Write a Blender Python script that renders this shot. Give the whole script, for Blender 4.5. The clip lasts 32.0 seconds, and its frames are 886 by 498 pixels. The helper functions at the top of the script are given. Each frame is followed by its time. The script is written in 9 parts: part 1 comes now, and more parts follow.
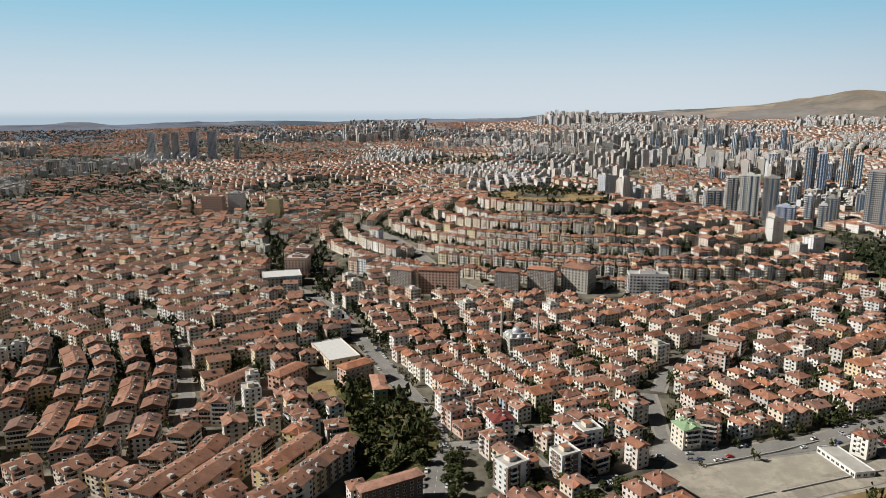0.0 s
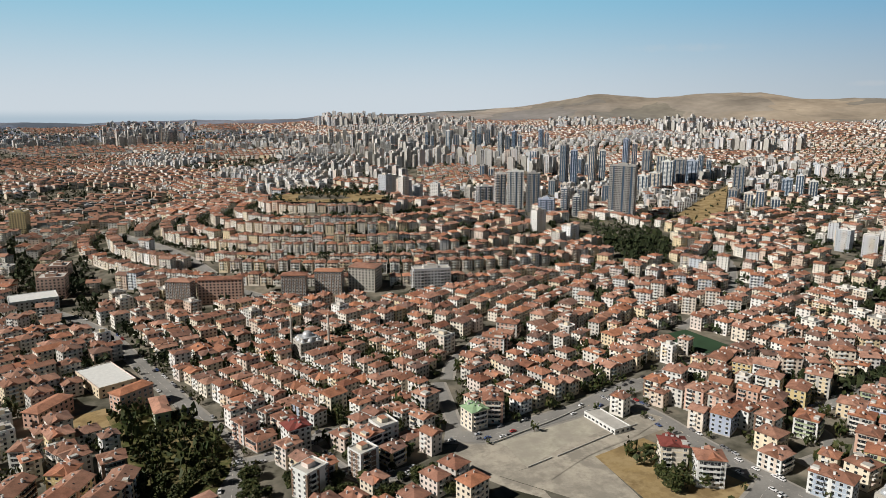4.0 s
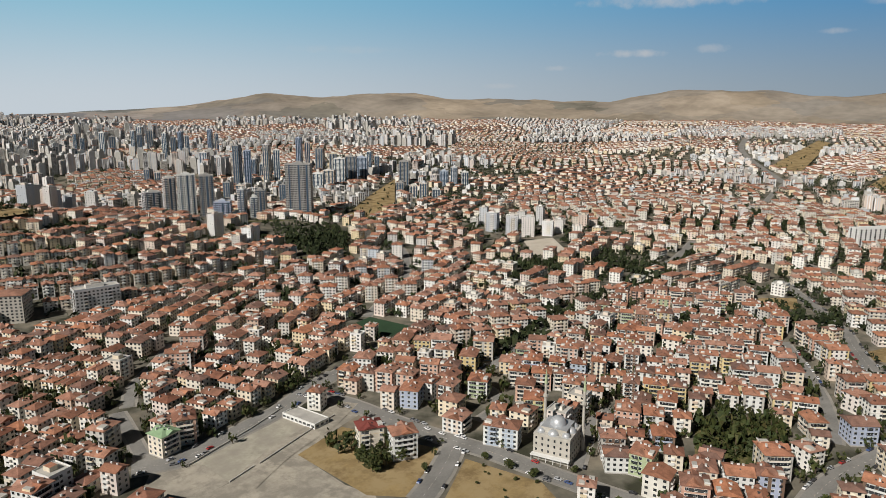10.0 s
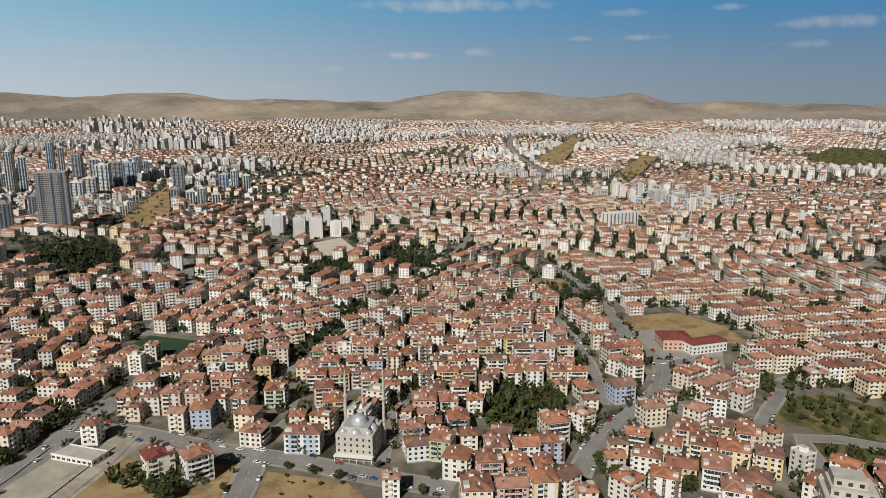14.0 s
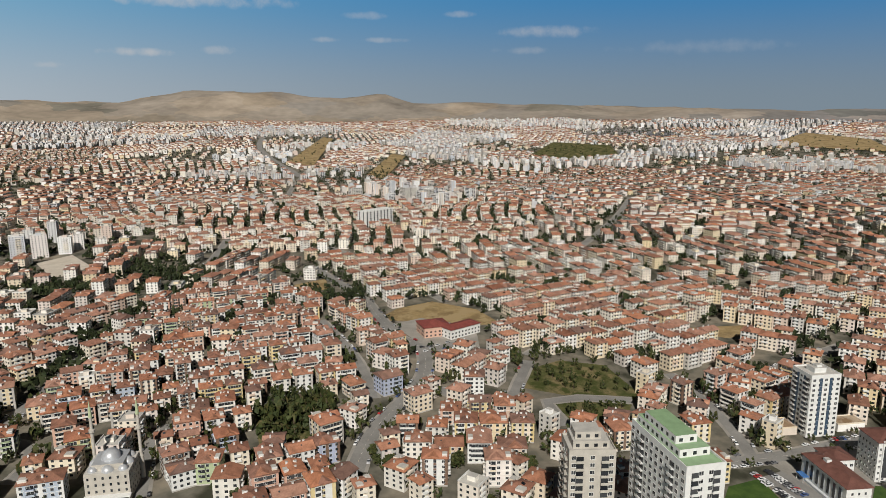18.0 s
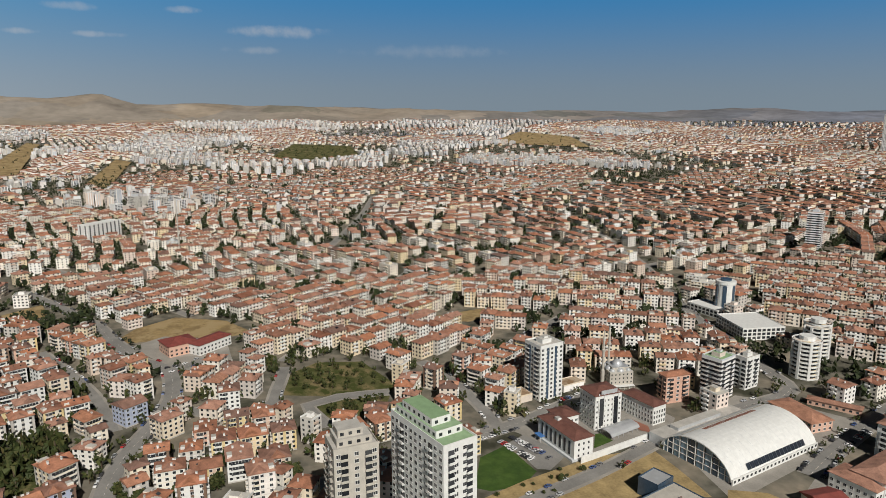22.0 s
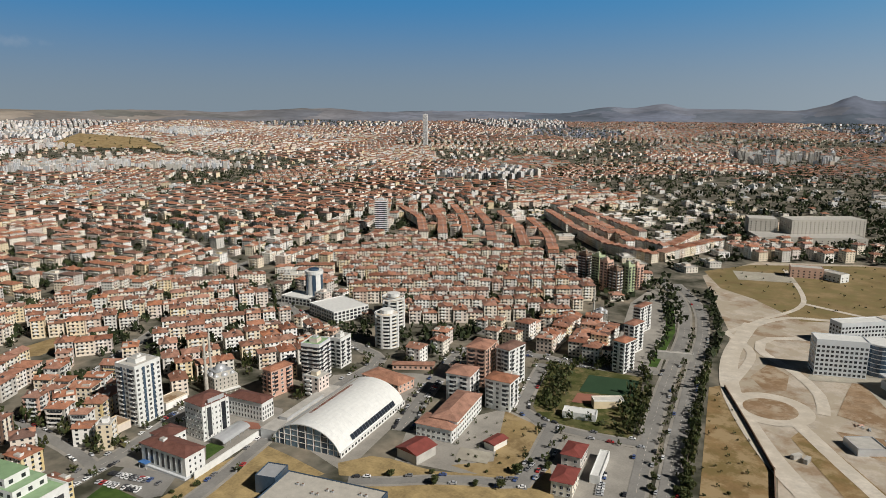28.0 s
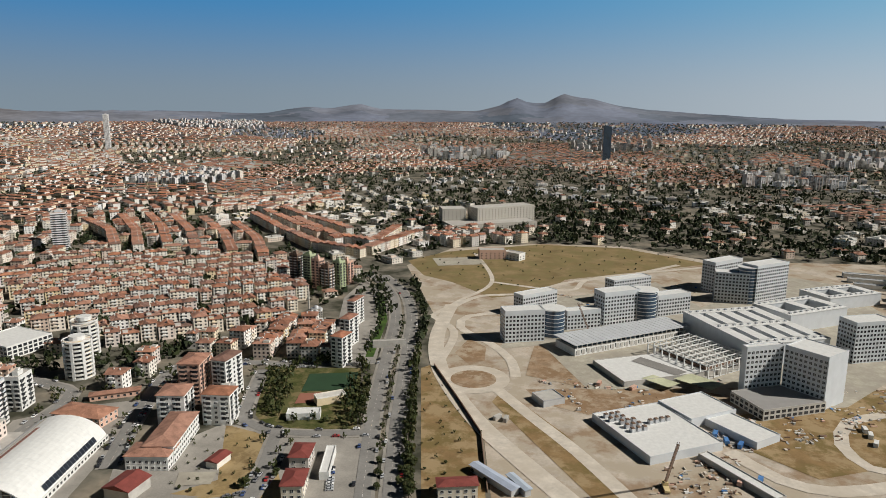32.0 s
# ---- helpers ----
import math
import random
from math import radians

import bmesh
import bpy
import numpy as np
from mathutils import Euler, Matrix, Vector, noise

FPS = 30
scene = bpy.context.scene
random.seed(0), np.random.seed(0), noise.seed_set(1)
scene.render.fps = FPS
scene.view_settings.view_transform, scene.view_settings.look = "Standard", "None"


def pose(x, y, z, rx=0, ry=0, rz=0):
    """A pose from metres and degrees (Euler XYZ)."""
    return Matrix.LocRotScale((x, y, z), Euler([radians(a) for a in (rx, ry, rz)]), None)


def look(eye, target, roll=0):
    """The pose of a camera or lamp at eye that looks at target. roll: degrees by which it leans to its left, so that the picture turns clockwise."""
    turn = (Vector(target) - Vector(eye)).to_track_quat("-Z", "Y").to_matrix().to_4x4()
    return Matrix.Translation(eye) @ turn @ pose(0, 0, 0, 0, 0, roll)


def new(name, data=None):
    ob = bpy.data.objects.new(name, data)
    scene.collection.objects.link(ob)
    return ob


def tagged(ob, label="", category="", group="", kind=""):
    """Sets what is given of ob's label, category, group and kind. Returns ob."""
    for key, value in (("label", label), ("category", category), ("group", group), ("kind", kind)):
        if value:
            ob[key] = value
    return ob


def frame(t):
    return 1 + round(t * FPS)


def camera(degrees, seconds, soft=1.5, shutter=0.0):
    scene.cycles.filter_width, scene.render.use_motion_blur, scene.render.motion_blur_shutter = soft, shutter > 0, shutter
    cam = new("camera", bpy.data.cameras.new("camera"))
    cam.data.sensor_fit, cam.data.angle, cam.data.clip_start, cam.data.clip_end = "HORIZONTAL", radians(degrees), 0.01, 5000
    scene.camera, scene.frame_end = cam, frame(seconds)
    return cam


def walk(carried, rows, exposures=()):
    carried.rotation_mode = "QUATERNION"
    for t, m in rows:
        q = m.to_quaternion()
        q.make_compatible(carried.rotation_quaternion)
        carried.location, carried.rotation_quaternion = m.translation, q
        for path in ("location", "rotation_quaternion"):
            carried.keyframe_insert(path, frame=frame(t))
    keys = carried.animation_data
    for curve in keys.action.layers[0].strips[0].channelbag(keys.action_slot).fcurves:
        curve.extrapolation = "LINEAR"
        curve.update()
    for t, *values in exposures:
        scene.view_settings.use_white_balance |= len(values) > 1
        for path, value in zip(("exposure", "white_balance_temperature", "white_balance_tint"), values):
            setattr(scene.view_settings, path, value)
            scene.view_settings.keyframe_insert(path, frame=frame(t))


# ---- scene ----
# A drone hovers high over a hilly city and turns slowly to the right.
EYE_H = 190.0


def view(yaw, pitch, roll):
    """Hovering camera: heading (clockwise from +y), tilt below level, lean."""
    a, p = radians(yaw), radians(pitch)
    eye = Vector((0, 0, EYE_H))
    return look(eye, eye + Vector((math.sin(a) * math.cos(p), math.cos(a) * math.cos(p), -math.sin(p))), roll)


cam = camera(66.11, 32.0, soft=0.6)
walk(cam, [
    (0.0, view(-0.00, 11.79, -0.05)),
    (0.5, view(2.28, 11.77, -0.07)),
    (1.0, view(4.58, 11.75, -0.01)),
    (1.5, view(6.86, 11.74, 0.01)),
    (2.0, view(9.14, 11.75, 0.01)),
    (2.5, view(11.41, 11.72, 0.07)),
    (3.0, view(13.69, 11.70, 0.12)),
    (3.5, view(15.97, 11.69, 0.17)),
    (5.5, view(25.16, 11.66, 0.08)),
    (6.0, view(27.42, 11.65, 0.10)),
    (6.5, view(29.69, 11.64, 0.10)),
    (7.0, view(31.92, 11.64, 0.07)),
    (7.5, view(34.01, 11.64, 0.16)),
    (8.0, view(36.14, 11.63, 0.16)),
    (8.5, view(38.32, 11.63, 0.20)),
    (9.0, view(40.55, 11.66, 0.14)),
    (9.5, view(42.76, 11.67, 0.16)),
    (10.0, view(45.04, 11.66, 0.17)),
    (10.5, view(47.35, 11.67, 0.14)),
    (11.0, view(49.68, 11.67, 0.04)),
    (11.5, view(52.02, 11.65, 0.03)),
    (12.0, view(54.38, 11.67, 0.01)),
    (12.5, view(56.73, 11.63, 0.07)),
    (13.0, view(58.05, 11.65, 0.02)),
    (13.5, view(60.50, 11.63, -0.02)),
    (14.0, view(62.97, 11.61, -0.02)),
    (14.5, view(65.40, 11.59, -0.05)),
    (16.5, view(75.51, 11.59, -0.10)),
    (17.0, view(78.09, 11.60, -0.05)),
    (17.5, view(80.73, 11.62, -0.06)),
    (18.0, view(83.41, 11.61, -0.19)),
    (18.5, view(86.05, 11.61, -0.14)),
    (19.0, view(88.68, 11.62, -0.13)),
    (19.5, view(91.32, 11.60, -0.11)),
    (20.0, view(94.00, 11.60, -0.14)),
    (20.5, view(96.65, 11.61, -0.10)),
    (21.0, view(99.33, 11.59, -0.11)),
    (21.5, view(102.05, 11.58, -0.11)),
    (22.0, view(104.75, 11.56, -0.18)),
    (22.5, view(107.45, 11.54, -0.19)),
    (23.0, view(110.19, 11.53, -0.14)),
    (23.5, view(112.94, 11.52, -0.02)),
    (24.0, view(115.71, 11.52, -0.05)),
    (24.5, view(118.50, 11.52, -0.03)),
    (26.5, view(129.82, 11.58, -0.09)),
    (27.0, view(132.91, 11.60, -0.06)),
    (27.5, view(135.93, 11.60, 0.06)),
    (28.0, view(138.96, 11.60, 0.12)),
    (28.5, view(142.03, 11.63, 0.13)),
    (29.0, view(145.11, 11.58, 0.16)),
    (29.5, view(148.17, 11.56, 0.18)),
    (30.0, view(151.22, 11.55, 0.18)),
    (30.5, view(154.27, 11.57, 0.27)),
    (31.0, view(157.28, 11.54, 0.32)),
    (31.5, view(160.38, 11.53, 0.25)),
    (32.0, view(163.48, 11.52, 0.29)),
], exposures=[(0.0, 0.06), (5.0, -0.04), (12.0, -0.18), (20.0, -0.22), (24.0, -0.24), (27.0, -0.15), (32.0, -0.1)])

# ---- light ----
SUN_AZ, SUN_EL = -94.0, 39.0
world = bpy.data.worlds.new("sky")
scene.world = world
world.use_nodes = True
wn, wl = world.node_tree.nodes, world.node_tree.links
sky = wn.new("ShaderNodeTexSky")
sky.sky_type = "NISHITA"
sky.sun_disc = False
sky.sun_elevation = radians(SUN_EL)
sky.sun_rotation = radians(SUN_AZ)
sky.altitude = 0
sky.air_density = 1.0
sky.dust_density = 0.3
sky.ozone_density = 3.0
wn["Background"].inputs["Strength"].default_value = 1.0



def math_node(op, a, b, c=None):
    q = wn.new("ShaderNodeMath")
    q.operation = op
    for i, v in enumerate((a, b, c)):
        if v is None:
            continue
        if isinstance(v, (int, float)):
            q.inputs[i].default_value = v
        else:
            wl.new(v, q.inputs[i])
    return q.outputs[0]


def mix_colour(f, a, b):
    q = wn.new("ShaderNodeMix")
    q.data_type = "RGBA"
    for sock, v in ((q.inputs[0], f), (q.inputs[6], a), (q.inputs[7], b)):
        if isinstance(v, tuple):
            sock.default_value = (*v, 1)
        elif isinstance(v, (int, float)):
            sock.default_value = v
        else:
            wl.new(v, sock)
    return q.outputs[2]


def remap(v, a, b, c=0.0, d=1.0):
    q = wn.new("ShaderNodeMapRange")
    q.interpolation_type = "SMOOTHSTEP"
    wl.new(v, q.inputs[0])
    for i, x in zip((1, 2, 3, 4), (a, b, c, d)):
        q.inputs[i].default_value = x
    return q.outputs[0]


# the low sky is hazy all round, paler towards the sun's side
coord = wn.new("ShaderNodeTexCoord")
sep = wn.new("ShaderNodeSeparateXYZ")
wl.new(coord.outputs["Generated"], sep.inputs[0])
_h = radians(-58)
toward = math_node("ADD", math_node("MULTIPLY", sep.outputs[0], math.sin(_h)), math_node("MULTIPLY", sep.outputs[1], math.cos(_h)))
glow = remap(toward, -1.1, 0.3)
rise = remap(sep.outputs[2], 0.0, 0.17)
low = mix_colour(glow, (.22, .285, .345), (.60, .67, .73))
high = mix_colour(glow, (.042, .225, .49), (.25, .53, .70))
haze = mix_colour(rise, low, high)
dim = wn.new("ShaderNodeVectorMath")
dim.operation = "SCALE"
dim.inputs["Scale"].default_value = 0.006
wl.new(sky.outputs[0], dim.inputs[0])
# below level, distant haze on the sunny side fades to blue
murk = math_node("MULTIPLY", remap(sep.outputs[2], -0.002, -0.016), remap(toward, 0.1, 0.75))
haze = mix_colour(math_node("MULTIPLY", murk, 0.75), haze, (.36, .47, .56))
# a few thin clouds: (heading, height, half width, half height, density), broken up by noise
CLOUDS = ((54.2, 3.2, 1.5, .28, .6), (60.3, 4.25, 3.2, .38, .9), (65.9, 4.5, 1.4, .4, .6), (64, 8.1, 9, .6, .8), (74.1, 5.45, 1.5, .25, .5), (78.5, 5.45, 2.6, .25, .5),
          (49.6, 1.8, 2, .25, .35), (91.8, 6.0, 4.5, .55, .6), (90.1, 4.6, 2.6, .35, .4), (84.8, 7.4, 1.5, .3, .5), (77.5, 7.3, 2, .35, .4), (104, 4.6, 7, .6, .25), (37, 4.6, 5, .4, .25))
puff = wn.new("ShaderNodeTexNoise")
puff.inputs["Scale"].default_value = 42
puff.inputs["Detail"].default_value = 6
puff.inputs["Roughness"].default_value = 0.6
wl.new(coord.outputs["Generated"], puff.inputs["Vector"])
heading = math_node("MULTIPLY", math_node("ARCTAN2", sep.outputs[0], sep.outputs[1]), 57.2958)
height = math_node("MULTIPLY", math_node("ARCSINE", sep.outputs[2], 0.0), 57.2958)
wobble = math_node("MULTIPLY", math_node("SUBTRACT", puff.outputs[0], 0.5), 2.6)
cloud = 0.0
for _az, _el, _w, _h, _d in CLOUDS:
    _u = math_node("POWER", math_node("MULTIPLY", math_node("SUBTRACT", heading, _az), 1 / _w), 2.0)
    _v = math_node("POWER", math_node("MULTIPLY", math_node("SUBTRACT", height, _el), 1 / _h), 2.0)
    _m = math_node("ADD", math_node("SUBTRACT", 1.0, math_node("ADD", _u, _v)), wobble)
    cloud = math_node("MAXIMUM", math_node("MULTIPLY", remap(_m, 0.0, 1.6), _d), cloud)
blend = mix_colour(remap(sep.outputs[2], 0.15, 0.21), haze, dim.outputs[0])
wl.new(mix_colour(math_node("MULTIPLY", cloud, 0.75), blend, (.60, .60, .61)), wn["Background"].inputs["Color"])
sun_data = bpy.data.lights.new("sun", "SUN")
sun_data.energy = 5.0
sun_data.angle = radians(0.5)
sun_data.color = (1.0, 0.955, 0.88)
sun = new("sun", sun_data)
_a, _e = radians(SUN_AZ), radians(SUN_EL)
sun.matrix_world = look((1000 * math.sin(_a) * math.cos(_e), 1000 * math.cos(_a) * math.cos(_e), 1000 * math.sin(_e)), (0, 0, 0))

# ---- materials ----


def material(name, stops, rough=0.8, scale=0.3, rnd=1.0, noise_amt=0.25, grain=3.0, bump=0.0, metal=0.0, spec=0.3, use_obj=True):
    """Colour ramp driven by a random number per object and per island, worn by noise at two scales."""
    m = bpy.data.materials.new(name)
    m.use_nodes = True
    n, l = m.node_tree.nodes, m.node_tree.links
    b = n["Principled BSDF"]
    b.inputs["Roughness"].default_value = rough
    b.inputs["Metallic"].default_value = metal
    b.inputs["Specular IOR Level"].default_value = spec
    geo = n.new("ShaderNodeNewGeometry")
    ramp = n.new("ShaderNodeValToRGB")
    ramp.color_ramp.interpolation = "LINEAR"
    e = ramp.color_ramp.elements
    stops = stops if len(stops) > 1 else [stops[0], stops[0]]
    while len(e) < len(stops):
        e.new(0.5)
    for i, c in enumerate(stops):
        e[i].position = i / max(1, len(stops) - 1)
        e[i].color = (*c, 1)
    if len(stops) > 1:
        info = n.new("ShaderNodeObjectInfo")
        add = n.new("ShaderNodeMath")
        add.operation = "ADD"
        l.new(geo.outputs["Random Per Island"], add.inputs[0])
        l.new(info.outputs["Random"], add.inputs[1])
        fr = n.new("ShaderNodeMath")
        fr.operation = "FRACT"
        l.new(add.outputs[0], fr.inputs[0])
        l.new(fr.outputs[0], ramp.inputs[0])
    big = n.new("ShaderNodeTexNoise")
    big.inputs["Scale"].default_value = scale
    big.inputs["Detail"].default_value = 6
    fine = n.new("ShaderNodeTexNoise")
    fine.inputs["Scale"].default_value = grain
    fine.inputs["Detail"].default_value = 4
    l.new(geo.outputs["Position"], big.inputs["Vector"])
    l.new(geo.outputs["Position"], fine.inputs["Vector"])
    mul = n.new("ShaderNodeMath")
    mul.operation = "MULTIPLY_ADD"
    l.new(fine.outputs[0], mul.inputs[0])
    mul.inputs[1].default_value = 0.5
    l.new(big.outputs[0], mul.inputs[2])
    rng = n.new("ShaderNodeMapRange")
    rng.inputs[1].default_value, rng.inputs[2].default_value = 0.4, 1.1
    rng.inputs[3].default_value, rng.inputs[4].default_value = 1 - noise_amt, 1 + noise_amt
    l.new(mul.outputs[0], rng.inputs[0])
    mix = n.new("ShaderNodeVectorMath")
    mix.operation = "SCALE"
    l.new(ramp.outputs[0], mix.inputs[0])
    l.new(rng.outputs[0], mix.inputs["Scale"])
    l.new(mix.outputs[0], b.inputs["Base Color"])
    if bump:
        bp = n.new("ShaderNodeBump")
        bp.inputs["Strength"].default_value = bump
        bp.inputs["Distance"].default_value = 0.1
        l.new(fine.outputs[0], bp.inputs["Height"])
        l.new(bp.outputs[0], b.inputs["Normal"])
    return m


M_WALL = material("painted_render", [(.74, .70, .62), (.66, .57, .44), (.80, .79, .76), (.70, .57, .36), (.72, .64, .54), (.82, .81, .79), (.56, .42, .33), (.76, .73, .66), (.50, .48, .45), (.74, .63, .57)], 0.85, 0.15, noise_amt=0.2)
M_ROOF = material("clay_tiles", [(0.333, 0.138, 0.0802), (0.394, 0.187, 0.118), (0.232, 0.115, 0.0778), (0.424, 0.182, 0.1), (0.364, 0.204, 0.147), (0.211, 0.0882, 0.0542), (0.403, 0.226, 0.166), (0.313, 0.148, 0.0967), (0.172, 0.105, 0.0849), (0.453, 0.242, 0.171)], 0.75, 0.22, noise_amt=0.5, grain=1.2, bump=0.3)
M_GLASS = material("window_glass", [(.012, .014, .018), (.03, .034, .04), (.07, .073, .077), (.02, .023, .027)], 0.2, 1.0, spec=0.6)
M_WHITE = material("white_paint", [(.70, .70, .68)], 0.6, 0.4, noise_amt=0.12)
M_CONC = material("concrete", [(.42, .40, .37), (.5, .48, .44)], 0.9, 0.2, noise_amt=0.25)
M_ASPH = material("asphalt", [(.235, .226, .212)], 0.9, 0.06, noise_amt=0.3, grain=0.8)
M_PAVE = material("paving", [(.30, .28, .25)], 0.9, 0.08, noise_amt=0.3, grain=1.0)
# leaf colours darkened to hold the self-shade that the sparse crowns lack
M_LEAF = material("shaded_foliage", [(.014, .022, .008), (.024, .034, .011), (.042, .050, .017), (.017, .027, .010), (.030, .042, .014)], 0.8, 0.12, noise_amt=0.6, grain=2.0)
M_TRUNK = material("bark", [(.10, .075, .05)], 0.9, 1.0)
M_ROOFB = material("weathered_brown_tiles", [(.22, .115, .078), (.31, .165, .112), (.25, .125, .083), (.36, .195, .135), (.18, .11, .085)], 0.85, 0.25, noise_amt=0.4, grain=2.0, bump=0.3)
M_PALE = material("tower_render", [(.66, .66, .66), (.74, .71, .67), (.50, .50, .51), (.66, .57, .47), (.52, .56, .62), (.62, .50, .43), (.80, .80, .80), (.40, .43, .48)], 0.8, 0.1, noise_amt=0.12)

# ---- ground ----


SKYLINE = ((-40, -1.25), (-32, -1.2), (-22, -1.15), (-8, -1.0), (3, -.9), (10, -.68), (18.3, -.2), (23.6, .05), (28, .67), (30.3, 1.04), (35, .95), (37.3, 1.12), (42.7, 1.33), (45.4, 1.0), (50.5, .7),
           (55, .65), (58.5, .73), (62, 1.09), (64.3, 1.53), (66.5, 1.6), (68.7, 1.41), (73, 1.04), (76.3, 1.06), (78.6, 1.21), (81, .6), (84.3, .54), (93.4, .38), (97.8, .15), (106.2, .06),
           (112, -.22), (126, -.07), (134.4, -.07), (148.8, -.23), (152.5, .36), (154, .09), (156.6, .55), (158, .14), (166.2, .05), (168, .5), (169.4, 1.2), (170.4, .75), (171.6, .6), (173.2, 1.38), (174.4, 1.08), (175.6, 1.05), (177.6, .5), (180, .18), (190, -.5), (205, -.6))
SKY_AZ, SKY_EL = [q[0] for q in SKYLINE], [q[1] for q in SKYLINE]


def skyline(a):
    """Height of the far hills in degrees above level, by heading."""
    return float(np.interp((a + 60) % 360 - 60, SKY_AZ, SKY_EL))


# a flat-topped hill ringed by terraces of houses, drawn out to the east
HILL_AZ = radians(7.6)
HILL = (1042 * math.sin(HILL_AZ), 1042 * math.cos(HILL_AZ))
HILL_TURN = radians(22)
HILL_R, HILL_Z = (0, 62, 74, 110, 150, 210, 280, 350), (59, 58, 46, 36, 29, 17, 10, 0)


def terrain(x, y):
    r = math.hypot(x, y)
    a = math.degrees(math.atan2(x, y))
    end = 190 + 4800 * math.tan(radians(skyline(a)))
    z = min(118.0, end - 18) * max(0.0, (min(r, 3900) - 1500) / 2400) ** 1.5
    dx, dy = x - HILL[0], y - HILL[1]
    if dx * dx + dy * dy < 700 ** 2:
        u, v = dx * math.cos(HILL_TURN) - dy * math.sin(HILL_TURN), dx * math.sin(HILL_TURN) + dy * math.cos(HILL_TURN)
        z += float(np.interp(math.hypot(u * .55 if u > 0 else u, v), HILL_R, HILL_Z))
    if r > 3700:
        k = min(1.0, max(0.0, (r - 3900) / 900))
        k = k * k * (3 - 2 * k)
        rough = noise.fractal(Vector((x * 0.0022, y * 0.0022, 0)), .9, 2.1, 6) * (24 if -30 < a < 140 else 9)
        z += (end - min(118.0, end - 18)) * k + (rough - 6) * min(1.0, (r - 3700) / 600)
    return z


def mesh_object(name, verts, faces, mats, midx=None, parent=None, smooth=False):
    me = bpy.data.meshes.new(name)
    me.from_pydata(verts, [], faces)
    for m in mats:
        me.materials.append(m)
    if midx is not None:
        me.polygons.foreach_set("material_index", midx)
    if smooth:
        me.polygons.foreach_set("use_smooth", [True] * len(me.polygons))
    me.update()
    ob = new(name, me)
    if parent:
        ob.parent = parent
    return ob


def build_ground():
    city_edge = 3150
    radii = [0] + list(range(100, 700, 100)) + list(range(700, 1800, 40)) + list(range(1800, 3600, 75)) + list(range(3600, 4960, 40))
    n = 480
    verts, faces = [(0, 0, 0)], []
    for r in radii[1:]:
        for k in range(n):
            a = 2 * math.pi * k / n
            x, y = r * math.sin(a), r * math.cos(a)
            verts.append((x, y, terrain(x, y)))
    for k in range(n):
        faces.append((0, 1 + (k + 1) % n, 1 + k))
    for i in range(len(radii) - 2):
        o, p = 1 + i * n, 1 + (i + 1) * n
        for k in range(n):
            q = (k + 1) % n
            faces.append((o + k, o + q, p + q, p + k))
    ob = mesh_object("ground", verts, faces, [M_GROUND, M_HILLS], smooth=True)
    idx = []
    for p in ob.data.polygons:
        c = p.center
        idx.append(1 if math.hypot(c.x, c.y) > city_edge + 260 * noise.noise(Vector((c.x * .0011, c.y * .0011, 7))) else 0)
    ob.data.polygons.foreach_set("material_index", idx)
    return ob


def ground_material():
    m = bpy.data.materials.new("city_ground")
    m.use_nodes = True
    n, l = m.node_tree.nodes, m.node_tree.links
    b = n["Principled BSDF"]
    b.inputs["Roughness"].default_value = 0.95
    b.inputs["Specular IOR Level"].default_value = 0.1
    geo = n.new("ShaderNodeNewGeometry")
    n1 = n.new("ShaderNodeTexNoise")
    n1.inputs["Scale"].default_value = 0.03
    n1.inputs["Detail"].default_value = 8
    n2 = n.new("ShaderNodeTexNoise")
    n2.inputs["Scale"].default_value = 0.12
    n2.inputs["Detail"].default_value = 6
    for q in (n1, n2):
        l.new(geo.outputs["Position"], q.inputs["Vector"])
    r1 = n.new("ShaderNodeValToRGB")
    r1.color_ramp.elements[0].position, r1.color_ramp.elements[0].color = 0.36, (.055, .055, .038, 1)
    r1.color_ramp.elements[1].position, r1.color_ramp.elements[1].color = 0.68, (.25, .215, .165, 1)
    e = r1.color_ramp.elements.new(0.5)
    e.color = (.15, .139, .112, 1)
    l.new(n1.outputs[0], r1.inputs[0])
    r2 = n.new("ShaderNodeMapRange")
    r2.inputs[3].default_value, r2.inputs[4].default_value = 0.6, 1.4
    l.new(n2.outputs[0], r2.inputs[0])
    mx = n.new("ShaderNodeVectorMath")
    mx.operation = "SCALE"
    l.new(r1.outputs[0], mx.inputs[0])
    l.new(r2.outputs[0], mx.inputs["Scale"])
    l.new(mx.outputs[0], b.inputs["Base Color"])
    return m


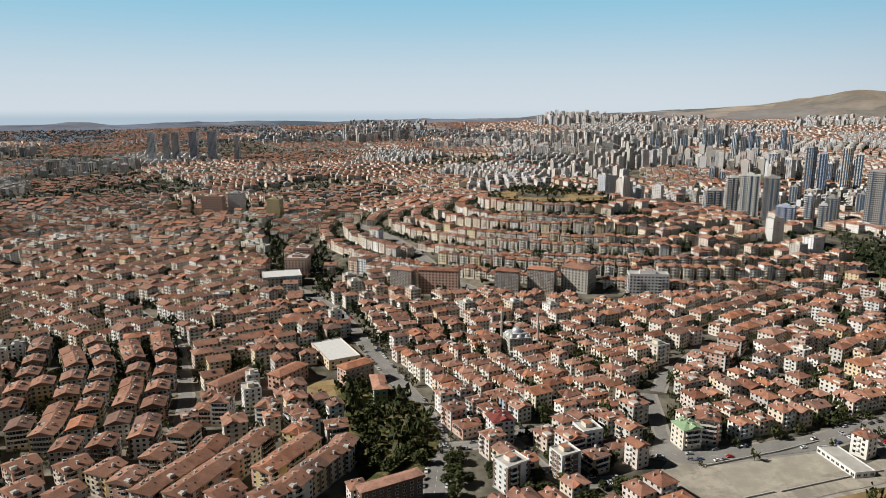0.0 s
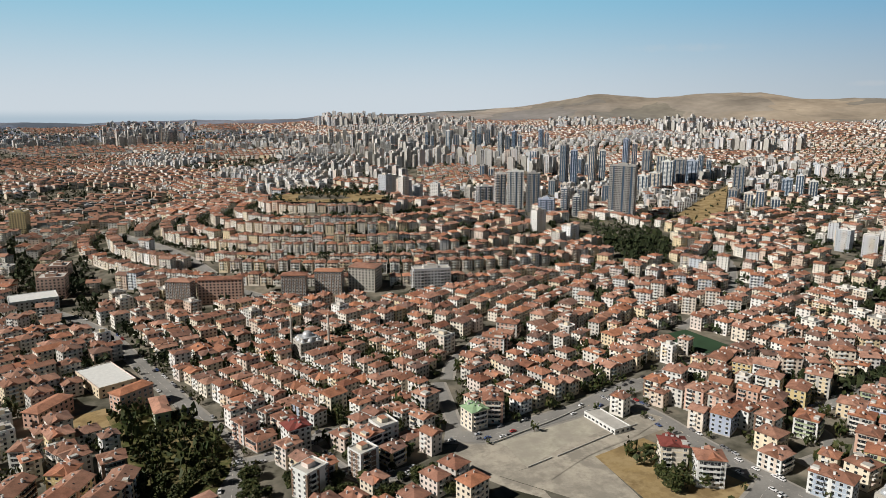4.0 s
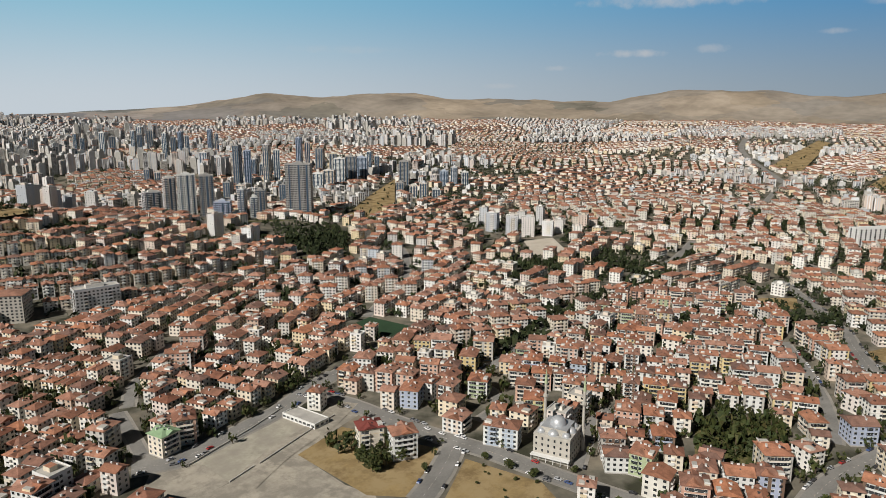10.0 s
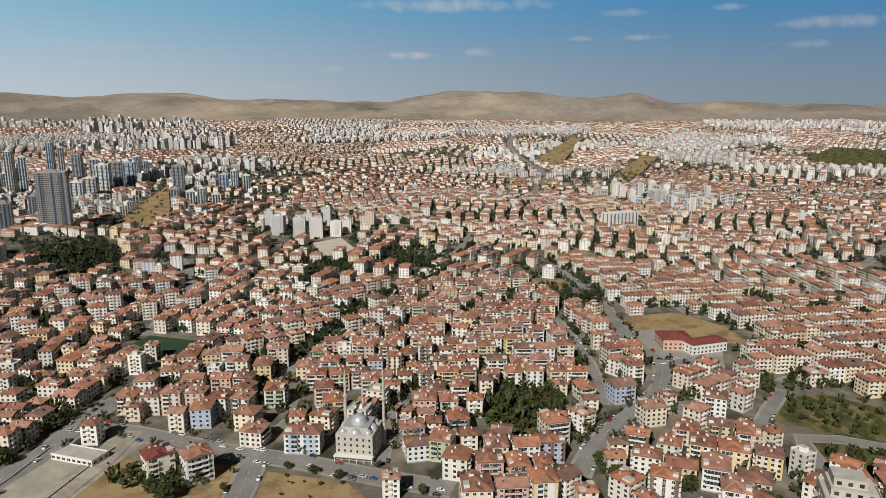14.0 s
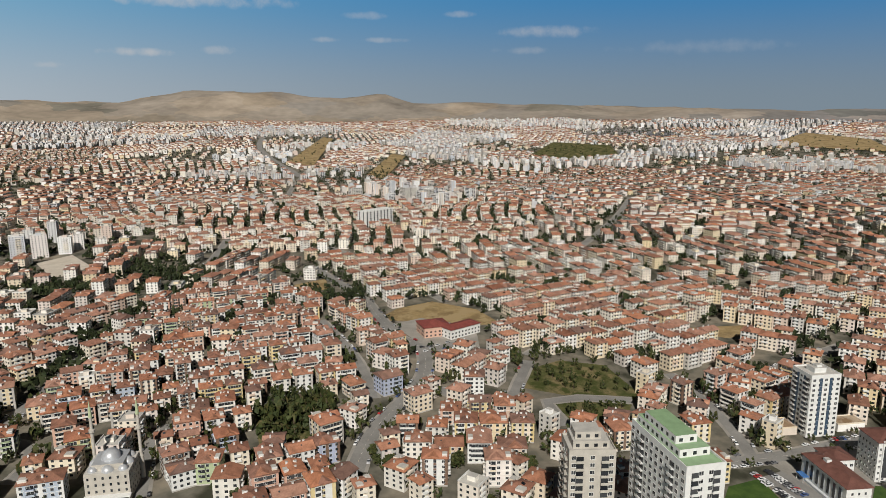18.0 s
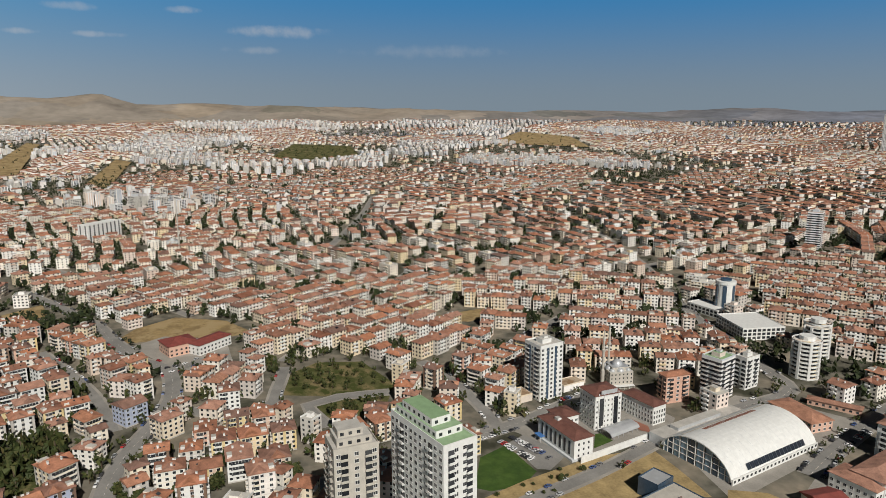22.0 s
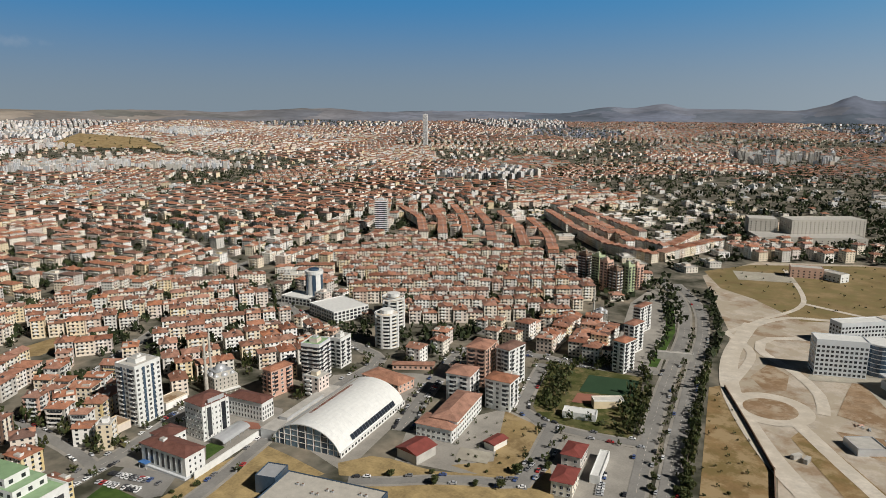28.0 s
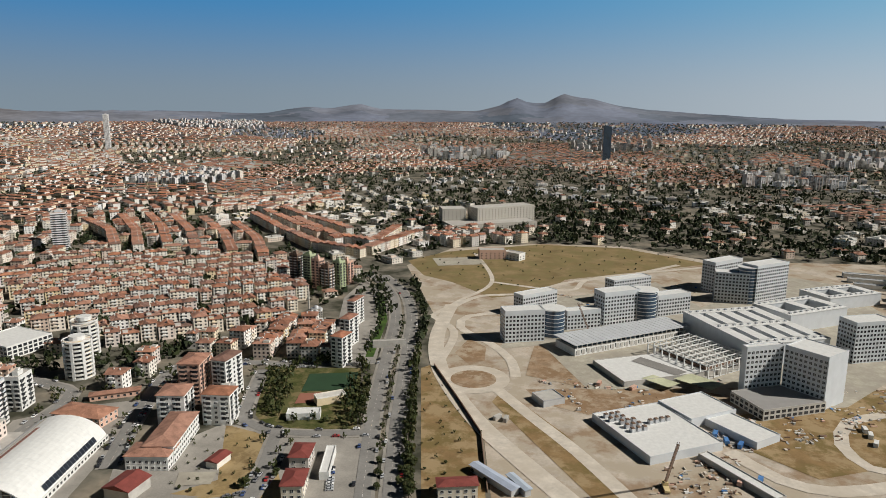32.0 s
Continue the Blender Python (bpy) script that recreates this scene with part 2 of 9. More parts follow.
M_GROUND = ground_material()
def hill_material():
    """Dry tan hills to the east; elsewhere blue-grey distance haze is put into the colour."""
    m = material("bare_hills", [(.27, .238, .205)], 0.95, 0.0035, noise_amt=0.45, grain=0.02, spec=0.1)
    n, l = m.node_tree.nodes, m.node_tree.links
    b = n["Principled BSDF"]
    src = b.inputs["Base Color"].links[0].from_socket
    geo = n.new("ShaderNodeNewGeometry")
    # ploughed, stubble and scrub parcels with ragged borders
    warp = n.new("ShaderNodeTexNoise")
    warp.inputs["Scale"].default_value = .006
    warp.inputs["Detail"].default_value = 5
    l.new(geo.outputs["Position"], warp.inputs["Vector"])
    shift = n.new("ShaderNodeVectorMath")
    shift.operation = "MULTIPLY_ADD"
    shift.inputs[1].default_value = (420, 420, 60)
    l.new(warp.outputs["Color"], shift.inputs[0])
    l.new(geo.outputs["Position"], shift.inputs[2])
    cells = n.new("ShaderNodeTexVoronoi")
    cells.inputs["Scale"].default_value = .0028
    l.new(shift.outputs[0], cells.inputs["Vector"])
    sep = n.new("ShaderNodeSeparateColor")
    l.new(cells.outputs["Color"], sep.inputs[0])
    fields = n.new("ShaderNodeValToRGB")
    e = fields.color_ramp.elements
    while len(e) < 5:
        e.new(.5)
    for i, c in enumerate(((.62, .68, .66), (1.12, 1.04, .92), (.90, .92, .94), (1.28, 1.19, 1.06), (.80, .82, .82))):
        e[i].position = i / 4
        e[i].color = (*c, 1)
    l.new(sep.outputs[0], fields.inputs[0])
    worn = n.new("ShaderNodeVectorMath")
    worn.operation = "MULTIPLY"
    l.new(src, worn.inputs[0])
    l.new(fields.outputs[0], worn.inputs[1])
    src = worn.outputs[0]
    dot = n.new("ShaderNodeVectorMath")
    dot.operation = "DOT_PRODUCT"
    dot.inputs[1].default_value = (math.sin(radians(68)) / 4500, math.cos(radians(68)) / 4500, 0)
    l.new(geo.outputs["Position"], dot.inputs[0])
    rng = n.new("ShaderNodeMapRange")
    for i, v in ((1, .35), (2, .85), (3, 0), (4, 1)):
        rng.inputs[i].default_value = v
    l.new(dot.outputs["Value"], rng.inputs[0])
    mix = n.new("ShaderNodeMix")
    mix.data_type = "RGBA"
    # multiplies the bluish haze of distance into the hill colour
    haze_tint = n.new("ShaderNodeVectorMath")
    haze_tint.operation = "MULTIPLY"
    haze_tint.inputs[1].default_value = (.60, .78, 1.22)
    l.new(src, haze_tint.inputs[0])
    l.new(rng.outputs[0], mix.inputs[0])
    l.new(haze_tint.outputs[0], mix.inputs[6])
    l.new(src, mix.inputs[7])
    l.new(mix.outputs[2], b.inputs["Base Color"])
    return m


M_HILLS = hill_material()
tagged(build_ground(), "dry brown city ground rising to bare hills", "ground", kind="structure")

# ---- building kit ----


class Geo:
    """Collects plain faces of several materials."""

    def __init__(self):
        self.v, self.f, self.m = [], [], []

    def quad(self, pts, m):
        o = len(self.v)
        self.v.extend(pts)
        self.f.append(tuple(range(o, o + len(pts))))
        self.m.append(m)

    def box(self, x0, y0, z0, x1, y1, z1, m, top=None, bottom=True):
        o = len(self.v)
        self.v.extend([(x0, y0, z0), (x1, y0, z0), (x1, y1, z0), (x0, y1, z0), (x0, y0, z1), (x1, y0, z1), (x1, y1, z1), (x0, y1, z1)])
        fs = [(0, 1, 5, 4), (1, 2, 6, 5), (2, 3, 7, 6), (3, 0, 4, 7), (4, 5, 6, 7)] + ([(0, 3, 2, 1)] if bottom else [])
        self.f.extend([tuple(o + i for i in q) for q in fs])
        self.m.extend([m] * 4 + [m if top is None else top] + ([m] if bottom else []))

    def roof(self, w, d, z, h, over, kind, m, cx=0.0, cy=0.0):
        """Hip or gable roof with a thin eave; the ridge runs along the longer side."""
        x, y = w / 2 + over, d / 2 + over
        t = 0.2
        o = len(self.v)
        base = [(-x, -y), (x, -y), (x, y), (-x, y)]
        if w >= d:
            k = x - (min(y, x * 0.98) if kind == "hip" else 0)
            ridge = [(-k, 0), (k, 0)]
        else:
            k = y - (min(x, y * 0.98) if kind == "hip" else 0)
            ridge = [(0, -k), (0, k)]
        self.v.extend([(a + cx, b + cy, z) for a, b in base] + [(a + cx, b + cy, z + t) for a, b in base] + [(a + cx, b + cy, z + t + h) for a, b in ridge])
        fs = [(0, 1, 5, 4), (1, 2, 6, 5), (2, 3, 7, 6), (3, 0, 4, 7), (0, 3, 2, 1)]
        if w >= d:
            fs += [(4, 5, 9, 8), (6, 7, 8, 9), (5, 6, 9), (7, 4, 8)]
        else:
            fs += [(5, 6, 9, 8), (7, 4, 8, 9), (4, 5, 8), (6, 7, 9)]
        self.f.extend([tuple(o + i for i in q) for q in fs])
        self.m.extend([m] * 4 + [3] + [m] * (len(fs) - 5))  # pale soffit

    def windows(self, w, d, z0, st, sh, m, proud=0.05, ww=1.5, wh=1.4, pitch=3.2, sides="nsew"):
        """Rows of window panes on the walls of a block."""
        for s in sides:
            length = w if s in "ns" else d
            k = max(1, int(length / pitch))
            for i in range(k):
                c = (i + 0.5) * length / k - length / 2
                for j in range(st):
                    a, b = z0 + j * sh + 0.9, z0 + j * sh + 0.9 + wh
                    p, q = c - ww / 2, c + ww / 2
                    if s == "s":
                        e = -d / 2 - proud
                        self.quad([(p, e, a), (q, e, a), (q, e, b), (p, e, b)], m)
                    elif s == "n":
                        e = d / 2 + proud
                        self.quad([(q, e, a), (p, e, a), (p, e, b), (q, e, b)], m)
                    elif s == "e":
                        e = w / 2 + proud
                        self.quad([(e, p, a), (e, q, a), (e, q, b), (e, p, b)], m)
                    else:
                        e = -w / 2 - proud
                        self.quad([(e, q, a), (e, p, a), (e, p, b), (e, q, b)], m)


# ---- plan: what is taken ----
CELL, HALF = 4.0, 4900.0
NCELL = int(2 * HALF / CELL)
taken = np.zeros((NCELL, NCELL), dtype=bool)


def cells(x, y):
    return int((x + HALF) / CELL), int((y + HALF) / CELL)


def reserve_rect(x, y, w, d, ang):
    """Mark a turned rectangle as taken."""
    R = math.hypot(w, d) / 2 + CELL
    i0, j0 = cells(x - R, y - R)
    i1, j1 = cells(x + R, y + R)
    I, J = np.meshgrid(np.arange(i0, i1 + 1), np.arange(j0, j1 + 1), indexing="ij")
    px, py = (I + 0.5) * CELL - HALF - x, (J + 0.5) * CELL - HALF - y
    c, s = math.cos(radians(ang)), math.sin(radians(ang))
    u, v = px * c + py * s, -px * s + py * c
    sel = (abs(u) <= w / 2) & (abs(v) <= d / 2)
    taken[I[sel], J[sel]] = True


def reserve_disc(x, y, r):
    i0, j0 = cells(x - r, y - r)
    i1, j1 = cells(x + r, y + r)
    I, J = np.meshgrid(np.arange(i0, i1 + 1), np.arange(j0, j1 + 1), indexing="ij")
    sel = np.hypot((I + 0.5) * CELL - HALF - x, (J + 0.5) * CELL - HALF - y) <= r
    taken[I[sel], J[sel]] = True


def reserve_line(pts, width):
    for (ax, ay), (bx, by) in zip(pts, pts[1:]):
        n = max(1, int(math.hypot(bx - ax, by - ay) / 4))
        for k in range(n + 1):
            reserve_disc(ax + (bx - ax) * k / n, ay + (by - ay) * k / n, width / 2)


def free(x, y, ang=0, w=8, d=8):
    c, s = math.cos(radians(ang)), math.sin(radians(ang))
    for u in (-0.5, 0, 0.5):
        for v in (-0.5, 0, 0.5):
            i, j = cells(x + u * w * c - v * d * s, y + u * w * s + v * d * c)
            if not (0 <= i < NCELL and 0 <= j < NCELL) or taken[i, j]:
                return False
    return True


# ---- joined city ----
CITY_MATS = [M_WALL, M_ROOF, M_GLASS, M_CONC, M_PALE, M_WHITE, M_LEAF, M_TRUNK]
WALL, ROOF, GLASS, CONC, PALE, WHITE, LEAF, TRUNK = range(8)


def far_house(w, d, st, kind, lod, tiles=1, sides="nsew", variant=0):
    """A simple house for the joined city, in four variants."""
    g = Geo()
    h = st * 2.9 + 0.6
    rise = min(w, d) * 0.19
    wall = PALE if st > 5 or (kind == "flat" and lod == 2) else WALL
    g.box(-w / 2, -d / 2, -2.0, w / 2, d / 2, h, wall, top=CONC, bottom=False)
    if kind == "flat":
        g.box(-w * 0.2, -d * 0.2, h, w * 0.15, d * 0.2, h + 2.6, wall, top=CONC, bottom=False)
        if lod < 2:
            for x0, y0, x1, y1 in ((-w / 2, -d / 2, w / 2, -d / 2 + .3), (-w / 2, d / 2 - .3, w / 2, d / 2)):
                g.box(x0, y0, h, x1, y1, h + .9, WHITE, bottom=False)
    else:
        g.roof(w, d, h, rise, 0.7, kind, tiles)
        if lod == 2:  # far off: no soffit, no covered ceiling
            drop = {4} | set(range(len(g.f) - 9, len(g.f) - 4))
            g.f = [q for i, q in enumerate(g.f) if i not in drop]
            g.m = [q for i, q in enumerate(g.m) if i not in drop]
        elif variant in (1, 3) and kind == "hip":  # cross gables
            for sy in (-1, 1):
                g.roof(min(w, d) * 0.42, d * 0.56, h + rise * .2, rise * 0.68, 0.31, "gable", tiles, cx=(variant - 2) * w * 0.14, cy=sy * d * 0.27)
                g.box((variant - 2) * w * .14 - 2, min(sy * d * .5, sy * d * .1), h, (variant - 2) * w * .14 + 2, max(sy * d * .5, sy * d * .1), h + rise * .24, WALL, bottom=False)
        elif variant == 2 and kind == "hip":  # roof terrace
            g.box(-w * .45, -d * .46, h + .2, -w * .12, -d * .1, h + rise * .8, WALL, top=CONC, bottom=False)
            g.box(w * .1, d * .1, h + .2, w * .42, d * .46, h + rise * .75, WALL, top=CONC, bottom=False)
    if lod < 2 and kind != "flat":
        for cx, cy in ((.16, .11), (-.24, .16))[:1 if lod else 2]:
            g.box(w * cx - .4, d * cy - .35, h, w * cx + .4, d * cy + .35, h + rise + 0.7, WHITE if variant % 2 else CONC, bottom=False)
        if variant > 1:
            g.quad([(-w * .05, -d * .3, h + rise * .75), (w * .12, -d * .3, h + rise * .75), (w * .12, -d * .16, h + rise * 1.05), (-w * .05, -d * .16, h + rise * 1.05)], GLASS)
    if lod == 0:
        g.windows(w, d, 0.8, st, 2.9, GLASS, sides=sides)
        for f in range(1, st):
            z = .8 + 2.9 * f
            for s, x0 in [q for q, e in (((-1, -w * .32), "s"), ((1, -w * .05), "n")) if e in sides]:
                y0, y1 = sorted((s * d / 2, s * (d / 2 + 1.2)))
                g.box(x0, y0, z - .1, x0 + w * .36, y1, z + .95, WHITE if variant % 2 else WALL)
    elif lod == 1:
        g.windows(w, d, 0.8, st, 2.9, GLASS, ww=1.3, wh=1.3, pitch=3.6, sides=sides)
        for s in [q for q, e in ((-1, "s"), (1, "n")) if e in sides and variant != 1]:
            y0, y1 = sorted((s * d / 2, s * (d / 2 + 1.2)))
            for f in range(1, st):
                g.box(-w * .28, y0, .7 + 2.9 * f, w * .1, y1, 1.7 + 2.9 * f, WALL, bottom=False)
    elif lod == 2 and st > 5:
        for f in range(st):  # a strip of glazing on every floor, cut up by piers
            g.box(-w / 2 - .06, -d / 2 - .06, f * 2.9 + 1.2, w / 2 + .06, d / 2 + .06, f * 2.9 + 2.75, GLASS, top=GLASS, bottom=False)
            del g.f[-1], g.m[-1]
        pier = (wall, PALE, wall, CONC)[variant]
        for u in ((-.47, -.16, .16, .47), (-.47, 0, .47), (-.45, -.25, .25, .45), (-.47, -.3, -.1, .1, .3, .47))[variant]:
            g.box(w * u - .8, -d / 2 - .5, 0, w * u + .8, d / 2 + .5, h + .4, pier, bottom=False)
        for v in ((-.44, 0, .44), (-.44, -.15, .15, .44))[variant % 2]:
            g.box(-w / 2 - .5, d * v - .8, 0, w / 2 + .5, d * v + .8, h + .4, pier, bottom=False)
        if variant == 2:
            g.roof(w * .95, d * .95, h + .4, 2.8, .6, "hip", tiles)
        elif variant == 3:
            g.box(-w * .5, -d * .3, h, w * .1, d * .3, h + 5.5, wall, top=CONC, bottom=False)
    elif lod == 2 and variant:
        for f in range(st):
            z0, z1, e = f * 2.9 + 1.5, f * 2.9 + 2.7, d / 2 + .06
            g.quad([(-w * .4, -e, z0), (w * .4, -e, z0), (w * .4, -e, z1), (-w * .4, -e, z1)], GLASS)
            g.quad([(w * .4, e, z0), (-w * .4, e, z0), (-w * .4, e, z1), (w * .4, e, z1)], GLASS)
    return g


def pack(name, groups, label, category):
    """Join many placed copies of templates into one mesh. groups: (Geo, array of x, y, z, angle, sx, sy, sz)."""
    V, LS, LT, LI, MI = [], [], [], [], []
    vo = lo = 0
    for g, P in groups:
        P = np.asarray(P, dtype=float)
        if not len(P):
            continue
        v = np.array(g.v)
        a = np.radians(P[:, 3])
        c, s = np.cos(a)[:, None], np.sin(a)[:, None]
        X, Y = v[None, :, 0] * P[:, 4:5], v[None, :, 1] * P[:, 5:6]
        W = np.stack([X * c - Y * s + P[:, 0:1], X * s + Y * c + P[:, 1:2], v[None, :, 2] * P[:, 6:7] + P[:, 2:3]], 2)
        V.append(W.reshape(-1, 3))
        lens = np.array([len(q) for q in g.f])
        flat = np.array([i for q in g.f for i in q])
        n = len(P)
        LI.append((flat[None, :] + (np.arange(n) * len(v))[:, None] + vo).reshape(-1))
        st = np.concatenate([[0], np.cumsum(lens)[:-1]])
        LS.append((st[None, :] + (np.arange(n) * len(flat))[:, None] + lo).reshape(-1))
        LT.append(np.tile(lens, n))
        MI.append(np.tile(np.array(g.m), n))
        vo += n * len(v)
        lo += n * len(flat)
    me = bpy.data.meshes.new(name)
    V, LI, LS, LT, MI = np.concatenate(V), np.concatenate(LI), np.concatenate(LS), np.concatenate(LT), np.concatenate(MI)
    me.vertices.add(len(V))
    me.vertices.foreach_set("co", V.ravel())
    me.loops.add(len(LI))
    me.loops.foreach_set("vertex_index", LI)
    me.polygons.add(len(LS))
    me.polygons.foreach_set("loop_start", LS)
    me.polygons.foreach_set("loop_total", LT)
    for m in CITY_MATS:
        me.materials.append(m)
    me.polygons.foreach_set("material_index", MI)
    me.polygons.foreach_set("use_smooth", np.zeros(len(LS), dtype=bool))
    me.update(calc_edges=True)
    return tagged(new(name, me), label, category, kind="stuff")


def lattice(az0, az1, r0, r1, ang, du, dv, jit, gap, rng, bend=0.0):
    """House places on a turned, slightly bent grid inside a sector of the plan."""
    a0, a1 = radians(az0), radians(az1)
    ca, sa = math.cos(radians(ang)), math.sin(radians(ang))
    am, rm = (a0 + a1) / 2, (r0 + r1) / 2
    cx, cy = rm * math.sin(am), rm * math.cos(am)
    R = 0.75 * max(r1 - r0, r1 * (a1 - a0)) + du
    out = []
    us, vs = np.arange(-R, R, du), np.arange(-R, R, dv)
    for jv, v in enumerate(vs):
        for u in us:
            uu = u + rng.uniform(-jit, jit) * du + (0.5 * du if jv % 2 else 0)
            vv = v + rng.uniform(-jit, jit) * dv + bend * u * u
            x, y = cx + uu * ca - vv * sa, cy + uu * sa + vv * ca
            r = math.hypot(x, y)
            if not r0 <= r < r1:
                continue
            a = math.atan2(x, y)
            if a < a0 - 3:
                a += 2 * math.pi
            if not a0 <= a < a1 or rng.random() < gap:
                continue
            out.append((x, y, ang + math.degrees(math.atan(2 * bend * u))))
    return out

# ---- things: shared kit ----


def patchy(name, colours, scale, grain=0.5, sharp=0.05):
    """Bare ground in irregular patches of several colours."""
    m = material(name, [colours[0]], 0.95, scale * 3, noise_amt=0.3, grain=grain, spec=0.1)
    n, l = m.node_tree.nodes, m.node_tree.links
    b = n["Principled BSDF"]
    last = b.inputs["Base Color"].links[0].from_socket
    geo = n.new("ShaderNodeNewGeometry")
    for i, c in enumerate(colours[1:]):
        tex = n.new("ShaderNodeTexNoise")
        tex.inputs["Scale"].default_value = scale * (1 + .7 * i)
        tex.inputs["Detail"].default_value = 9
        tex.inputs["Roughness"].default_value = 0.65
        off = n.new("ShaderNodeVectorMath")
        off.inputs[1].default_value = (310 * i + 77, 130 * i, 0)
        l.new(geo.outputs["Position"], off.inputs[0])
        l.new(off.outputs[0], tex.inputs["Vector"])
        r = n.new("ShaderNodeMapRange")
        for q, v in ((1, .52 - sharp), (2, .52 + sharp), (3, 0), (4, 1)):
            r.inputs[q].default_value = v
        l.new(tex.outputs[0], r.inputs[0])
        mix = n.new("ShaderNodeMix")
        mix.data_type = "RGBA"
        mix.inputs[7].default_value = (*c, 1)
        l.new(r.outputs[0], mix.inputs[0])
        l.new(last, mix.inputs[6])
        last = mix.outputs[2]
    l.new(last, b.inputs["Base Color"])
    return m


M_YELLOW = material("yellow_render", [(.60, .47, .24), (.64, .53, .30)], 0.85, 0.2, noise_amt=0.15)
M_BLUEW = material("blue_render", [(.38, .42, .55), (.42, .48, .56)], 0.85, 0.2, noise_amt=0.15)
M_GREENW = material("green_render", [(.36, .42, .26), (.42, .48, .30)], 0.85, 0.2, noise_amt=0.15)
M_PINKW = material("salmon_render", [(.58, .36, .28), (.62, .42, .33)], 0.85, 0.2, noise_amt=0.15)
M_BROWN = material("dark_cladding", [(.16, .10, .07), (.22, .15, .11)], 0.8, 0.2, noise_amt=0.2)
M_MAROON = material("maroon_tiles", [(.20, .055, .045), (.23, .06, .05)], 0.7, 0.3, noise_amt=0.3, bump=0.3)
M_GREENR = material("green_roofing", [(.24, .36, .20), (.28, .40, .24)], 0.7, 0.3, noise_amt=0.2)
M_METAL = material("sheet_metal", [(.55, .56, .57), (.45, .46, .48)], 0.4, 0.3, noise_amt=0.12, metal=0.3)
M_BLUEG = material("blue_curtain_glass", [(.04, .068, .105), (.055, .09, .135)], 0.22, 0.5, spec=0.7)
M_DRY = patchy("dry_grass", [(.31, .225, .110), (.22, .155, .078), (.36, .27, .145)], 0.03)
M_DRYF = patchy("hillside_grass", [(.235, .175, .085), (.17, .125, .062), (.29, .215, .115), (.20, .165, .075)], 0.016, sharp=.09)
M_DIRT = patchy("pale_dirt", [(.60, .545, .47), (.51, .45, .37)], 0.04, sharp=.15)
M_SOIL = patchy("brown_soil", [(.32, .225, .145), (.42, .34, .25), (.26, .17, .10)], 0.04)
M_LAWN = patchy("watered_lawn", [(.055, .10, .022), (.075, .12, .03), (.04, .075, .02)], 0.06, sharp=.1)
M_SCRUB = patchy("park_scrub", [(.10, .10, .04), (.20, .16, .08), (.06, .07, .022)], 0.05)
M_TURF = material("dark_turf", [(.028, .062, .030)], 0.9, 0.08, noise_amt=0.25)
M_CLAYC = material("red_court", [(.30, .13, .09)], 0.9, 0.1, noise_amt=0.15)
M_SOLAR = material("solar_panel", [(.022, .028, .04)], 0.4, 1.0, spec=0.7)
M_BLUE = material("blue_sheet", [(.06, .17, .42), (.10, .24, .50)], 0.5, 0.5)
CITY_MATS += [M_YELLOW, M_BLUEW, M_GREENW, M_PINKW, M_BROWN, M_MAROON, M_GREENR, M_METAL, M_BLUEG, M_ASPH, M_PAVE, M_SOLAR, M_BLUE, M_DIRT, M_SOIL, M_LAWN, M_TURF, M_CLAYC]
YELLOW, BLUEW, GREENW, PINKW, BROWN, MAROON, GREENR, METAL, BLUEG, ASPH, PAVE, SOLAR, BLUE, DIRT, SOIL, LAWN, TURF, CLAYC = range(8, 26)
mesh_cache = {}


def geo_mesh(key, make):
    """Mesh data made once per key; only the used materials are kept."""
    if key not in mesh_cache:
        g = make()
        used = sorted(set(g.m))
        me = bpy.data.meshes.new(str(key[0]))
        me.from_pydata([tuple(p) for p in g.v], [], g.f)
        for u in used:
            me.materials.append(CITY_MATS[u])
        me.polygons.foreach_set("material_index", [used.index(i) for i in g.m])
        me.update()
        mesh_cache[key] = me
    return mesh_cache[key]


def part(name, me, parent, m=None, label=""):
    ob = new(name, me)
    ob.parent = parent
    if m is not None:
        ob.matrix_basis = m
    if label:
        ob["label"] = label
    return ob


def thing(name, x, y, ang, label, category, group="", z=None):
    ob = new(name)
    ob.empty_display_size = 1.0
    ob.matrix_basis = pose(x, y, terrain(x, y) if z is None else z, 0, 0, ang)
    return tagged(ob, label, category, group)


def window_geo(w=1.5, h=1.4):
    g = Geo()
    t = 0.09
    g.box(-w / 2 - t, -0.10, -h / 2 - t, w / 2 + t, 0.02, h / 2 + t, WHITE)
    g.quad([(-w / 2, -0.105, -h / 2), (-0.04, -0.105, -h / 2), (-0.04, -0.105, h / 2), (-w / 2, -0.105, h / 2)], GLASS)
    g.quad([(0.04, -0.105, -h / 2), (w / 2, -0.105, -h / 2), (w / 2, -0.105, h / 2), (0.04, -0.105, h / 2)], GLASS)
    g.box(-w / 2 - 0.15, -0.22, -h / 2 - t - 0.06, w / 2 + 0.15, 0.0, -h / 2 - t, WHITE)
    return g


def balcony_geo(w=3.2, dep=1.3, m=WHITE, rail=WALL):
    g = Geo()
    g.box(-w / 2, -dep, -0.15, w / 2, 0.05, 0.05, m)
    g.box(-w / 2, -dep, 0.05, w / 2, -dep + 0.1, 1.0, rail)
    g.box(-w / 2, -dep, 0.05, -w / 2 + 0.1, 0, 1.0, rail)
    g.box(w / 2 - 0.1, -dep, 0.05, w / 2, 0, 1.0, rail)
    g.quad([(-w / 2 + .3, -0.04, 0.1), (w / 2 - .3, -0.04, 0.1), (w / 2 - .3, -0.04, 2.2), (-w / 2 + .3, -0.04, 2.2)], GLASS)
    return g


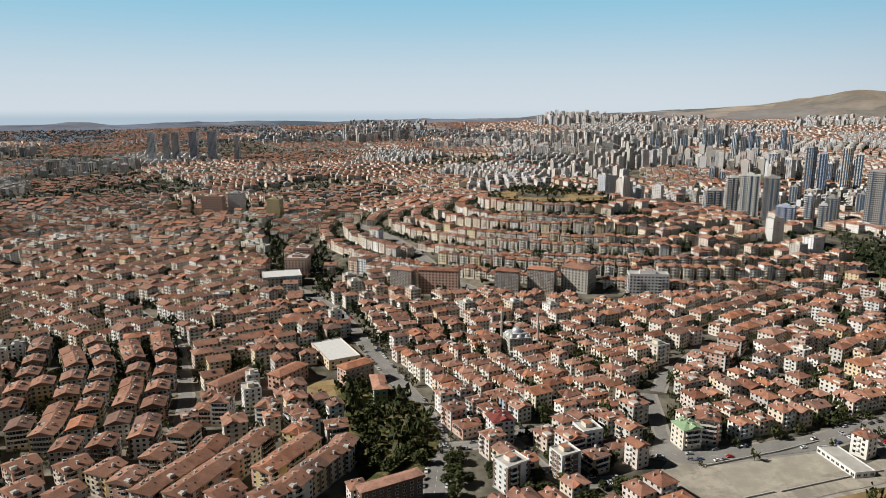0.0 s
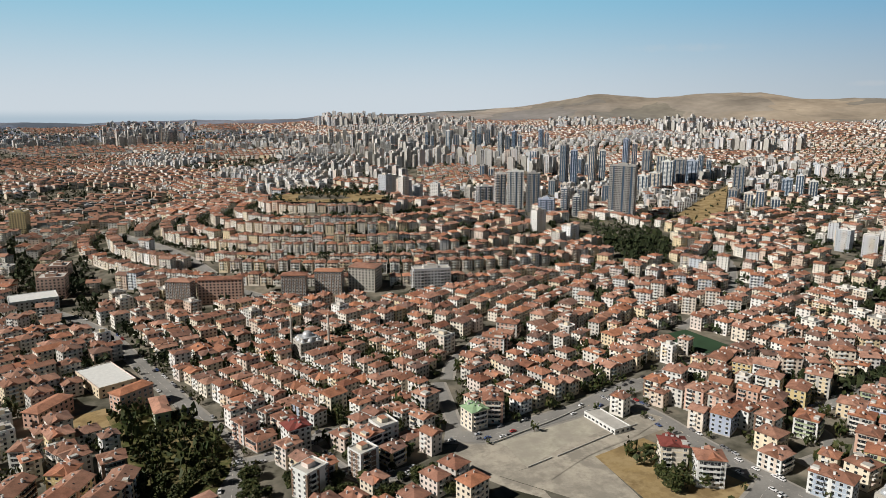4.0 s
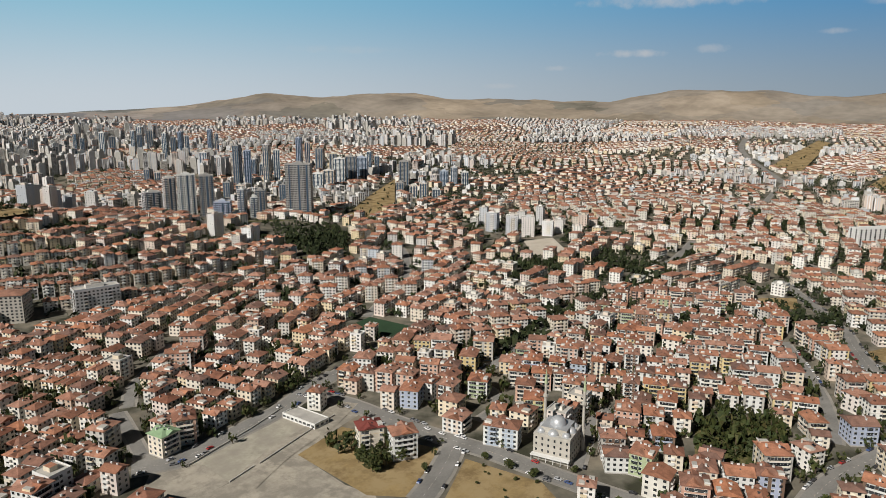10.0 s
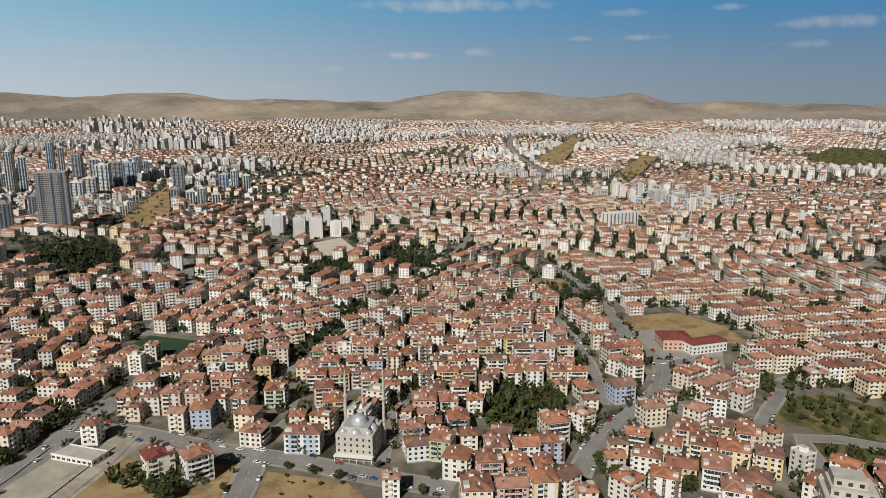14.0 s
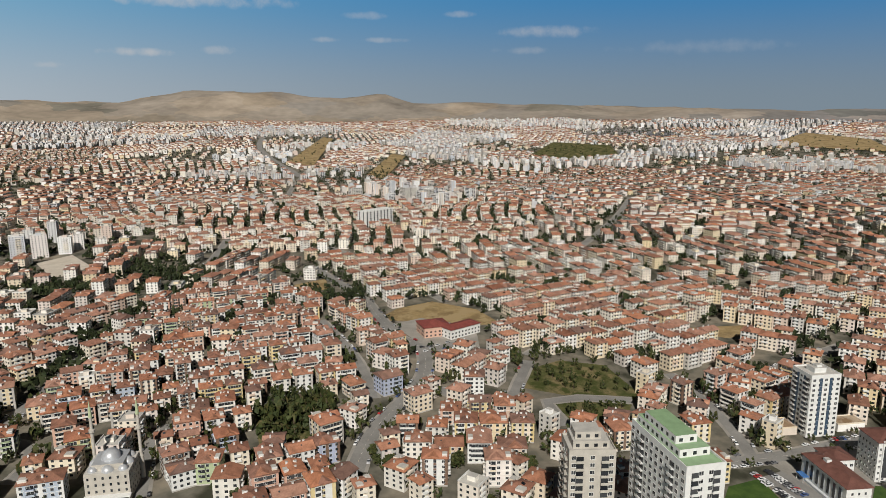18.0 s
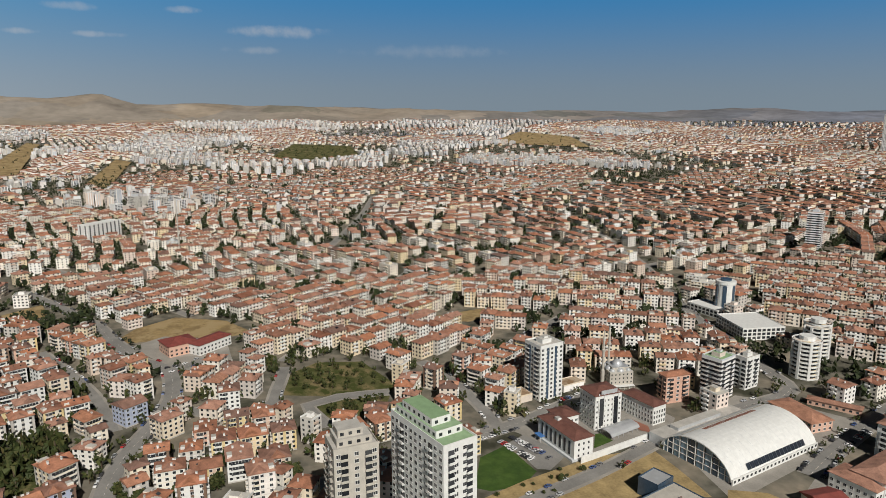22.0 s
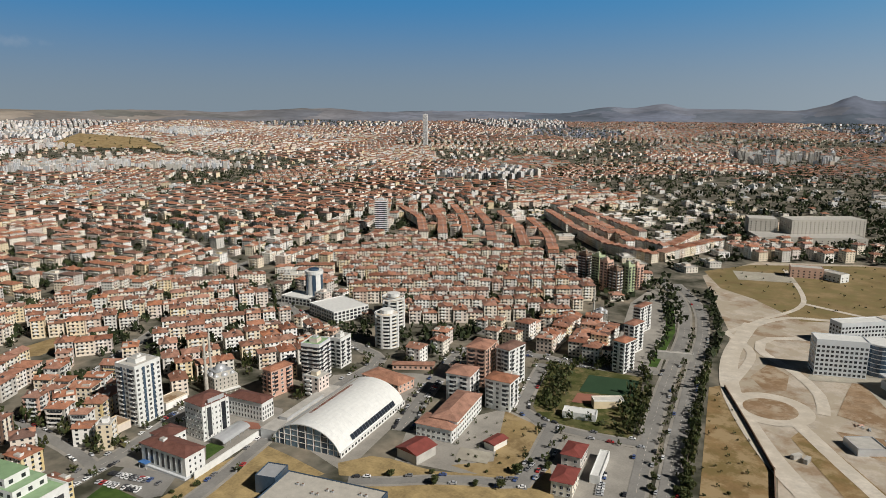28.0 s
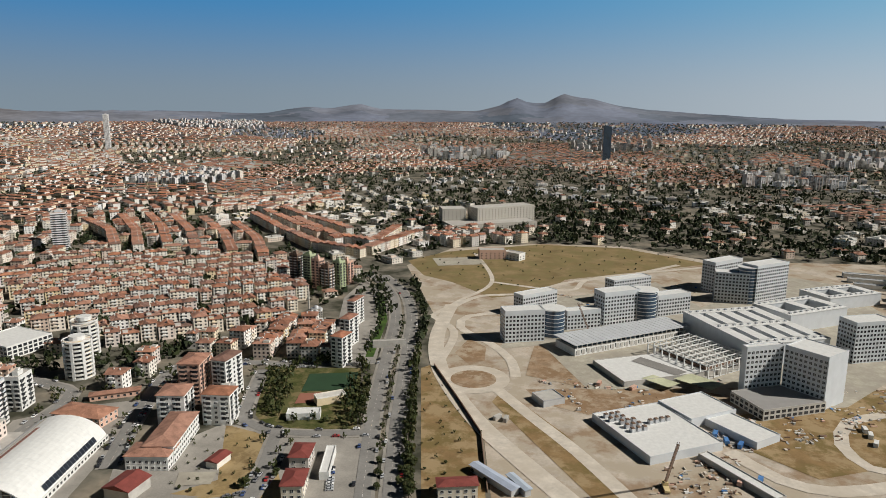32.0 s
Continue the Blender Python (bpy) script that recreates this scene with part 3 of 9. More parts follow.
def wall_geo(w, d, h, m, wins, st, base=0.8, sh=2.9, accent=None):
    g = Geo()
    if accent is not None:
        for sx in (-1, 1):
            for sy in (-1, 1):
                cx, cy = sx * (w / 2 - .85), sy * (d / 2 - .85)
                g.box(cx - .92, cy - .92, .8, cx + .92, cy + .92, h - .05, accent, bottom=False)
        g.box(-w * .06, -d / 2 - .07, .8, w * .06, d / 2 + .07, h - .05, accent, bottom=False)
    g.box(-w / 2, -d / 2, -1.0, w / 2, d / 2, h, m, top=CONC, bottom=False)
    g.box(-w / 2 - .05, -d / 2 - .05, -1.0, w / 2 + .05, d / 2 + .05, 0.7, CONC, bottom=False)
    for s in range(1, st):
        z = base + s * sh - .12
        g.box(-w / 2 - .06, -d / 2 - .06, z, w / 2 + .06, d / 2 + .06, z + .22, WHITE if accent in (WHITE, CONC) else m, bottom=True)
    if wins:
        g.windows(w, d, base, st, sh, WHITE, proud=0.05, ww=1.75, wh=1.65)
        g.windows(w, d, base, st, sh, GLASS, proud=0.08)
    return g


def roof_geo(w, d, kind, m, seed):
    g = Geo()
    rr = random.Random(seed)
    h = min(w, d) * 0.19
    if kind == "flat":
        for a, b, c, e in ((-w / 2, -d / 2, w / 2, -d / 2 + .25), (-w / 2, d / 2 - .25, w / 2, d / 2), (-w / 2, -d / 2 + .25, -w / 2 + .25, d / 2 - .25), (w / 2 - .25, -d / 2 + .25, w / 2, d / 2 - .25)):
            g.box(a, b, 0, c, e, 0.9, WHITE)
        g.box(-w / 2 + .25, -d / 2 + .25, 0.004, w / 2 - .25, d / 2 - .25, 0.15, CONC)
        g.box(-w * .2, -d * .15, 0.15, w * .15, d * .25, 2.6, WALL, top=m)
        return g
    g.roof(w, d, 0, h, 0.7, kind, m)
    if kind == "hip":
        s = rr.choice((-1, 1))
        for sy in (-1, 1):
            g.roof(min(w * 0.5, d * .52), d * 0.56, h * 0.2, h * 0.66, 0.32, "gable", m, cx=s * w * 0.08, cy=sy * d * 0.27)
            g.box(s * w * 0.08 - w * .2, min(sy * d * .5, sy * d * .1), 0.2, s * w * 0.08 + w * .2, max(sy * d * .5, sy * d * .1), h * 0.22, WALL)
    if rr.random() < .6:  # roof terrace with a low parapet
        s = rr.choice((-1, 1))
        x0, x1 = sorted((s * w * .28, s * w * .48))
        g.box(x0, -d * .42, .1, x1, -d * .05, h * .72, WALL, top=CONC)
        g.box(x0, -d * .44, h * .72, x1, -d * .42, h * .72 + .8, WHITE)
    for _ in range(rr.randint(1, 3)):  # small roof windows
        u, v, sy = rr.uniform(-.4, .4) * w, rr.uniform(.12, .3) * d, rr.choice((-1, 1))
        z0, z1 = h * (1 - 2 * v / d) + .5, h * (1 - 2 * (v + .9) / d) + .5
        q = [(u, sy * v, z0), (u + .8, sy * v, z0), (u + .8, sy * (v + .9), z1), (u, sy * (v + .9), z1)]
        g.quad(q if sy < 0 else q[::-1], GLASS)
    if rr.random() < 0.5:
        x0 = rr.uniform(-w * .3, w * .1)
        o = [(x0, d * .18, h * .85), (x0 + 2.2, d * .18, h * .85), (x0 + 2.2, d * .36, h * .45), (x0, d * .36, h * .45)]
        g.quad([(p, q, r + .35) for p, q, r in o][::-1], SOLAR)
        g.box(x0 + .3, d * .14, h * .8, x0 + 1.7, d * .17, h * .8 + .9, WHITE)
    return g


def chimney_geo():
    g = Geo()
    g.box(-.5, -.4, -1.2, .5, .4, 1.5, WHITE)
    g.box(-.6, -.5, 1.5, .6, .5, 1.7, CONC)
    return g


def faces_eye(x, y, ang, s):
    """Whether a side of a turned block looks towards the hovering camera."""
    nx, ny = {"s": (0, -1), "n": (0, 1), "e": (1, 0), "w": (-1, 0)}[s]
    ca, sa = math.cos(radians(ang)), math.sin(radians(ang))
    return (nx * ca - ny * sa) * x + (nx * sa + ny * ca) * y < 0.08 * math.hypot(x, y)


HOUSE_COUNT = [0]
near_places = []
HOUSES = random.Random(11)
LABELS = {CONC: "grey-rendered apartment house with a brown tiled roof", WALL: "cream-rendered apartment house with a red tiled roof", WHITE: "white-painted apartment house with a red tiled roof", YELLOW: "yellow-painted apartment house with a red tiled roof", BLUEW: "pale blue apartment house with a red tiled roof", GREENW: "pale green apartment house with a red tiled roof", PINKW: "salmon-pink apartment house with a red tiled roof", BROWN: "brown-clad apartment house with a tiled roof", PALE: "grey-rendered apartment block with a tiled roof"}


def house(x, y, ang, w=12, d=12, st=4, kind="hip", wall=WALL, roof=ROOF, rich=None, name="apartment_house", label="", group="red-roofed apartment houses", bal="sn", dz=0.0):
    """An apartment house of several storeys with its roof, balconies, chimneys and windows."""
    w, d = max(6, round(w)), max(6, round(d))
    HOUSE_COUNT[0] += 1
    seed = HOUSES.randint(0, 7)
    base, sh = 0.8, 2.9
    h = base + st * sh + 0.3
    acc = HOUSES.choice((None, None, None, PINKW, BROWN, YELLOW, CONC, WHITE))
    acc = None if acc == wall else acc
    th = thing(name, x, y, ang, label or LABELS.get(wall, LABELS[WALL]), "house", group)
    reserve_rect(x, y, w + 2.5, d + 2.5, ang)
    rich = (math.hypot(x, y) < 342) if rich is None else rich
    part("wall", geo_mesh(("wall", w, d, st, wall, rich, acc), lambda: wall_geo(w, d, h, wall, not rich, st, accent=acc)), th)
    rf = part("roof", geo_mesh(("roof", w, d, kind, roof, seed), lambda: roof_geo(w, d, kind, roof, seed)), th, pose(0, 0, h))
    ch = geo_mesh(("chimney",), chimney_geo)
    if kind != "flat":
        for cx, cy in ((w * .18, d * .12), (-w * .22, d * .2), (w * .05, -d * .3))[:2 + seed % 2]:
            part("chimney", ch, rf, pose(cx, cy, min(w, d) * .1))
    wide = HOUSES.random() < .4
    bw = round(min(w, d) * .78) if wide else HOUSES.choice((3.2, 4.0))
    bme = geo_mesh(("balcony", wall, bw), lambda: balcony_geo(w=bw, m=WHITE, rail=wall))
    for s in bal:
        if not faces_eye(x, y, ang, s):
            continue
        sg = -1 if s in "sw" else 1
        for f in range(1, st):
            z = base + f * sh
            if s in "sn":
                part("balcony", bme, th, pose(0 if wide else sg * w * .22, sg * d / 2, z, 0, 0, 0 if s == "s" else 180))
            else:
                part("balcony", bme, th, pose(sg * w / 2, 0 if wide else sg * d * .15, z, 0, 0, -90 if s == "w" else 90))
    if rich:
        wme = geo_mesh(("window",), window_geo)
        for s, length, off, rot in (("s", w, d / 2, 0), ("n", w, d / 2, 180), ("e", d, w / 2, 90), ("w", d, w / 2, -90)):
            k = max(2, int(length / 3.4))
            for i in range(k):
                c = (i + .5) * length / k - length / 2
                for f in range(st):
                    z = base + f * sh + 1.6
                    if s == "s":
                        p = (c, -off, z)
                    elif s == "n":
                        p = (-c, off, z)
                    elif s == "e":
                        p = (off, c, z)
                    else:
                        p = (-off, -c, z)
                    if s in bal and f > 0 and not wide and abs(abs(c) - length * .22) < 1.4:
                        continue
                    dx, dy = p[0] + x, p[1] + y
                    nx, ny = {"s": (0, -1), "n": (0, 1), "e": (1, 0), "w": (-1, 0)}[s]
                    ca, sa = math.cos(radians(ang)), math.sin(radians(ang))
                    if (nx * ca - ny * sa) * x + (nx * sa + ny * ca) * y < 0.1 * math.hypot(x, y):
                        part("window", wme, th, pose(*p, 0, 0, rot))
    return th


def pick_wall(rr):
    q = rr.random()
    return WALL if q < .54 else WHITE if q < .80 else YELLOW if q < .85 else PINKW if q < .91 else BLUEW if q < .95 else GREENW if q < .98 else BROWN


def place_house(x, y, ang, w, d, st, kind, wall, near, shape=1.0):
    """A detailed house close by, a simple one in the joined city further off."""
    if near and HOUSE_COUNT[0] < 300:
        house(x, y, ang, w, d, st, kind, pick_wall(HOUSES) if wall is None else HOUSES.choice((WALL, WALL, PINKW, BROWN, YELLOW, CONC)) if wall == 'mixed' else wall, roof=ROOFB if math.degrees(math.atan2(x, y)) < -9 and HOUSES.random() < .8 else ROOF, bal=HOUSES.choice(("snew", "sn", "snw", "ewn")))
    else:
        near_places.append((x, y, ang, w, d, st, kind))
        reserve_rect(x, y, w, d, ang)


def row(pts, step, w, d, st=4, kind="hip", wall=None, near=True, turn=0.0, gap=0.0, keep=0.0):
    """Houses at even steps along a line of the plan."""
    seg = [math.dist(a, b) for a, b in zip(pts, pts[1:])]
    total = sum(seg)
    n = max(1, round(total / step))
    for k in range(n):
        if HOUSES.random() < gap:
            continue
        s = (k + .5) / n * total
        i = 0
        while i < len(seg) - 1 and s > seg[i]:
            s -= seg[i]
            i += 1
        (ax, ay), (bx, by) = pts[i], pts[i + 1]
        f = s / seg[i]
        x, y = ax + (bx - ax) * f, ay + (by - ay) * f
        ang = math.degrees(math.atan2(by - ay, bx - ax)) + turn
        if free(x, y, ang, w * .6, d * .6):
            place_house(x + HOUSES.uniform(-.6, .6), y + HOUSES.uniform(-.6, .6), ang, w, d, st + (HOUSES.choice((0, 0, 0, 0, 1, -1)) if kind == "hip" else 0), kind, wall, near)
    if keep:
        reserve_line(pts, keep)


def hill_ring(r, n, a0, a1):
    """Places on a ring round the terraced hill, drawn out to the east."""
    out = []
    for i in range(n):
        a = radians(a0 + (a1 - a0) * i / (n - 1))
        u, v = r * math.cos(a), r * math.sin(a)
        u = u / .55 if u > 0 else u
        out.append((HILL[0] + u * math.cos(HILL_TURN) + v * math.sin(HILL_TURN), HILL[1] - u * math.sin(HILL_TURN) + v * math.cos(HILL_TURN)))
    return out


def inside(x, y, poly):
    c = False
    for (ax, ay), (bx, by) in zip(poly, poly[1:] + poly[:1]):
        if (ay > y) != (by > y) and x < (bx - ax) * (y - ay) / (by - ay) + ax:
            c = not c
    return c


def district(poly, ang, du, dv, w=11, d=12, st=4, kinds=("hip", "hip", "gable"), jit=.08, gap=.05, near=True, wall=None, bend=0.0, trees=2.3, keep=False):
    """A neighbourhood: houses on a turned grid within an outline."""
    cx, cy = sum(p[0] for p in poly) / len(poly), sum(p[1] for p in poly) / len(poly)
    R = max(math.dist(p, (cx, cy)) for p in poly)
    ca, sa = math.cos(radians(ang)), math.sin(radians(ang))
    pts, yards = [], []
    n, k = int(R / du) + 1, int(R / dv) + 1
    for j in range(-k, k + 1):
        for i in range(-n, n + 1):
            u = (i + HOUSES.uniform(-jit, jit) + (.5 if j % 2 else 0)) * du
            v = (j + HOUSES.uniform(-jit, jit)) * dv + bend * u * u
            x, y = cx + u * ca - v * sa, cy + u * sa + v * ca
            a = ang + math.degrees(math.atan(2 * bend * u)) + HOUSES.uniform(-2, 2)
            if inside(x, y, poly) and HOUSES.random() < gap * 2.2:
                yards.append((x, y))
            elif inside(x, y, poly):
                pts.append((math.hypot(x, y), x, y, a))
    spots = []
    for x, y in yards:
        for _ in range(4):
            tx, ty = x + HOUSES.uniform(-.45, .45) * du, y + HOUSES.uniform(-.45, .45) * du
            if free(tx, ty, 0, 2, 2):
                spots.append((tx, ty, HOUSES.uniform(.8, 1.5)))
    for r, x, y, a in sorted(pts):
        for _ in range(int(trees + HOUSES.random())):
            tu, tv = HOUSES.uniform(-.5, .5) * du, dv * HOUSES.uniform(.44, .56)
            tx, ty = x + tu * ca - tv * sa, y + tu * sa + tv * ca
            if free(tx, ty, 0, 2, 2):
                spots.append((tx, ty, HOUSES.uniform(.7, 1.35)))
    for r, x, y, a in sorted(pts):
        if free(x, y, a, w * .85, d * .85):
            place_house(x, y, a, w + HOUSES.choice((-2, -1, 0, 0, 1, 2)), d + HOUSES.choice((-2, -1, 0, 1, 2)), st + HOUSES.choice((0, 0, 0, 0, 1, -1)), HOUSES.choice(kinds), wall, near)
    tree_spots.extend(spots)
    if keep:  # gardens and lanes between the rows stay open
        for X in np.arange(min(p[0] for p in poly), max(p[0] for p in poly), CELL * .8):
            for Y in np.arange(min(p[1] for p in poly), max(p[1] for p in poly), CELL * .8):
                if inside(X, Y, poly):
                    taken[cells(X, Y)] = True


tree_spots = []


def strip_faces(pts, width, z):
    """A flat ribbon along a line of the plan."""
    v, f = [], []
    for i, (x, y) in enumerate(pts):
        a, b = pts[max(0, i - 1)], pts[min(len(pts) - 1, i + 1)]
        t = Vector((b[0] - a[0], b[1] - a[1]))
        t.normalize()
        for s in (-.5, .5):
            px, py = x - t.y * s * width, y + t.x * s * width
            v.append((px, py, terrain(px, py) + z))
    for i in range(len(pts) - 1):
        f.append((2 * i + 1, 2 * i, 2 * i + 2, 2 * i + 3))
    return v, f


def smooth_line(pts, step=12.0):
    """Catmull-Rom through the points."""
    if len(pts) < 3:
        return pts
    out = []
    P = [pts[0]] + list(pts) + [pts[-1]]
    for i in range(1, len(P) - 2):
        n = max(1, int(math.dist(P[i], P[i + 1]) / step))
        for k in range(n):
            t = k / n
            out.append(tuple(.5 * (2 * P[i][c] + (P[i + 1][c] - P[i - 1][c]) * t + (2 * P[i - 1][c] - 5 * P[i][c] + 4 * P[i + 1][c] - P[i + 2][c]) * t * t + (3 * P[i][c] - P[i - 1][c] - 3 * P[i + 1][c] + P[i + 2][c]) * t ** 3) for c in (0, 1)))
    out.append(tuple(pts[-1]))
    return out


ROAD_N = [0]
road_lines = []


def road(pts, width, mat=None, kerb=True, cars=0, name="road", label="grey asphalt street between houses", keep=2.0):
    pts = smooth_line(pts)
    ROAD_N[0] += 1
    z = 0.08 + 0.003 * (ROAD_N[0] % 45)
    if kerb:
        v, f = strip_faces(pts, width + 4.0, z + .0)
        tagged(mesh_object("pavement", v, f, [M_PAVE]), "pale concrete paving along the street", "pavement", kind="structure")
    z += .16
    v, f = strip_faces(pts, width, z)
    ob = mesh_object(name, v, f, [mat or M_ASPH])
    tagged(ob, label, "road", kind="structure")
    reserve_line(pts, width + keep)
    road_lines.append((pts, width, z, cars))
    return ob


AREA_N = [0]


def area(poly, mat, name="field", label="dry open field", category="field", z=None, keep=True):
    """A piece of ground of its own, slightly above the sheet."""
    AREA_N[0] += 1
    z = 0.03 + .004 * AREA_N[0] if z is None else z + .002 * AREA_N[0]
    ob = mesh_object(name, [(x, y, terrain(x, y) + z) for x, y in poly], [tuple(range(len(poly)))[::1]], [mat])
    me = ob.data
    if me.polygons[0].normal.z < 0:
        me.flip_normals()
    if keep:
        x0, x1 = min(p[0] for p in poly), max(p[0] for p in poly)
        y0, y1 = min(p[1] for p in poly), max(p[1] for p in poly)
        X = x0
        while X <= x1:
            Y = y0
            while Y <= y1:
                if inside(X, Y, poly):
                    i, j = cells(X, Y)
                    taken[i, j] = True
                Y += CELL * .7
            X += CELL * .7
    return tagged(ob, label, category, kind="structure")


def disc(x, y, r, n):
    """Outline of a circle."""
    return [(x + r * math.cos(2 * math.pi * k / n), y + r * math.sin(2 * math.pi * k / n)) for k in range(n)]


def grove(poly, step, size=1.0, jit=.45, seed=3):
    """Trees scattered over an outline."""
    rr = random.Random(seed)
    x0, x1 = min(p[0] for p in poly), max(p[0] for p in poly)
    y0, y1 = min(p[1] for p in poly), max(p[1] for p in poly)
    X = x0
    while X <= x1:
        Y = y0
        while Y <= y1:
            x, y = X + rr.uniform(-jit, jit) * step, Y + rr.uniform(-jit, jit) * step
            if inside(x, y, poly):
                tree_spots.append((x, y, size * rr.uniform(.7, 1.25)))
                reserve_disc(x, y, 3)
            Y += step
        X += step


def tree_line(pts, step, size=1.0, off=0.0):
    """Trees along a line of the plan."""
    pts = smooth_line(pts, 4.0)
    rr = random.Random(len(pts))
    s = 0.0
    for a, b in zip(pts, pts[1:]):
        s += math.dist(a, b)
        if s >= step:
            s = 0.0
            t = Vector((b[0] - a[0], b[1] - a[1])).normalized()
            tree_spots.append((b[0] - t.y * off + rr.uniform(-1, 1), b[1] + t.x * off + rr.uniform(-1, 1), size * rr.uniform(.7, 1.2)))


def glaze(th, x, y, ang, w, d, z0, st, sh, pitch, ww, wh, skip=None, reach=455, sides="nsew"):
    """Windows on a block: one by one close by, joined where they are too small to tell apart."""
    if math.hypot(x, y) > reach:
        g = Geo()
        g.windows(w, d, z0, st, sh, GLASS, proud=.07, ww=ww, wh=wh, pitch=pitch, sides=sides)
        ob = part("facade_glazing", geo_mesh(("glz", x, y, z0), lambda: g), th)
        tagged(ob, kind="stuff")
        return
    me = geo_mesh(("window", ww, wh), lambda: window_geo(ww, wh))
    for s, length, off, rot in (("s", w, d / 2, 0), ("n", w, d / 2, 180), ("e", d, w / 2, 90), ("w", d, w / 2, -90)):
        if s not in sides or not faces_eye(x, y, ang, s):
            continue
        k = max(1, int(length / pitch))
        for i in range(k):
            c = (i + .5) * length / k - length / 2
            if skip and s in skip and abs(abs(c) - length * .27) < 1.9:
                continue
            for f in range(st):
                z = z0 + f * sh + .9 + wh / 2
                p = {"s": (c, -off, z), "n": (-c, off, z), "e": (off, c, z), "w": (-off, -c, z)}[s]
                part("window", me, th, pose(*p, 0, 0, rot))


# ---- special buildings ----


def tower(x, y, ang, w, d, st, label, wall=WHITE, roof="flat", roofm=CONC, sh=3.0, ribs=True, win=True, name="apartment_tower", group="", bands=False, cap=True, reserve=True, category="tower block", bal="sewn", pitch=3.4, columns=0, step=0):
    """A tall block with rows of windows, balcony stacks and a roof house."""
    th = thing(name, x, y, ang, label, category, group)
    if reserve:
        reserve_rect(x, y, w + 6, d + 6, ang)
    h = st * sh + 1.2
    g = Geo()
    g.box(-w / 2, -d / 2, -2, w / 2, d / 2, h, wall, top=CONC, bottom=False)
    if group.startswith("high-rise"):  # dark glazed strips from foot to roof
        for u in (-.32, .05, .36):
            g.box(w * u - 1.5, -d / 2 - .1, 2, w * u + 1.5, d / 2 + .1, h - 1, BLUEG, bottom=False)
        for v in (-.25, .25):
            g.box(-w / 2 - .1, d * v - 1.5, 2, w / 2 + .1, d * v + 1.5, h - 1, BLUEG, bottom=False)
    part("wall", geo_mesh(("tw", x, y), lambda: g), th)
    if bands:
        for f in range(st):
            gw = Geo()
            gw.box(-w / 2 - .08, -d / 2 - .08, f * sh + 1.3, w / 2 + .08, d / 2 + .08, f * sh + 2.7, GLASS)
            part("window_band", geo_mesh(("twr", x, y, f), lambda: gw), th)
    elif win:
        glaze(th, x, y, ang, w, d, .5, st, sh, pitch, 1.7, 1.5, bal if ribs else None)
    if ribs:
        def add_balcony(gb, z):
            gb.box(-1.7, -1.3, z, 1.7, 0, z + .2, wall)
            gb.box(-1.7, -1.3, z + .2, 1.7, -1.2, z + 1.1, wall if wall != BROWN else WHITE)
            gb.quad([(-1.5, -.09, z + .2), (1.5, -.09, z + .2), (1.5, -.09, z + 2.4), (-1.5, -.09, z + 2.4)], GLASS)
        one, many = Geo(), Geo()
        add_balcony(one, 0)
        for f in range(1, st):
            add_balcony(many, f * sh + .2)
        for s in bal:
            if not faces_eye(x, y, ang, s):
                continue
            length = w if s in "sn" else d
            for c in (-length * .27, length * .27):
                m = {"s": pose(c, -d / 2, 0), "n": pose(-c, d / 2, 0, 0, 0, 180), "e": pose(w / 2, c, 0, 0, 0, 90), "w": pose(-w / 2, -c, 0, 0, 0, -90)}[s]
                if math.hypot(x, y) < 455:
                    for f in range(1, st):
                        part("balcony", geo_mesh(("tbal", wall), lambda: one), th, m @ pose(0, 0, f * sh + .2))
                else:
                    tagged(part("loggia_front", geo_mesh(("bst", st, wall, round(sh, 2)), lambda: many), th, m), kind="stuff")
    for s in ("s", "w") if columns else ():
        length = w if s == "s" else d
        for i in range(columns):
            c = (i - (columns - 1) / 2) * length / (columns + 1)
            q = Geo()
            q.box(-.9, -.16, 1, .9, 0, h - 1, BLUEG)
            part("glass_column", geo_mesh(("gcol", round(h)), lambda: q), th, pose(c, -d / 2, 0) if s == "s" else pose(-w / 2, -c, 0, 0, 0, -90))
    for i in range(step):
        f = .78 - .22 * i
        q = Geo()
        q.box(-w * f / 2, -d * f / 2, 0, w * f / 2, d * f / 2, 3.2, wall, top=roofm)
        q.windows(w * f, d * f, -.2, 1, 3.2, GLASS, proud=.06)
        part("penthouse", geo_mesh(("pent", x, y, i), lambda: q), th, pose(-w * .06 * i, d * .08, h + .2 + 3.2 * i))
    gr = Geo()
    if roof == "flat":
        for a, b, c, e in ((-w / 2, -d / 2, w / 2, -d / 2 + .3), (-w / 2, d / 2 - .3, w / 2, d / 2), (-w / 2, -d / 2 + .3, -w / 2 + .3, d / 2 - .3), (w / 2 - .3, -d / 2 + .3, w / 2, d / 2 - .3)):
            gr.box(a, b, h, c, e, h + 1.1, wall)
        gr.box(-w / 2 + .3, -d / 2 + .3, h + .004, w / 2 - .3, d / 2 - .3, h + .2, roofm)
        if cap:
            gr.box(-w * .22, -d * .2, h + .2, w * .18, d * .22, h + 3.2, wall, top=roofm)
            gr.box(-w * .1, -d * .12, h + 3.2, w * .08, d * .1, h + 4.6, wall, top=CONC)
    else:
        gr.roof(w, d, h, min(w, d) * .15, .7, roof, roofm)
    part("roof", geo_mesh(("twroof", x, y), lambda: gr), th)
    return th


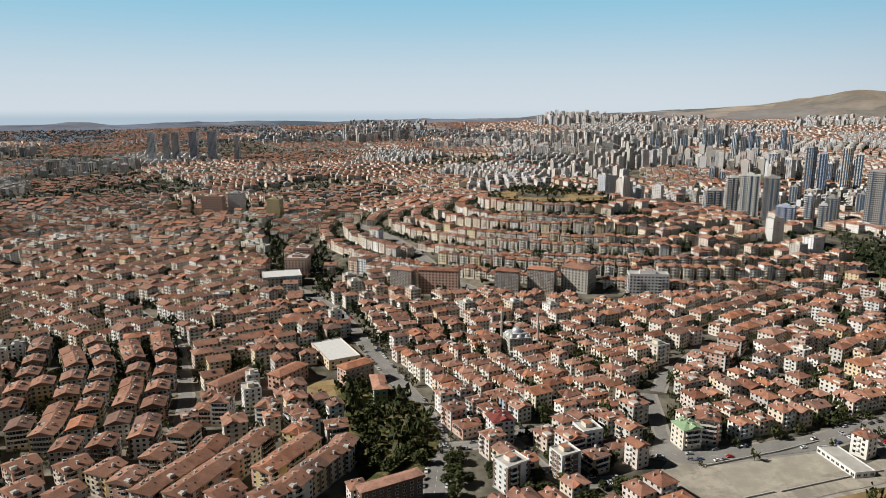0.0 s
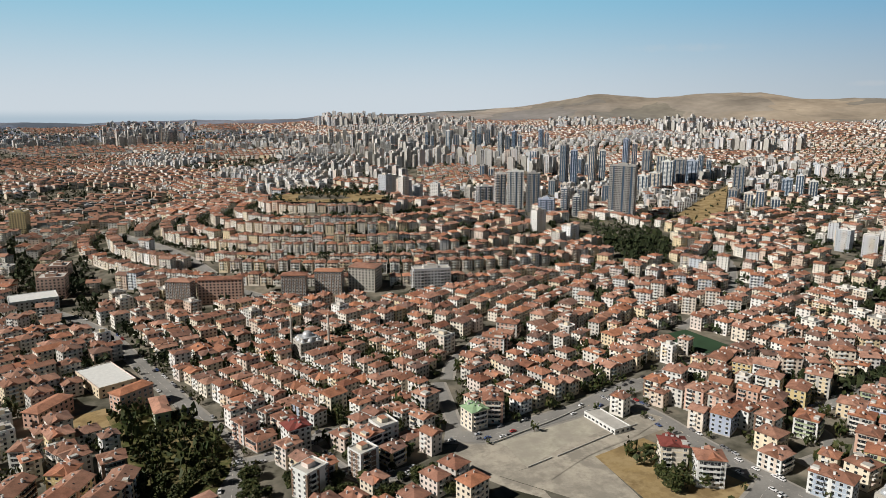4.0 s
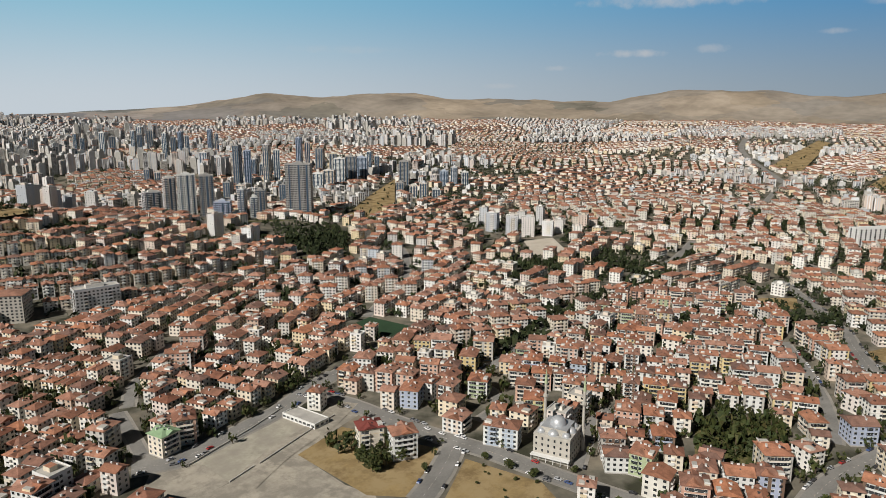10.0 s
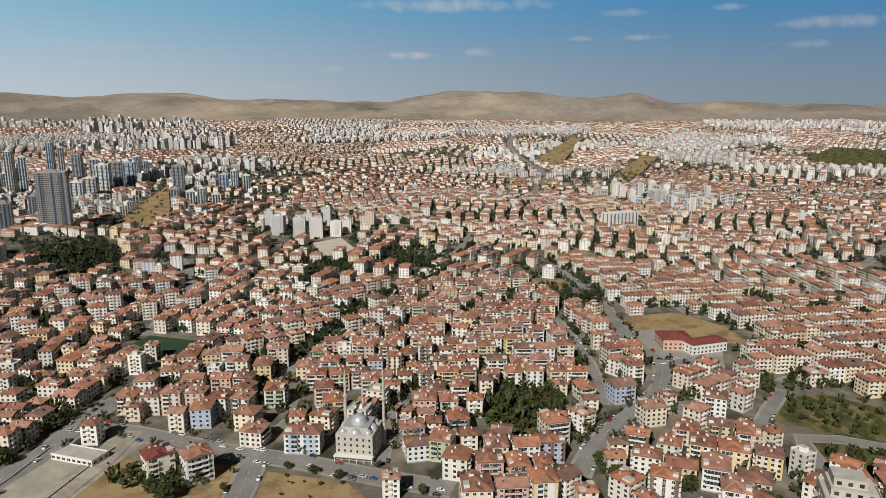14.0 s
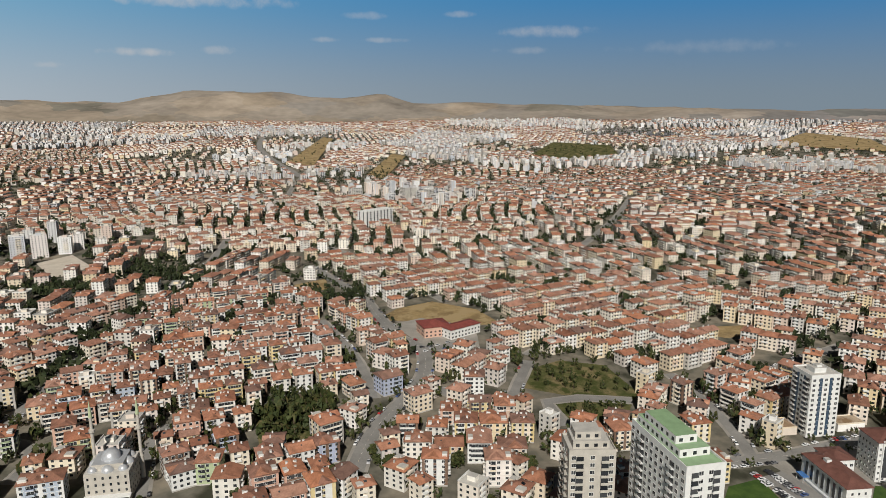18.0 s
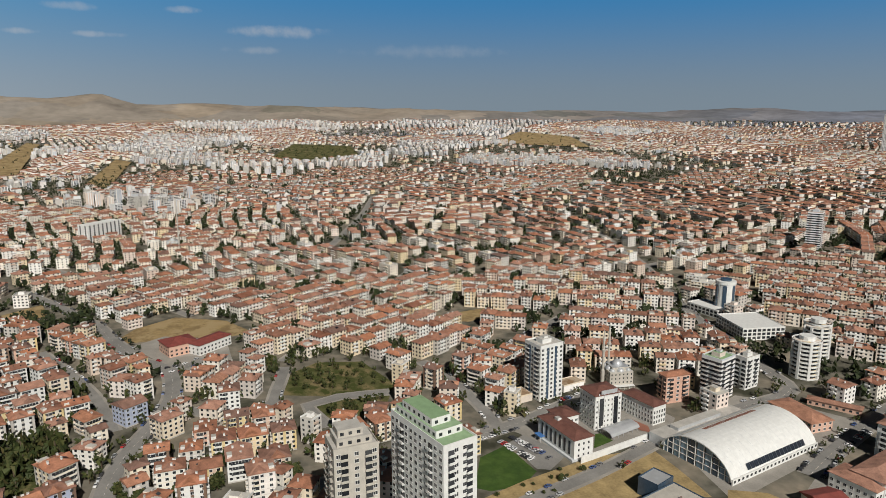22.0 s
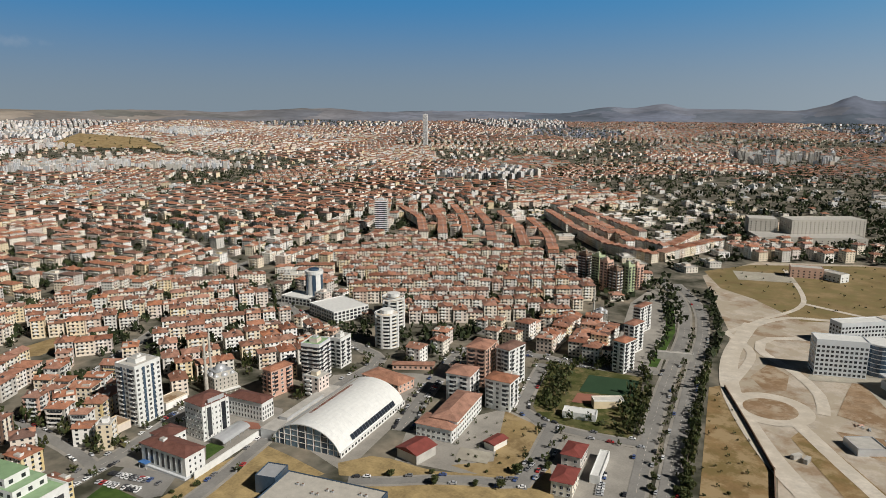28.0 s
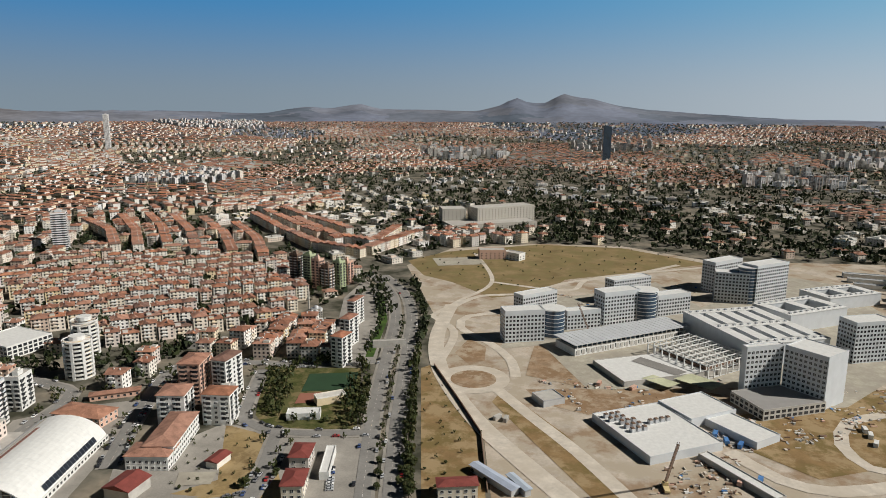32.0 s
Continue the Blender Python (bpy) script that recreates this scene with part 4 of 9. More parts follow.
def slab_block(x, y, ang, w, d, st, wall, grid, label):
    """A long eight-storey slab: grid of framed windows, red hipped roof."""
    th = thing("slab_block", x, y, ang, label, "slab block", "slab blocks below the hill")
    reserve_rect(x, y, w + 6, d + 6, ang)
    h = st * 2.95 + 1.0
    g = Geo()
    g.box(-w / 2, -d / 2, -2, w / 2, d / 2, h, wall, top=CONC, bottom=False)
    part("wall", geo_mesh(("slab_wall", x), lambda: g), th)
    if grid:
        f = Geo()
        f.windows(w, d, .2, st, 2.95, WHITE, proud=.06, ww=2.5, wh=2.2, pitch=3.4)
        tagged(part("window_surround", geo_mesh(("slab_frames", x), lambda: f), th), kind="stuff")
    q = Geo()
    q.windows(w, d, .5, st, 2.95, GLASS, proud=.1, ww=1.7, wh=1.5, pitch=3.4)
    tagged(part("facade_glazing", geo_mesh(("slab_glass", x), lambda: q), th), kind="stuff")
    r = Geo()
    r.roof(w, d, h, 2.2, .7, "hip", ROOF)
    part("roof", geo_mesh(("slab_roof", x), lambda: r), th)


def mosque(x, y, ang, s, label, tall=34.0, minarets=((-1, 1), (1, 1)), tip=29, body=29):
    """A domed prayer hall with smaller domes, an entrance canopy and slim minarets."""
    th = thing("mosque", x, y, ang, label, "mosque")
    reserve_rect(x, y, 2.6 * s, 2.8 * s, ang)
    g = Geo()
    g.box(-s, -s, -1, s, s, s * 1.45, body, top=CONC, bottom=False)
    g.box(-s * .7, -s * .7, s * 1.45, s * .7, s * .7, s * 1.75, body, top=METAL, bottom=False)
    g.windows(2 * s, 2 * s, .6, 4, s * .33, GLASS, pitch=s * .33, ww=s * .1, wh=s * .14)
    part("prayer_hall", geo_mesh(("mosq", x, y), lambda: g), th)

    def dome(name, cx, cy, z, r):
        bm = bmesh.new()
        bmesh.ops.create_uvsphere(bm, u_segments=20, v_segments=12, radius=r)
        bmesh.ops.delete(bm, geom=[v for v in bm.verts if v.co.z < -.01], context="VERTS")
        me = bpy.data.meshes.new(name)
        bm.to_mesh(me)
        bm.free()
        me.materials.append(M_METAL)
        me.polygons.foreach_set("use_smooth", [True] * len(me.polygons))
        part(name, me, th, pose(cx, cy, z))
    dome("dome", 0, 0, s * 1.75, s * .45)
    for a, b in ((-.68, -.68), (.68, -.68), (.68, .68), (-.68, .68)):
        dome("small_dome", a * s, b * s, s * 1.45, s * .22)
    for a in (0, 90, 180, 270):
        dome("half_dome", .72 * s * math.cos(radians(a)), .72 * s * math.sin(radians(a)), s * 1.42, s * .3)
    gc = Geo()
    gc.box(-s * 1.05, -s * 1.3, s * .3, s * 1.05, -s, s * .36, WHITE)
    for k in range(6):
        c = -s + k * s * .4
        gc.box(c - .15, -s * 1.28, -.5, c + .15, -s * 1.24, s * .3, WHITE)
    part("porch", geo_mesh(("porch", x, y), lambda: gc), th)
    for a, b in minarets:
        gm = Geo()
        n = 10
        prof = [(1.3, -.5), (1.3, tall * .28), (.85, tall * .31), (.85, tall * .60), (1.5, tall * .62), (1.5, tall * .65), (.8, tall * .65), (.8, tall * .80), (1.05, tall * .80), (.05, tall)]
        for (r0, z0), (r1, z1) in zip(prof, prof[1:]):
            for k in range(n):
                p, q = 2 * math.pi * k / n, 2 * math.pi * (k + 1) / n
                gm.quad([(r0 * math.cos(p), r0 * math.sin(p), z0), (r0 * math.cos(q), r0 * math.sin(q), z0), (r1 * math.cos(q), r1 * math.sin(q), z1), (r1 * math.cos(p), r1 * math.sin(p), z1)], tip if z0 >= tall * .8 else body)
        part("minaret", geo_mesh(("minaret", tall, tip, body), lambda: gm), th, pose(a * s * 1.08, b * s * 1.0, 0))
    return th


def plain_block(name, x, y, ang, w, d, h, wall, roofm, label, category="building", roof="flat", win=True, pitch=3.6, sh=3.2, z=None, reserve=True, ww=1.6, wh=1.5, reach=455, sides="nsew"):
    """A low or long building: walls, rows of windows, roof with parapet."""
    th = thing(name, x, y, ang, label, category, z=z)
    if reserve:
        reserve_rect(x, y, w + 4, d + 4, ang)
    g = Geo()
    g.box(-w / 2, -d / 2, -1, w / 2, d / 2, h, wall, top=CONC, bottom=False)
    part("wall", geo_mesh(("pb", x, y), lambda: g), th)
    if win:
        glaze(th, x, y, ang, w, d, .2, max(1, int(h / sh)), sh, pitch, ww, wh, reach=reach, sides=sides)
    gr = Geo()
    if roof == "flat":
        for a, b, c, e in ((-w / 2, -d / 2, w / 2, -d / 2 + .4), (-w / 2, d / 2 - .4, w / 2, d / 2), (-w / 2, -d / 2 + .4, -w / 2 + .4, d / 2 - .4), (w / 2 - .4, -d / 2 + .4, w / 2, d / 2 - .4)):
            gr.box(a, b, h, c, e, h + .8, wall)
        gr.box(-w / 2 + .4, -d / 2 + .4, h + .004, w / 2 - .4, d / 2 - .4, h + .25, roofm)
    else:
        gr.roof(w, d, h, min(w, d) * .16, .8, roof, roofm)
    part("roof", geo_mesh(("pbr", x, y), lambda: gr), th)
    return th
M_PAVEL = patchy("pale_concrete", [(.42, .39, .32), (.34, .31, .26)], 0.05, sharp=.12)
M_DRYROCK = material("dry_rocky_grass", [(.34, .25, .12)], 0.95, 0.12, noise_amt=0.5, grain=0.7)
M_SOILDRY = patchy("dry_brown_weeds", [(.25, .165, .08), (.19, .14, .06), (.34, .25, .14)], 0.035)
M_SITE = patchy("graded_earth", [(.48, .42, .35), (.31, .225, .15), (.42, .36, .28)], 0.022)
M_ROOFING = material("roofing_felt", [(.52, .53, .36)], 0.85, 0.1, noise_amt=0.35)
M_STONE = material("cut_stone", [(.46, .43, .38)], 0.85, 0.3, noise_amt=0.2)
M_HOSP = material("grey_facade_panels", [(.56, .58, .60)], 0.6, 0.15, noise_amt=0.1)
M_GREYT = material("grey_tower_grid", [(.30, .29, .28)], 0.7, 0.15, noise_amt=0.1)
CITY_MATS += [M_HOSP, M_GREYT, M_ROOFB, M_STONE]
HOSP, GREYT, ROOFB, STONE = 26, 27, 28, 29


def glass_drum(x, y, r, h):
    """A round stair tower of blue glass with pale floor bands and a roof slab."""
    th = thing("glass_drum", x, y, 0, "rounded blue glass stair drum of the hospital", "hospital")
    reserve_disc(x, y, r + 2)
    part("glass", geo_mesh(("drum", x, y), lambda: lathe([(r, -1), (r, h)], 28, BLUEG)), th)
    for k in range(1, int(h / 3.4) + 1):
        z = k * 3.4
        part("floor_band", geo_mesh(("drum_band", r), lambda: lathe([(r, -.3), (r + .12, -.3), (r + .12, .3), (r, .3)], 28, HOSP)), th, pose(0, 0, min(z, h - .4)))
    part("roof", geo_mesh(("drum_roof", x, y), lambda: lathe([(.01, h), (r + .9, h), (r + .9, h + .7), (.01, h + .75)], 28, WHITE)), th)


# lighter leaf copy for close trees: light through the leaves put into colour
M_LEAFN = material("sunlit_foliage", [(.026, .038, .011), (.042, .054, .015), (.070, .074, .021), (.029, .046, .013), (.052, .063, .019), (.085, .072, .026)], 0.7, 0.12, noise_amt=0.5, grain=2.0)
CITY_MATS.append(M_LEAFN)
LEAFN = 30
M_GRAVEL = patchy("gravel", [(.37, .335, .28), (.45, .405, .335), (.28, .255, .215)], 0.045, sharp=.06)


def lathe(profile, n, m, start=0.0):
    """A turned shape from (radius, height) pairs."""
    g = Geo()
    for (r0, z0), (r1, z1) in zip(profile, profile[1:]):
        for k in range(n):
            p, q = start + 2 * math.pi * k / n, start + 2 * math.pi * (k + 1) / n
            g.quad([(r0 * math.cos(p), r0 * math.sin(p), z0), (r0 * math.cos(q), r0 * math.sin(q), z0), (r1 * math.cos(q), r1 * math.sin(q), z1), (r1 * math.cos(p), r1 * math.sin(p), z1)], m)
    return g


def round_tower(x, y, ang, r, st, label):
    """A cylindrical block of flats with ring balconies."""
    th = thing("round_tower", x, y, ang, label, "tower block", "pair of round towers")
    reserve_disc(x, y, r + 6)
    h = st * 3.0 + 1
    part("core", geo_mesh(("rcore", r, st), lambda: lathe([(r - 1.2, -1), (r - 1.2, h), (0.01, h)], 24, WALL)), th)
    ring = lathe([(r - 1.2, 0), (r, 0), (r, 1.15), (r - .15, 1.15), (r - .15, .2), (r - 1.2, .2)], 24, WHITE)
    band = lathe([(r - 1.15, 1.15), (r - 1.15, 2.9)], 24, GLASS)
    for f in range(st):
        z = f * 3.0 + .3
        rg = part("balcony_ring", geo_mesh(("ring", r), lambda: ring), th, pose(0, 0, z))
        part("glass_band", geo_mesh(("band", r), lambda: band), rg)
    pier = Geo()
    pier.box(r - 1.3, -.9, 0, r + .1, .9, h, WHITE)
    for a in range(0, 360, 45):
        part("pier", geo_mesh(("pier", r, st), lambda: pier), th, pose(0, 0, 0, 0, 0, a))
    g = lathe([(r * .55, h), (r * .55, h + 3), (.01, h + 3)], 12, WHITE)
    part("roof_house", geo_mesh(("rtop", r), lambda: g), th)
    g = lathe([(r + .1, h - .7), (r + .1, h + .3), (r - .2, h + .3), (r - .2, h - .7)], 24, WHITE)
    part("parapet", geo_mesh(("rpar", r), lambda: g), th)
    return th


M_HOTELR = material("brown_red_roofing", [(.14, .065, .052), (.17, .075, .058)], 0.75, 0.3, noise_amt=0.35, grain=1.5, bump=0.3)
CITY_MATS.append(M_HOTELR)
HOTELR = len(CITY_MATS) - 1
M_PBLUE = material("pale_blue_glass", [(.15, .24, .33), (.22, .32, .40)], 0.25, 0.5, spec=0.6)
CITY_MATS.append(M_PBLUE)
PBLUE = len(CITY_MATS) - 1


def hotel_tower(x, y, ang, w, d, h):
    """A white hotel block: window grid, tall dark glass bays under an arch, brown sloping roof."""
    th = plain_block("hotel_block", x, y, ang, w, d, h, WHITE, HOTELR, "white hotel tower with dark glass bays and a brown roof", category="hotel", roof="hip", pitch=2.6, ww=1.0, wh=1.3, sh=3.3)
    bay = Geo()
    bay.box(-1.5, -.35, 2.5, 1.5, 0, h - 2.2, GLASS)
    rib = Geo()
    rib.box(-.3, -.55, 0, .3, 0, h + 1.0, WHITE)
    for c in (-d * .27, d * .27):
        b = part("glass_bay", geo_mesh(("hotel_bay", h), lambda: bay), th, pose(-w / 2, -c, 0, 0, 0, -90))
        for o in (-1.9, 1.9):
            part("rib", geo_mesh(("hotel_rib", h), lambda: rib), b, pose(o, 0, 0))
    sign = Geo()
    sign.box(-w / 2 - .6, -d * .3, h + .6, -w / 2 - .2, d * .3, h + 3.0, METAL)
    part("roof_screen", geo_mesh(("hotel_screen",), lambda: sign), th)


def hotel_hall(x, y, ang, w, d, h):
    """A white banquet hall with tall dark window slots, a plinth and a blue door canopy."""
    th = plain_block("hotel_hall", x, y, ang, w, d, h, WHITE, HOTELR, "white hotel hall with a brown roof and tall window slots", category="hotel", roof="hip", win=False)
    slot = Geo()
    slot.box(-.9, -.14, 2.6, .9, 0, h - 2.0, GLASS)
    frame_geo = Geo()
    frame_geo.box(-1.3, -.1, 2.2, 1.3, 0, h - 1.6, HOSP)
    small = Geo()
    small.box(-.5, -.12, 0, .5, 0, 1.3, GLASS)
    for i in range(7):
        u = (i - 3) * w / 8
        f = part("window_surround", geo_mesh(("hotel_surround",), lambda: frame_geo), th, pose(u, d / 2, 0, 0, 0, 180))
        part("tall_window", geo_mesh(("hotel_slot",), lambda: slot), f)
    for k in range(3):
        for f in range(3):
            part("window", geo_mesh(("hotel_small",), lambda: small), th, pose(-w / 2, (k - 1) * 3.4, 2.2 + 3.3 * f, 0, 0, -90))
    base = Geo()
    base.box(-w / 2 - .5, -d / 2 - .5, -1, w / 2 + .5, d / 2 + 1.5, 1.3, HOSP)
    part("plinth", geo_mesh(("hotel_plinth",), lambda: base), th)
    can = Geo()
    can.box(-3, 0, 3.4, 3, 3.4, 3.8, BLUE)
    for px in (-2.6, 2.6):
        can.box(px - .12, 2.9, 0, px + .12, 3.1, 3.4, WHITE)
    part("canopy", geo_mesh(("hotel_canopy",), lambda: can), th, pose(w * .36, d / 2 + .6, 0))
    box = Geo()
    box.box(-1.6, -1.3, 0, 1.6, 1.3, 2.4, WHITE, top=CONC)
    part("roof_box", geo_mesh(("hotel_box",), lambda: box), th, pose(w * .16, 1.0, h + .8))


def court_vault(x, y, ang, w, d, h):
    """A grey barrel roof over the hotel court, on thin posts."""
    th = thing("court_roof", x, y, ang, "grey barrel-vaulted canopy in the hotel court", "canopy", z=.2)
    n = 10
    g = Geo()
    for i in range(n):
        a0, a1 = math.pi * i / n, math.pi * (i + 1) / n
        q = [(-w / 2, -d / 2 * math.cos(a0), 2.0 + h * .6 * math.sin(a0)), (w / 2, -d / 2 * math.cos(a0), 2.0 + h * .6 * math.sin(a0)), (w / 2, -d / 2 * math.cos(a1), 2.0 + h * .6 * math.sin(a1)), (-w / 2, -d / 2 * math.cos(a1), 2.0 + h * .6 * math.sin(a1))]
        g.quad(q, METAL)
        g.quad([(p[0], p[1] * .98, p[2] - .2) for p in q][::-1], METAL)
    part("vault", geo_mesh(("court_vault",), lambda: g), th)
    post = Geo()
    post.box(-.12, -.12, 0, .12, .12, 2.1, METAL)
    for i in range(6):
        for sy in (-1, 1):
            part("post", geo_mesh(("court_post",), lambda: post), th, pose((i - 2.5) * w / 6, sy * d * .48, 0))


def steel_frame(x, y, ang, w, d, h, nx, ny, label):
    """A half-built storeyed frame: slabs, columns and open roof beams."""
    th = thing("building_frame", x, y, ang, label, "hospital")
    reserve_rect(x, y, w + 4, d + 4, ang)
    levels = 3
    for k in range(levels):
        g = Geo()
        f = 1 - .14 * k
        g.box(-w / 2 * f, -d / 2 * f, 0, w / 2 * f, d / 2 * f, .7, HOSP, top=CONC)
        part("floor_slab", geo_mesh(("frame_slab", k), lambda: g), th, pose(0, 0, h * k / levels + (0 if k else .2)))
    g = Geo()
    g.box(-w * .38, -d * .38, .9, w * .38, d * .38, h * .62, BROWN)
    part("dark_core", geo_mesh(("frame_core",), lambda: g), th)
    c = Geo()
    c.box(-.4, -.4, 0, .4, .4, h, WHITE)
    bx, by = Geo(), Geo()
    bx.box(-w / 2, -.25, 0, w / 2, .25, .6, WHITE)
    by.box(-.25, -d / 2, 0, .25, d / 2, .6, WHITE)
    for i in range(nx + 1):
        u = i * w / nx - w / 2
        part("beam", geo_mesh(("frame_by",), lambda: by), th, pose(u, 0, h))
        for j in range(ny + 1):
            part("column", geo_mesh(("frame_col",), lambda: c), th, pose(u, j * d / ny - d / 2, 0))
    for j in range(ny + 1):
        part("beam", geo_mesh(("frame_bx",), lambda: bx), th, pose(0, j * d / ny - d / 2, h + .62))


def drum_office(x, y, r, h):
    """A round white office tower with dark vertical glass slots and a flat cap."""
    th = thing("office_tower", x, y, -40, "white cylindrical office tower with dark glass slots", "office tower")
    reserve_disc(x, y, r + 4)
    part("shaft", geo_mesh(("drum_shaft",), lambda: lathe([(r, -1), (r, h), (.01, h)], 28, WHITE)), th)
    slot = Geo()
    slot.box(r - .5, -1.7, 2, r + .25, 1.7, h - 3, BLUEG)
    for a in range(0, 360, 60):
        part("glass_slot", geo_mesh(("drum_slot",), lambda: slot), th, pose(0, 0, 0, 0, 0, a))
    part("cap", geo_mesh(("drum_cap",), lambda: lathe([(r + .1, h - 2), (r + .8, h - 2), (r + .8, h + .8), (.01, h + .8)], 28, WHITE)), th)
    part("glass_crown", geo_mesh(("drum_crown",), lambda: lathe([(r * .6, h + .8), (r * .6, h + 2.6), (.01, h + 2.6)], 20, BLUEG)), th)


def sports_hall(x, y, ang, w, d, h):
    """A barrel-vaulted hall: white shell, glazed end walls with mullions, a red strip, roof glazing and low wings."""
    th = thing("sports_hall", x, y, ang, "white barrel-vaulted sports hall with glazed end and red roof strip", "sports hall")
    reserve_rect(x, y, w + 10, d + 10, ang)
    n = 22

    def arch(u, extra=0.0):
        a = math.pi * (0.06 + 0.88 * u)
        return -math.cos(a) / math.cos(math.pi * .06) * (w / 2 + extra), 1.5 + (math.sin(a) - math.sin(math.pi * .06)) / (1 - math.sin(math.pi * .06)) * (h - 1.5 + extra)
    g = Geo()
    for i in range(n):
        (x0, z0), (x1, z1) = arch(i / n), arch((i + 1) / n)
        (p0, q0), (p1, q1) = arch(i / n, -.6), arch((i + 1) / n, -.6)
        g.quad([(x0, -d / 2, z0), (x1, -d / 2, z1), (x1, d / 2, z1), (x0, d / 2, z0)][::-1], WHITE)
        g.quad([(x0, -d / 2, z0), (x1, -d / 2, z1), (p1, -d / 2, q1), (p0, -d / 2, q0)], WHITE)
        g.quad([(x0, d / 2, z0), (x1, d / 2, z1), (p1, d / 2, q1), (p0, d / 2, q0)][::-1], WHITE)
    part("roof_shell", geo_mesh(("shell",), lambda: g), th)
    for k in range(1, 14):
        gv_ = Geo()
        yy = -d / 2 + k * d / 14
        for i in range(n):
            (x0, z0), (x1, z1) = arch(i / n, .04), arch((i + 1) / n, .04)
            gv_.quad([(x0, yy - .06, z0), (x1, yy - .06, z1), (x1, yy + .06, z1), (x0, yy + .06, z0)][::-1], HOSP)
        part("roof_seam", geo_mesh(("seam", k), lambda: gv_), th)
    for i in range(12):
        u0, u1 = (i + .1) / 12, (i + .9) / 12
        (x0, z0), (x1, z1) = arch(u0, -.7), arch(u1, -.7)
        for sy in (-1, 1):
            ge = Geo()
            yy = sy * (d / 2 - 1.2)
            ge.quad([(x0, yy, 0), (x1, yy, 0), (x1, yy, z1), (x0, yy, z0)][::-sy], PBLUE if i % 3 else BLUEG)
            part("end_glazing", geo_mesh(("endg", i, sy), lambda: ge), th)
            gm = Geo()
            gm.box(x0 - .3, -.2, 0, x0 + .05, .2, z0, WHITE)
            part("mullion", geo_mesh(("mull", i), lambda: gm), th, pose(0, sy * (d / 2 - 1.0), 0))
    for k, z in enumerate((3.4, 6.8, 10.2)):
        half = max(abs(arch(u / 40, -.7)[0]) for u in range(41) if arch(u / 40, -.7)[1] > z)
        gt = Geo()
        gt.box(-half, -.15, z - .15, half, .15, z + .15, WHITE)
        for sy in (-1, 1):
            part("transom", geo_mesh(("transom", k), lambda: gt), th, pose(0, sy * (d / 2 - 1.0), 0))
    for k in range(24):
        gs = Geo()
        (x0, z0), (x1, z1) = arch(.585, .15), arch(.625, .15)
        y0, y1 = -d * .3 + k * d * .6 / 24, -d * .3 + (k + .75) * d * .6 / 24
        gs.quad([(x0, y0, z0), (x1, y0, z1), (x1, y1, z1), (x0, y1, z0)][::-1], CLAYC)
        part("red_strip", geo_mesh(("strip", k), lambda: gs), th)
    (x0, z0), (x1, z1) = arch(.645, .12), arch(.665, .12)
    gy = Geo()
    gy.quad([(x0, -d * .48, z0), (x1, -d * .48, z1), (x1, d * .48, z1), (x0, d * .48, z0)][::-1], DIRT)
    part("gutter", geo_mesh(("gut",), lambda: gy), th)
    (x0, z0), (x1, z1) = arch(.06, .45), arch(.125, .45)
    for k in range(16):
        y0, y1 = -d * .36 + k * d * .68 / 16, -d * .36 + (k + .9) * d * .68 / 16
        gp = Geo()
        gp.quad([(x0, y0, z0), (x1, y0, z1), (x1, y1, z1), (x0, y1, z0)][::-1], SOLAR)
        part("roof_light", geo_mesh(("rl", k), lambda: gp), th)
    gw = Geo()
    gw.box(-w / 2 - .4, -d / 2, -1, -w / 2 + .2, d / 2, 3.4, WHITE)
    for k in range(22):
        y0 = -d / 2 + (k + .25) * d / 22
        gw.box(-w / 2 - .46, y0, 1.2, -w / 2 - .3, y0 + d / 44, 2.6, GLASS)
    gw.box(w / 2 - 3, -d * .45, -1, w / 2 + 9, d * .48, 6.5, METAL, top=CONC)
    gw.box(w / 2, -d * .2, 6.5, w / 2 + 6, d * .3, 8.5, METAL, top=CONC)
    part("side_wing", geo_mesh(("wing",), lambda: gw), th)
    return th


def low_wall(pts, label="low concrete wall round the lot", h=1.0, m=CONC):
    for (ax, ay), (bx, by) in zip(pts, pts[1:]):
        ln, an = math.dist((ax, ay), (bx, by)), math.degrees(math.atan2(by - ay, bx - ax))
        g = Geo()
        g.box(0, -.2, -.3, ln, .2, h, m)
        g.box(-.05, -.28, h, ln + .05, .28, h + .1, m)
        ob = new("wall_low", geo_mesh(("lw", ax, ay), lambda: g))
        ob.matrix_basis = pose(ax, ay, 0, 0, 0, an)
        tagged(ob, label, "wall")


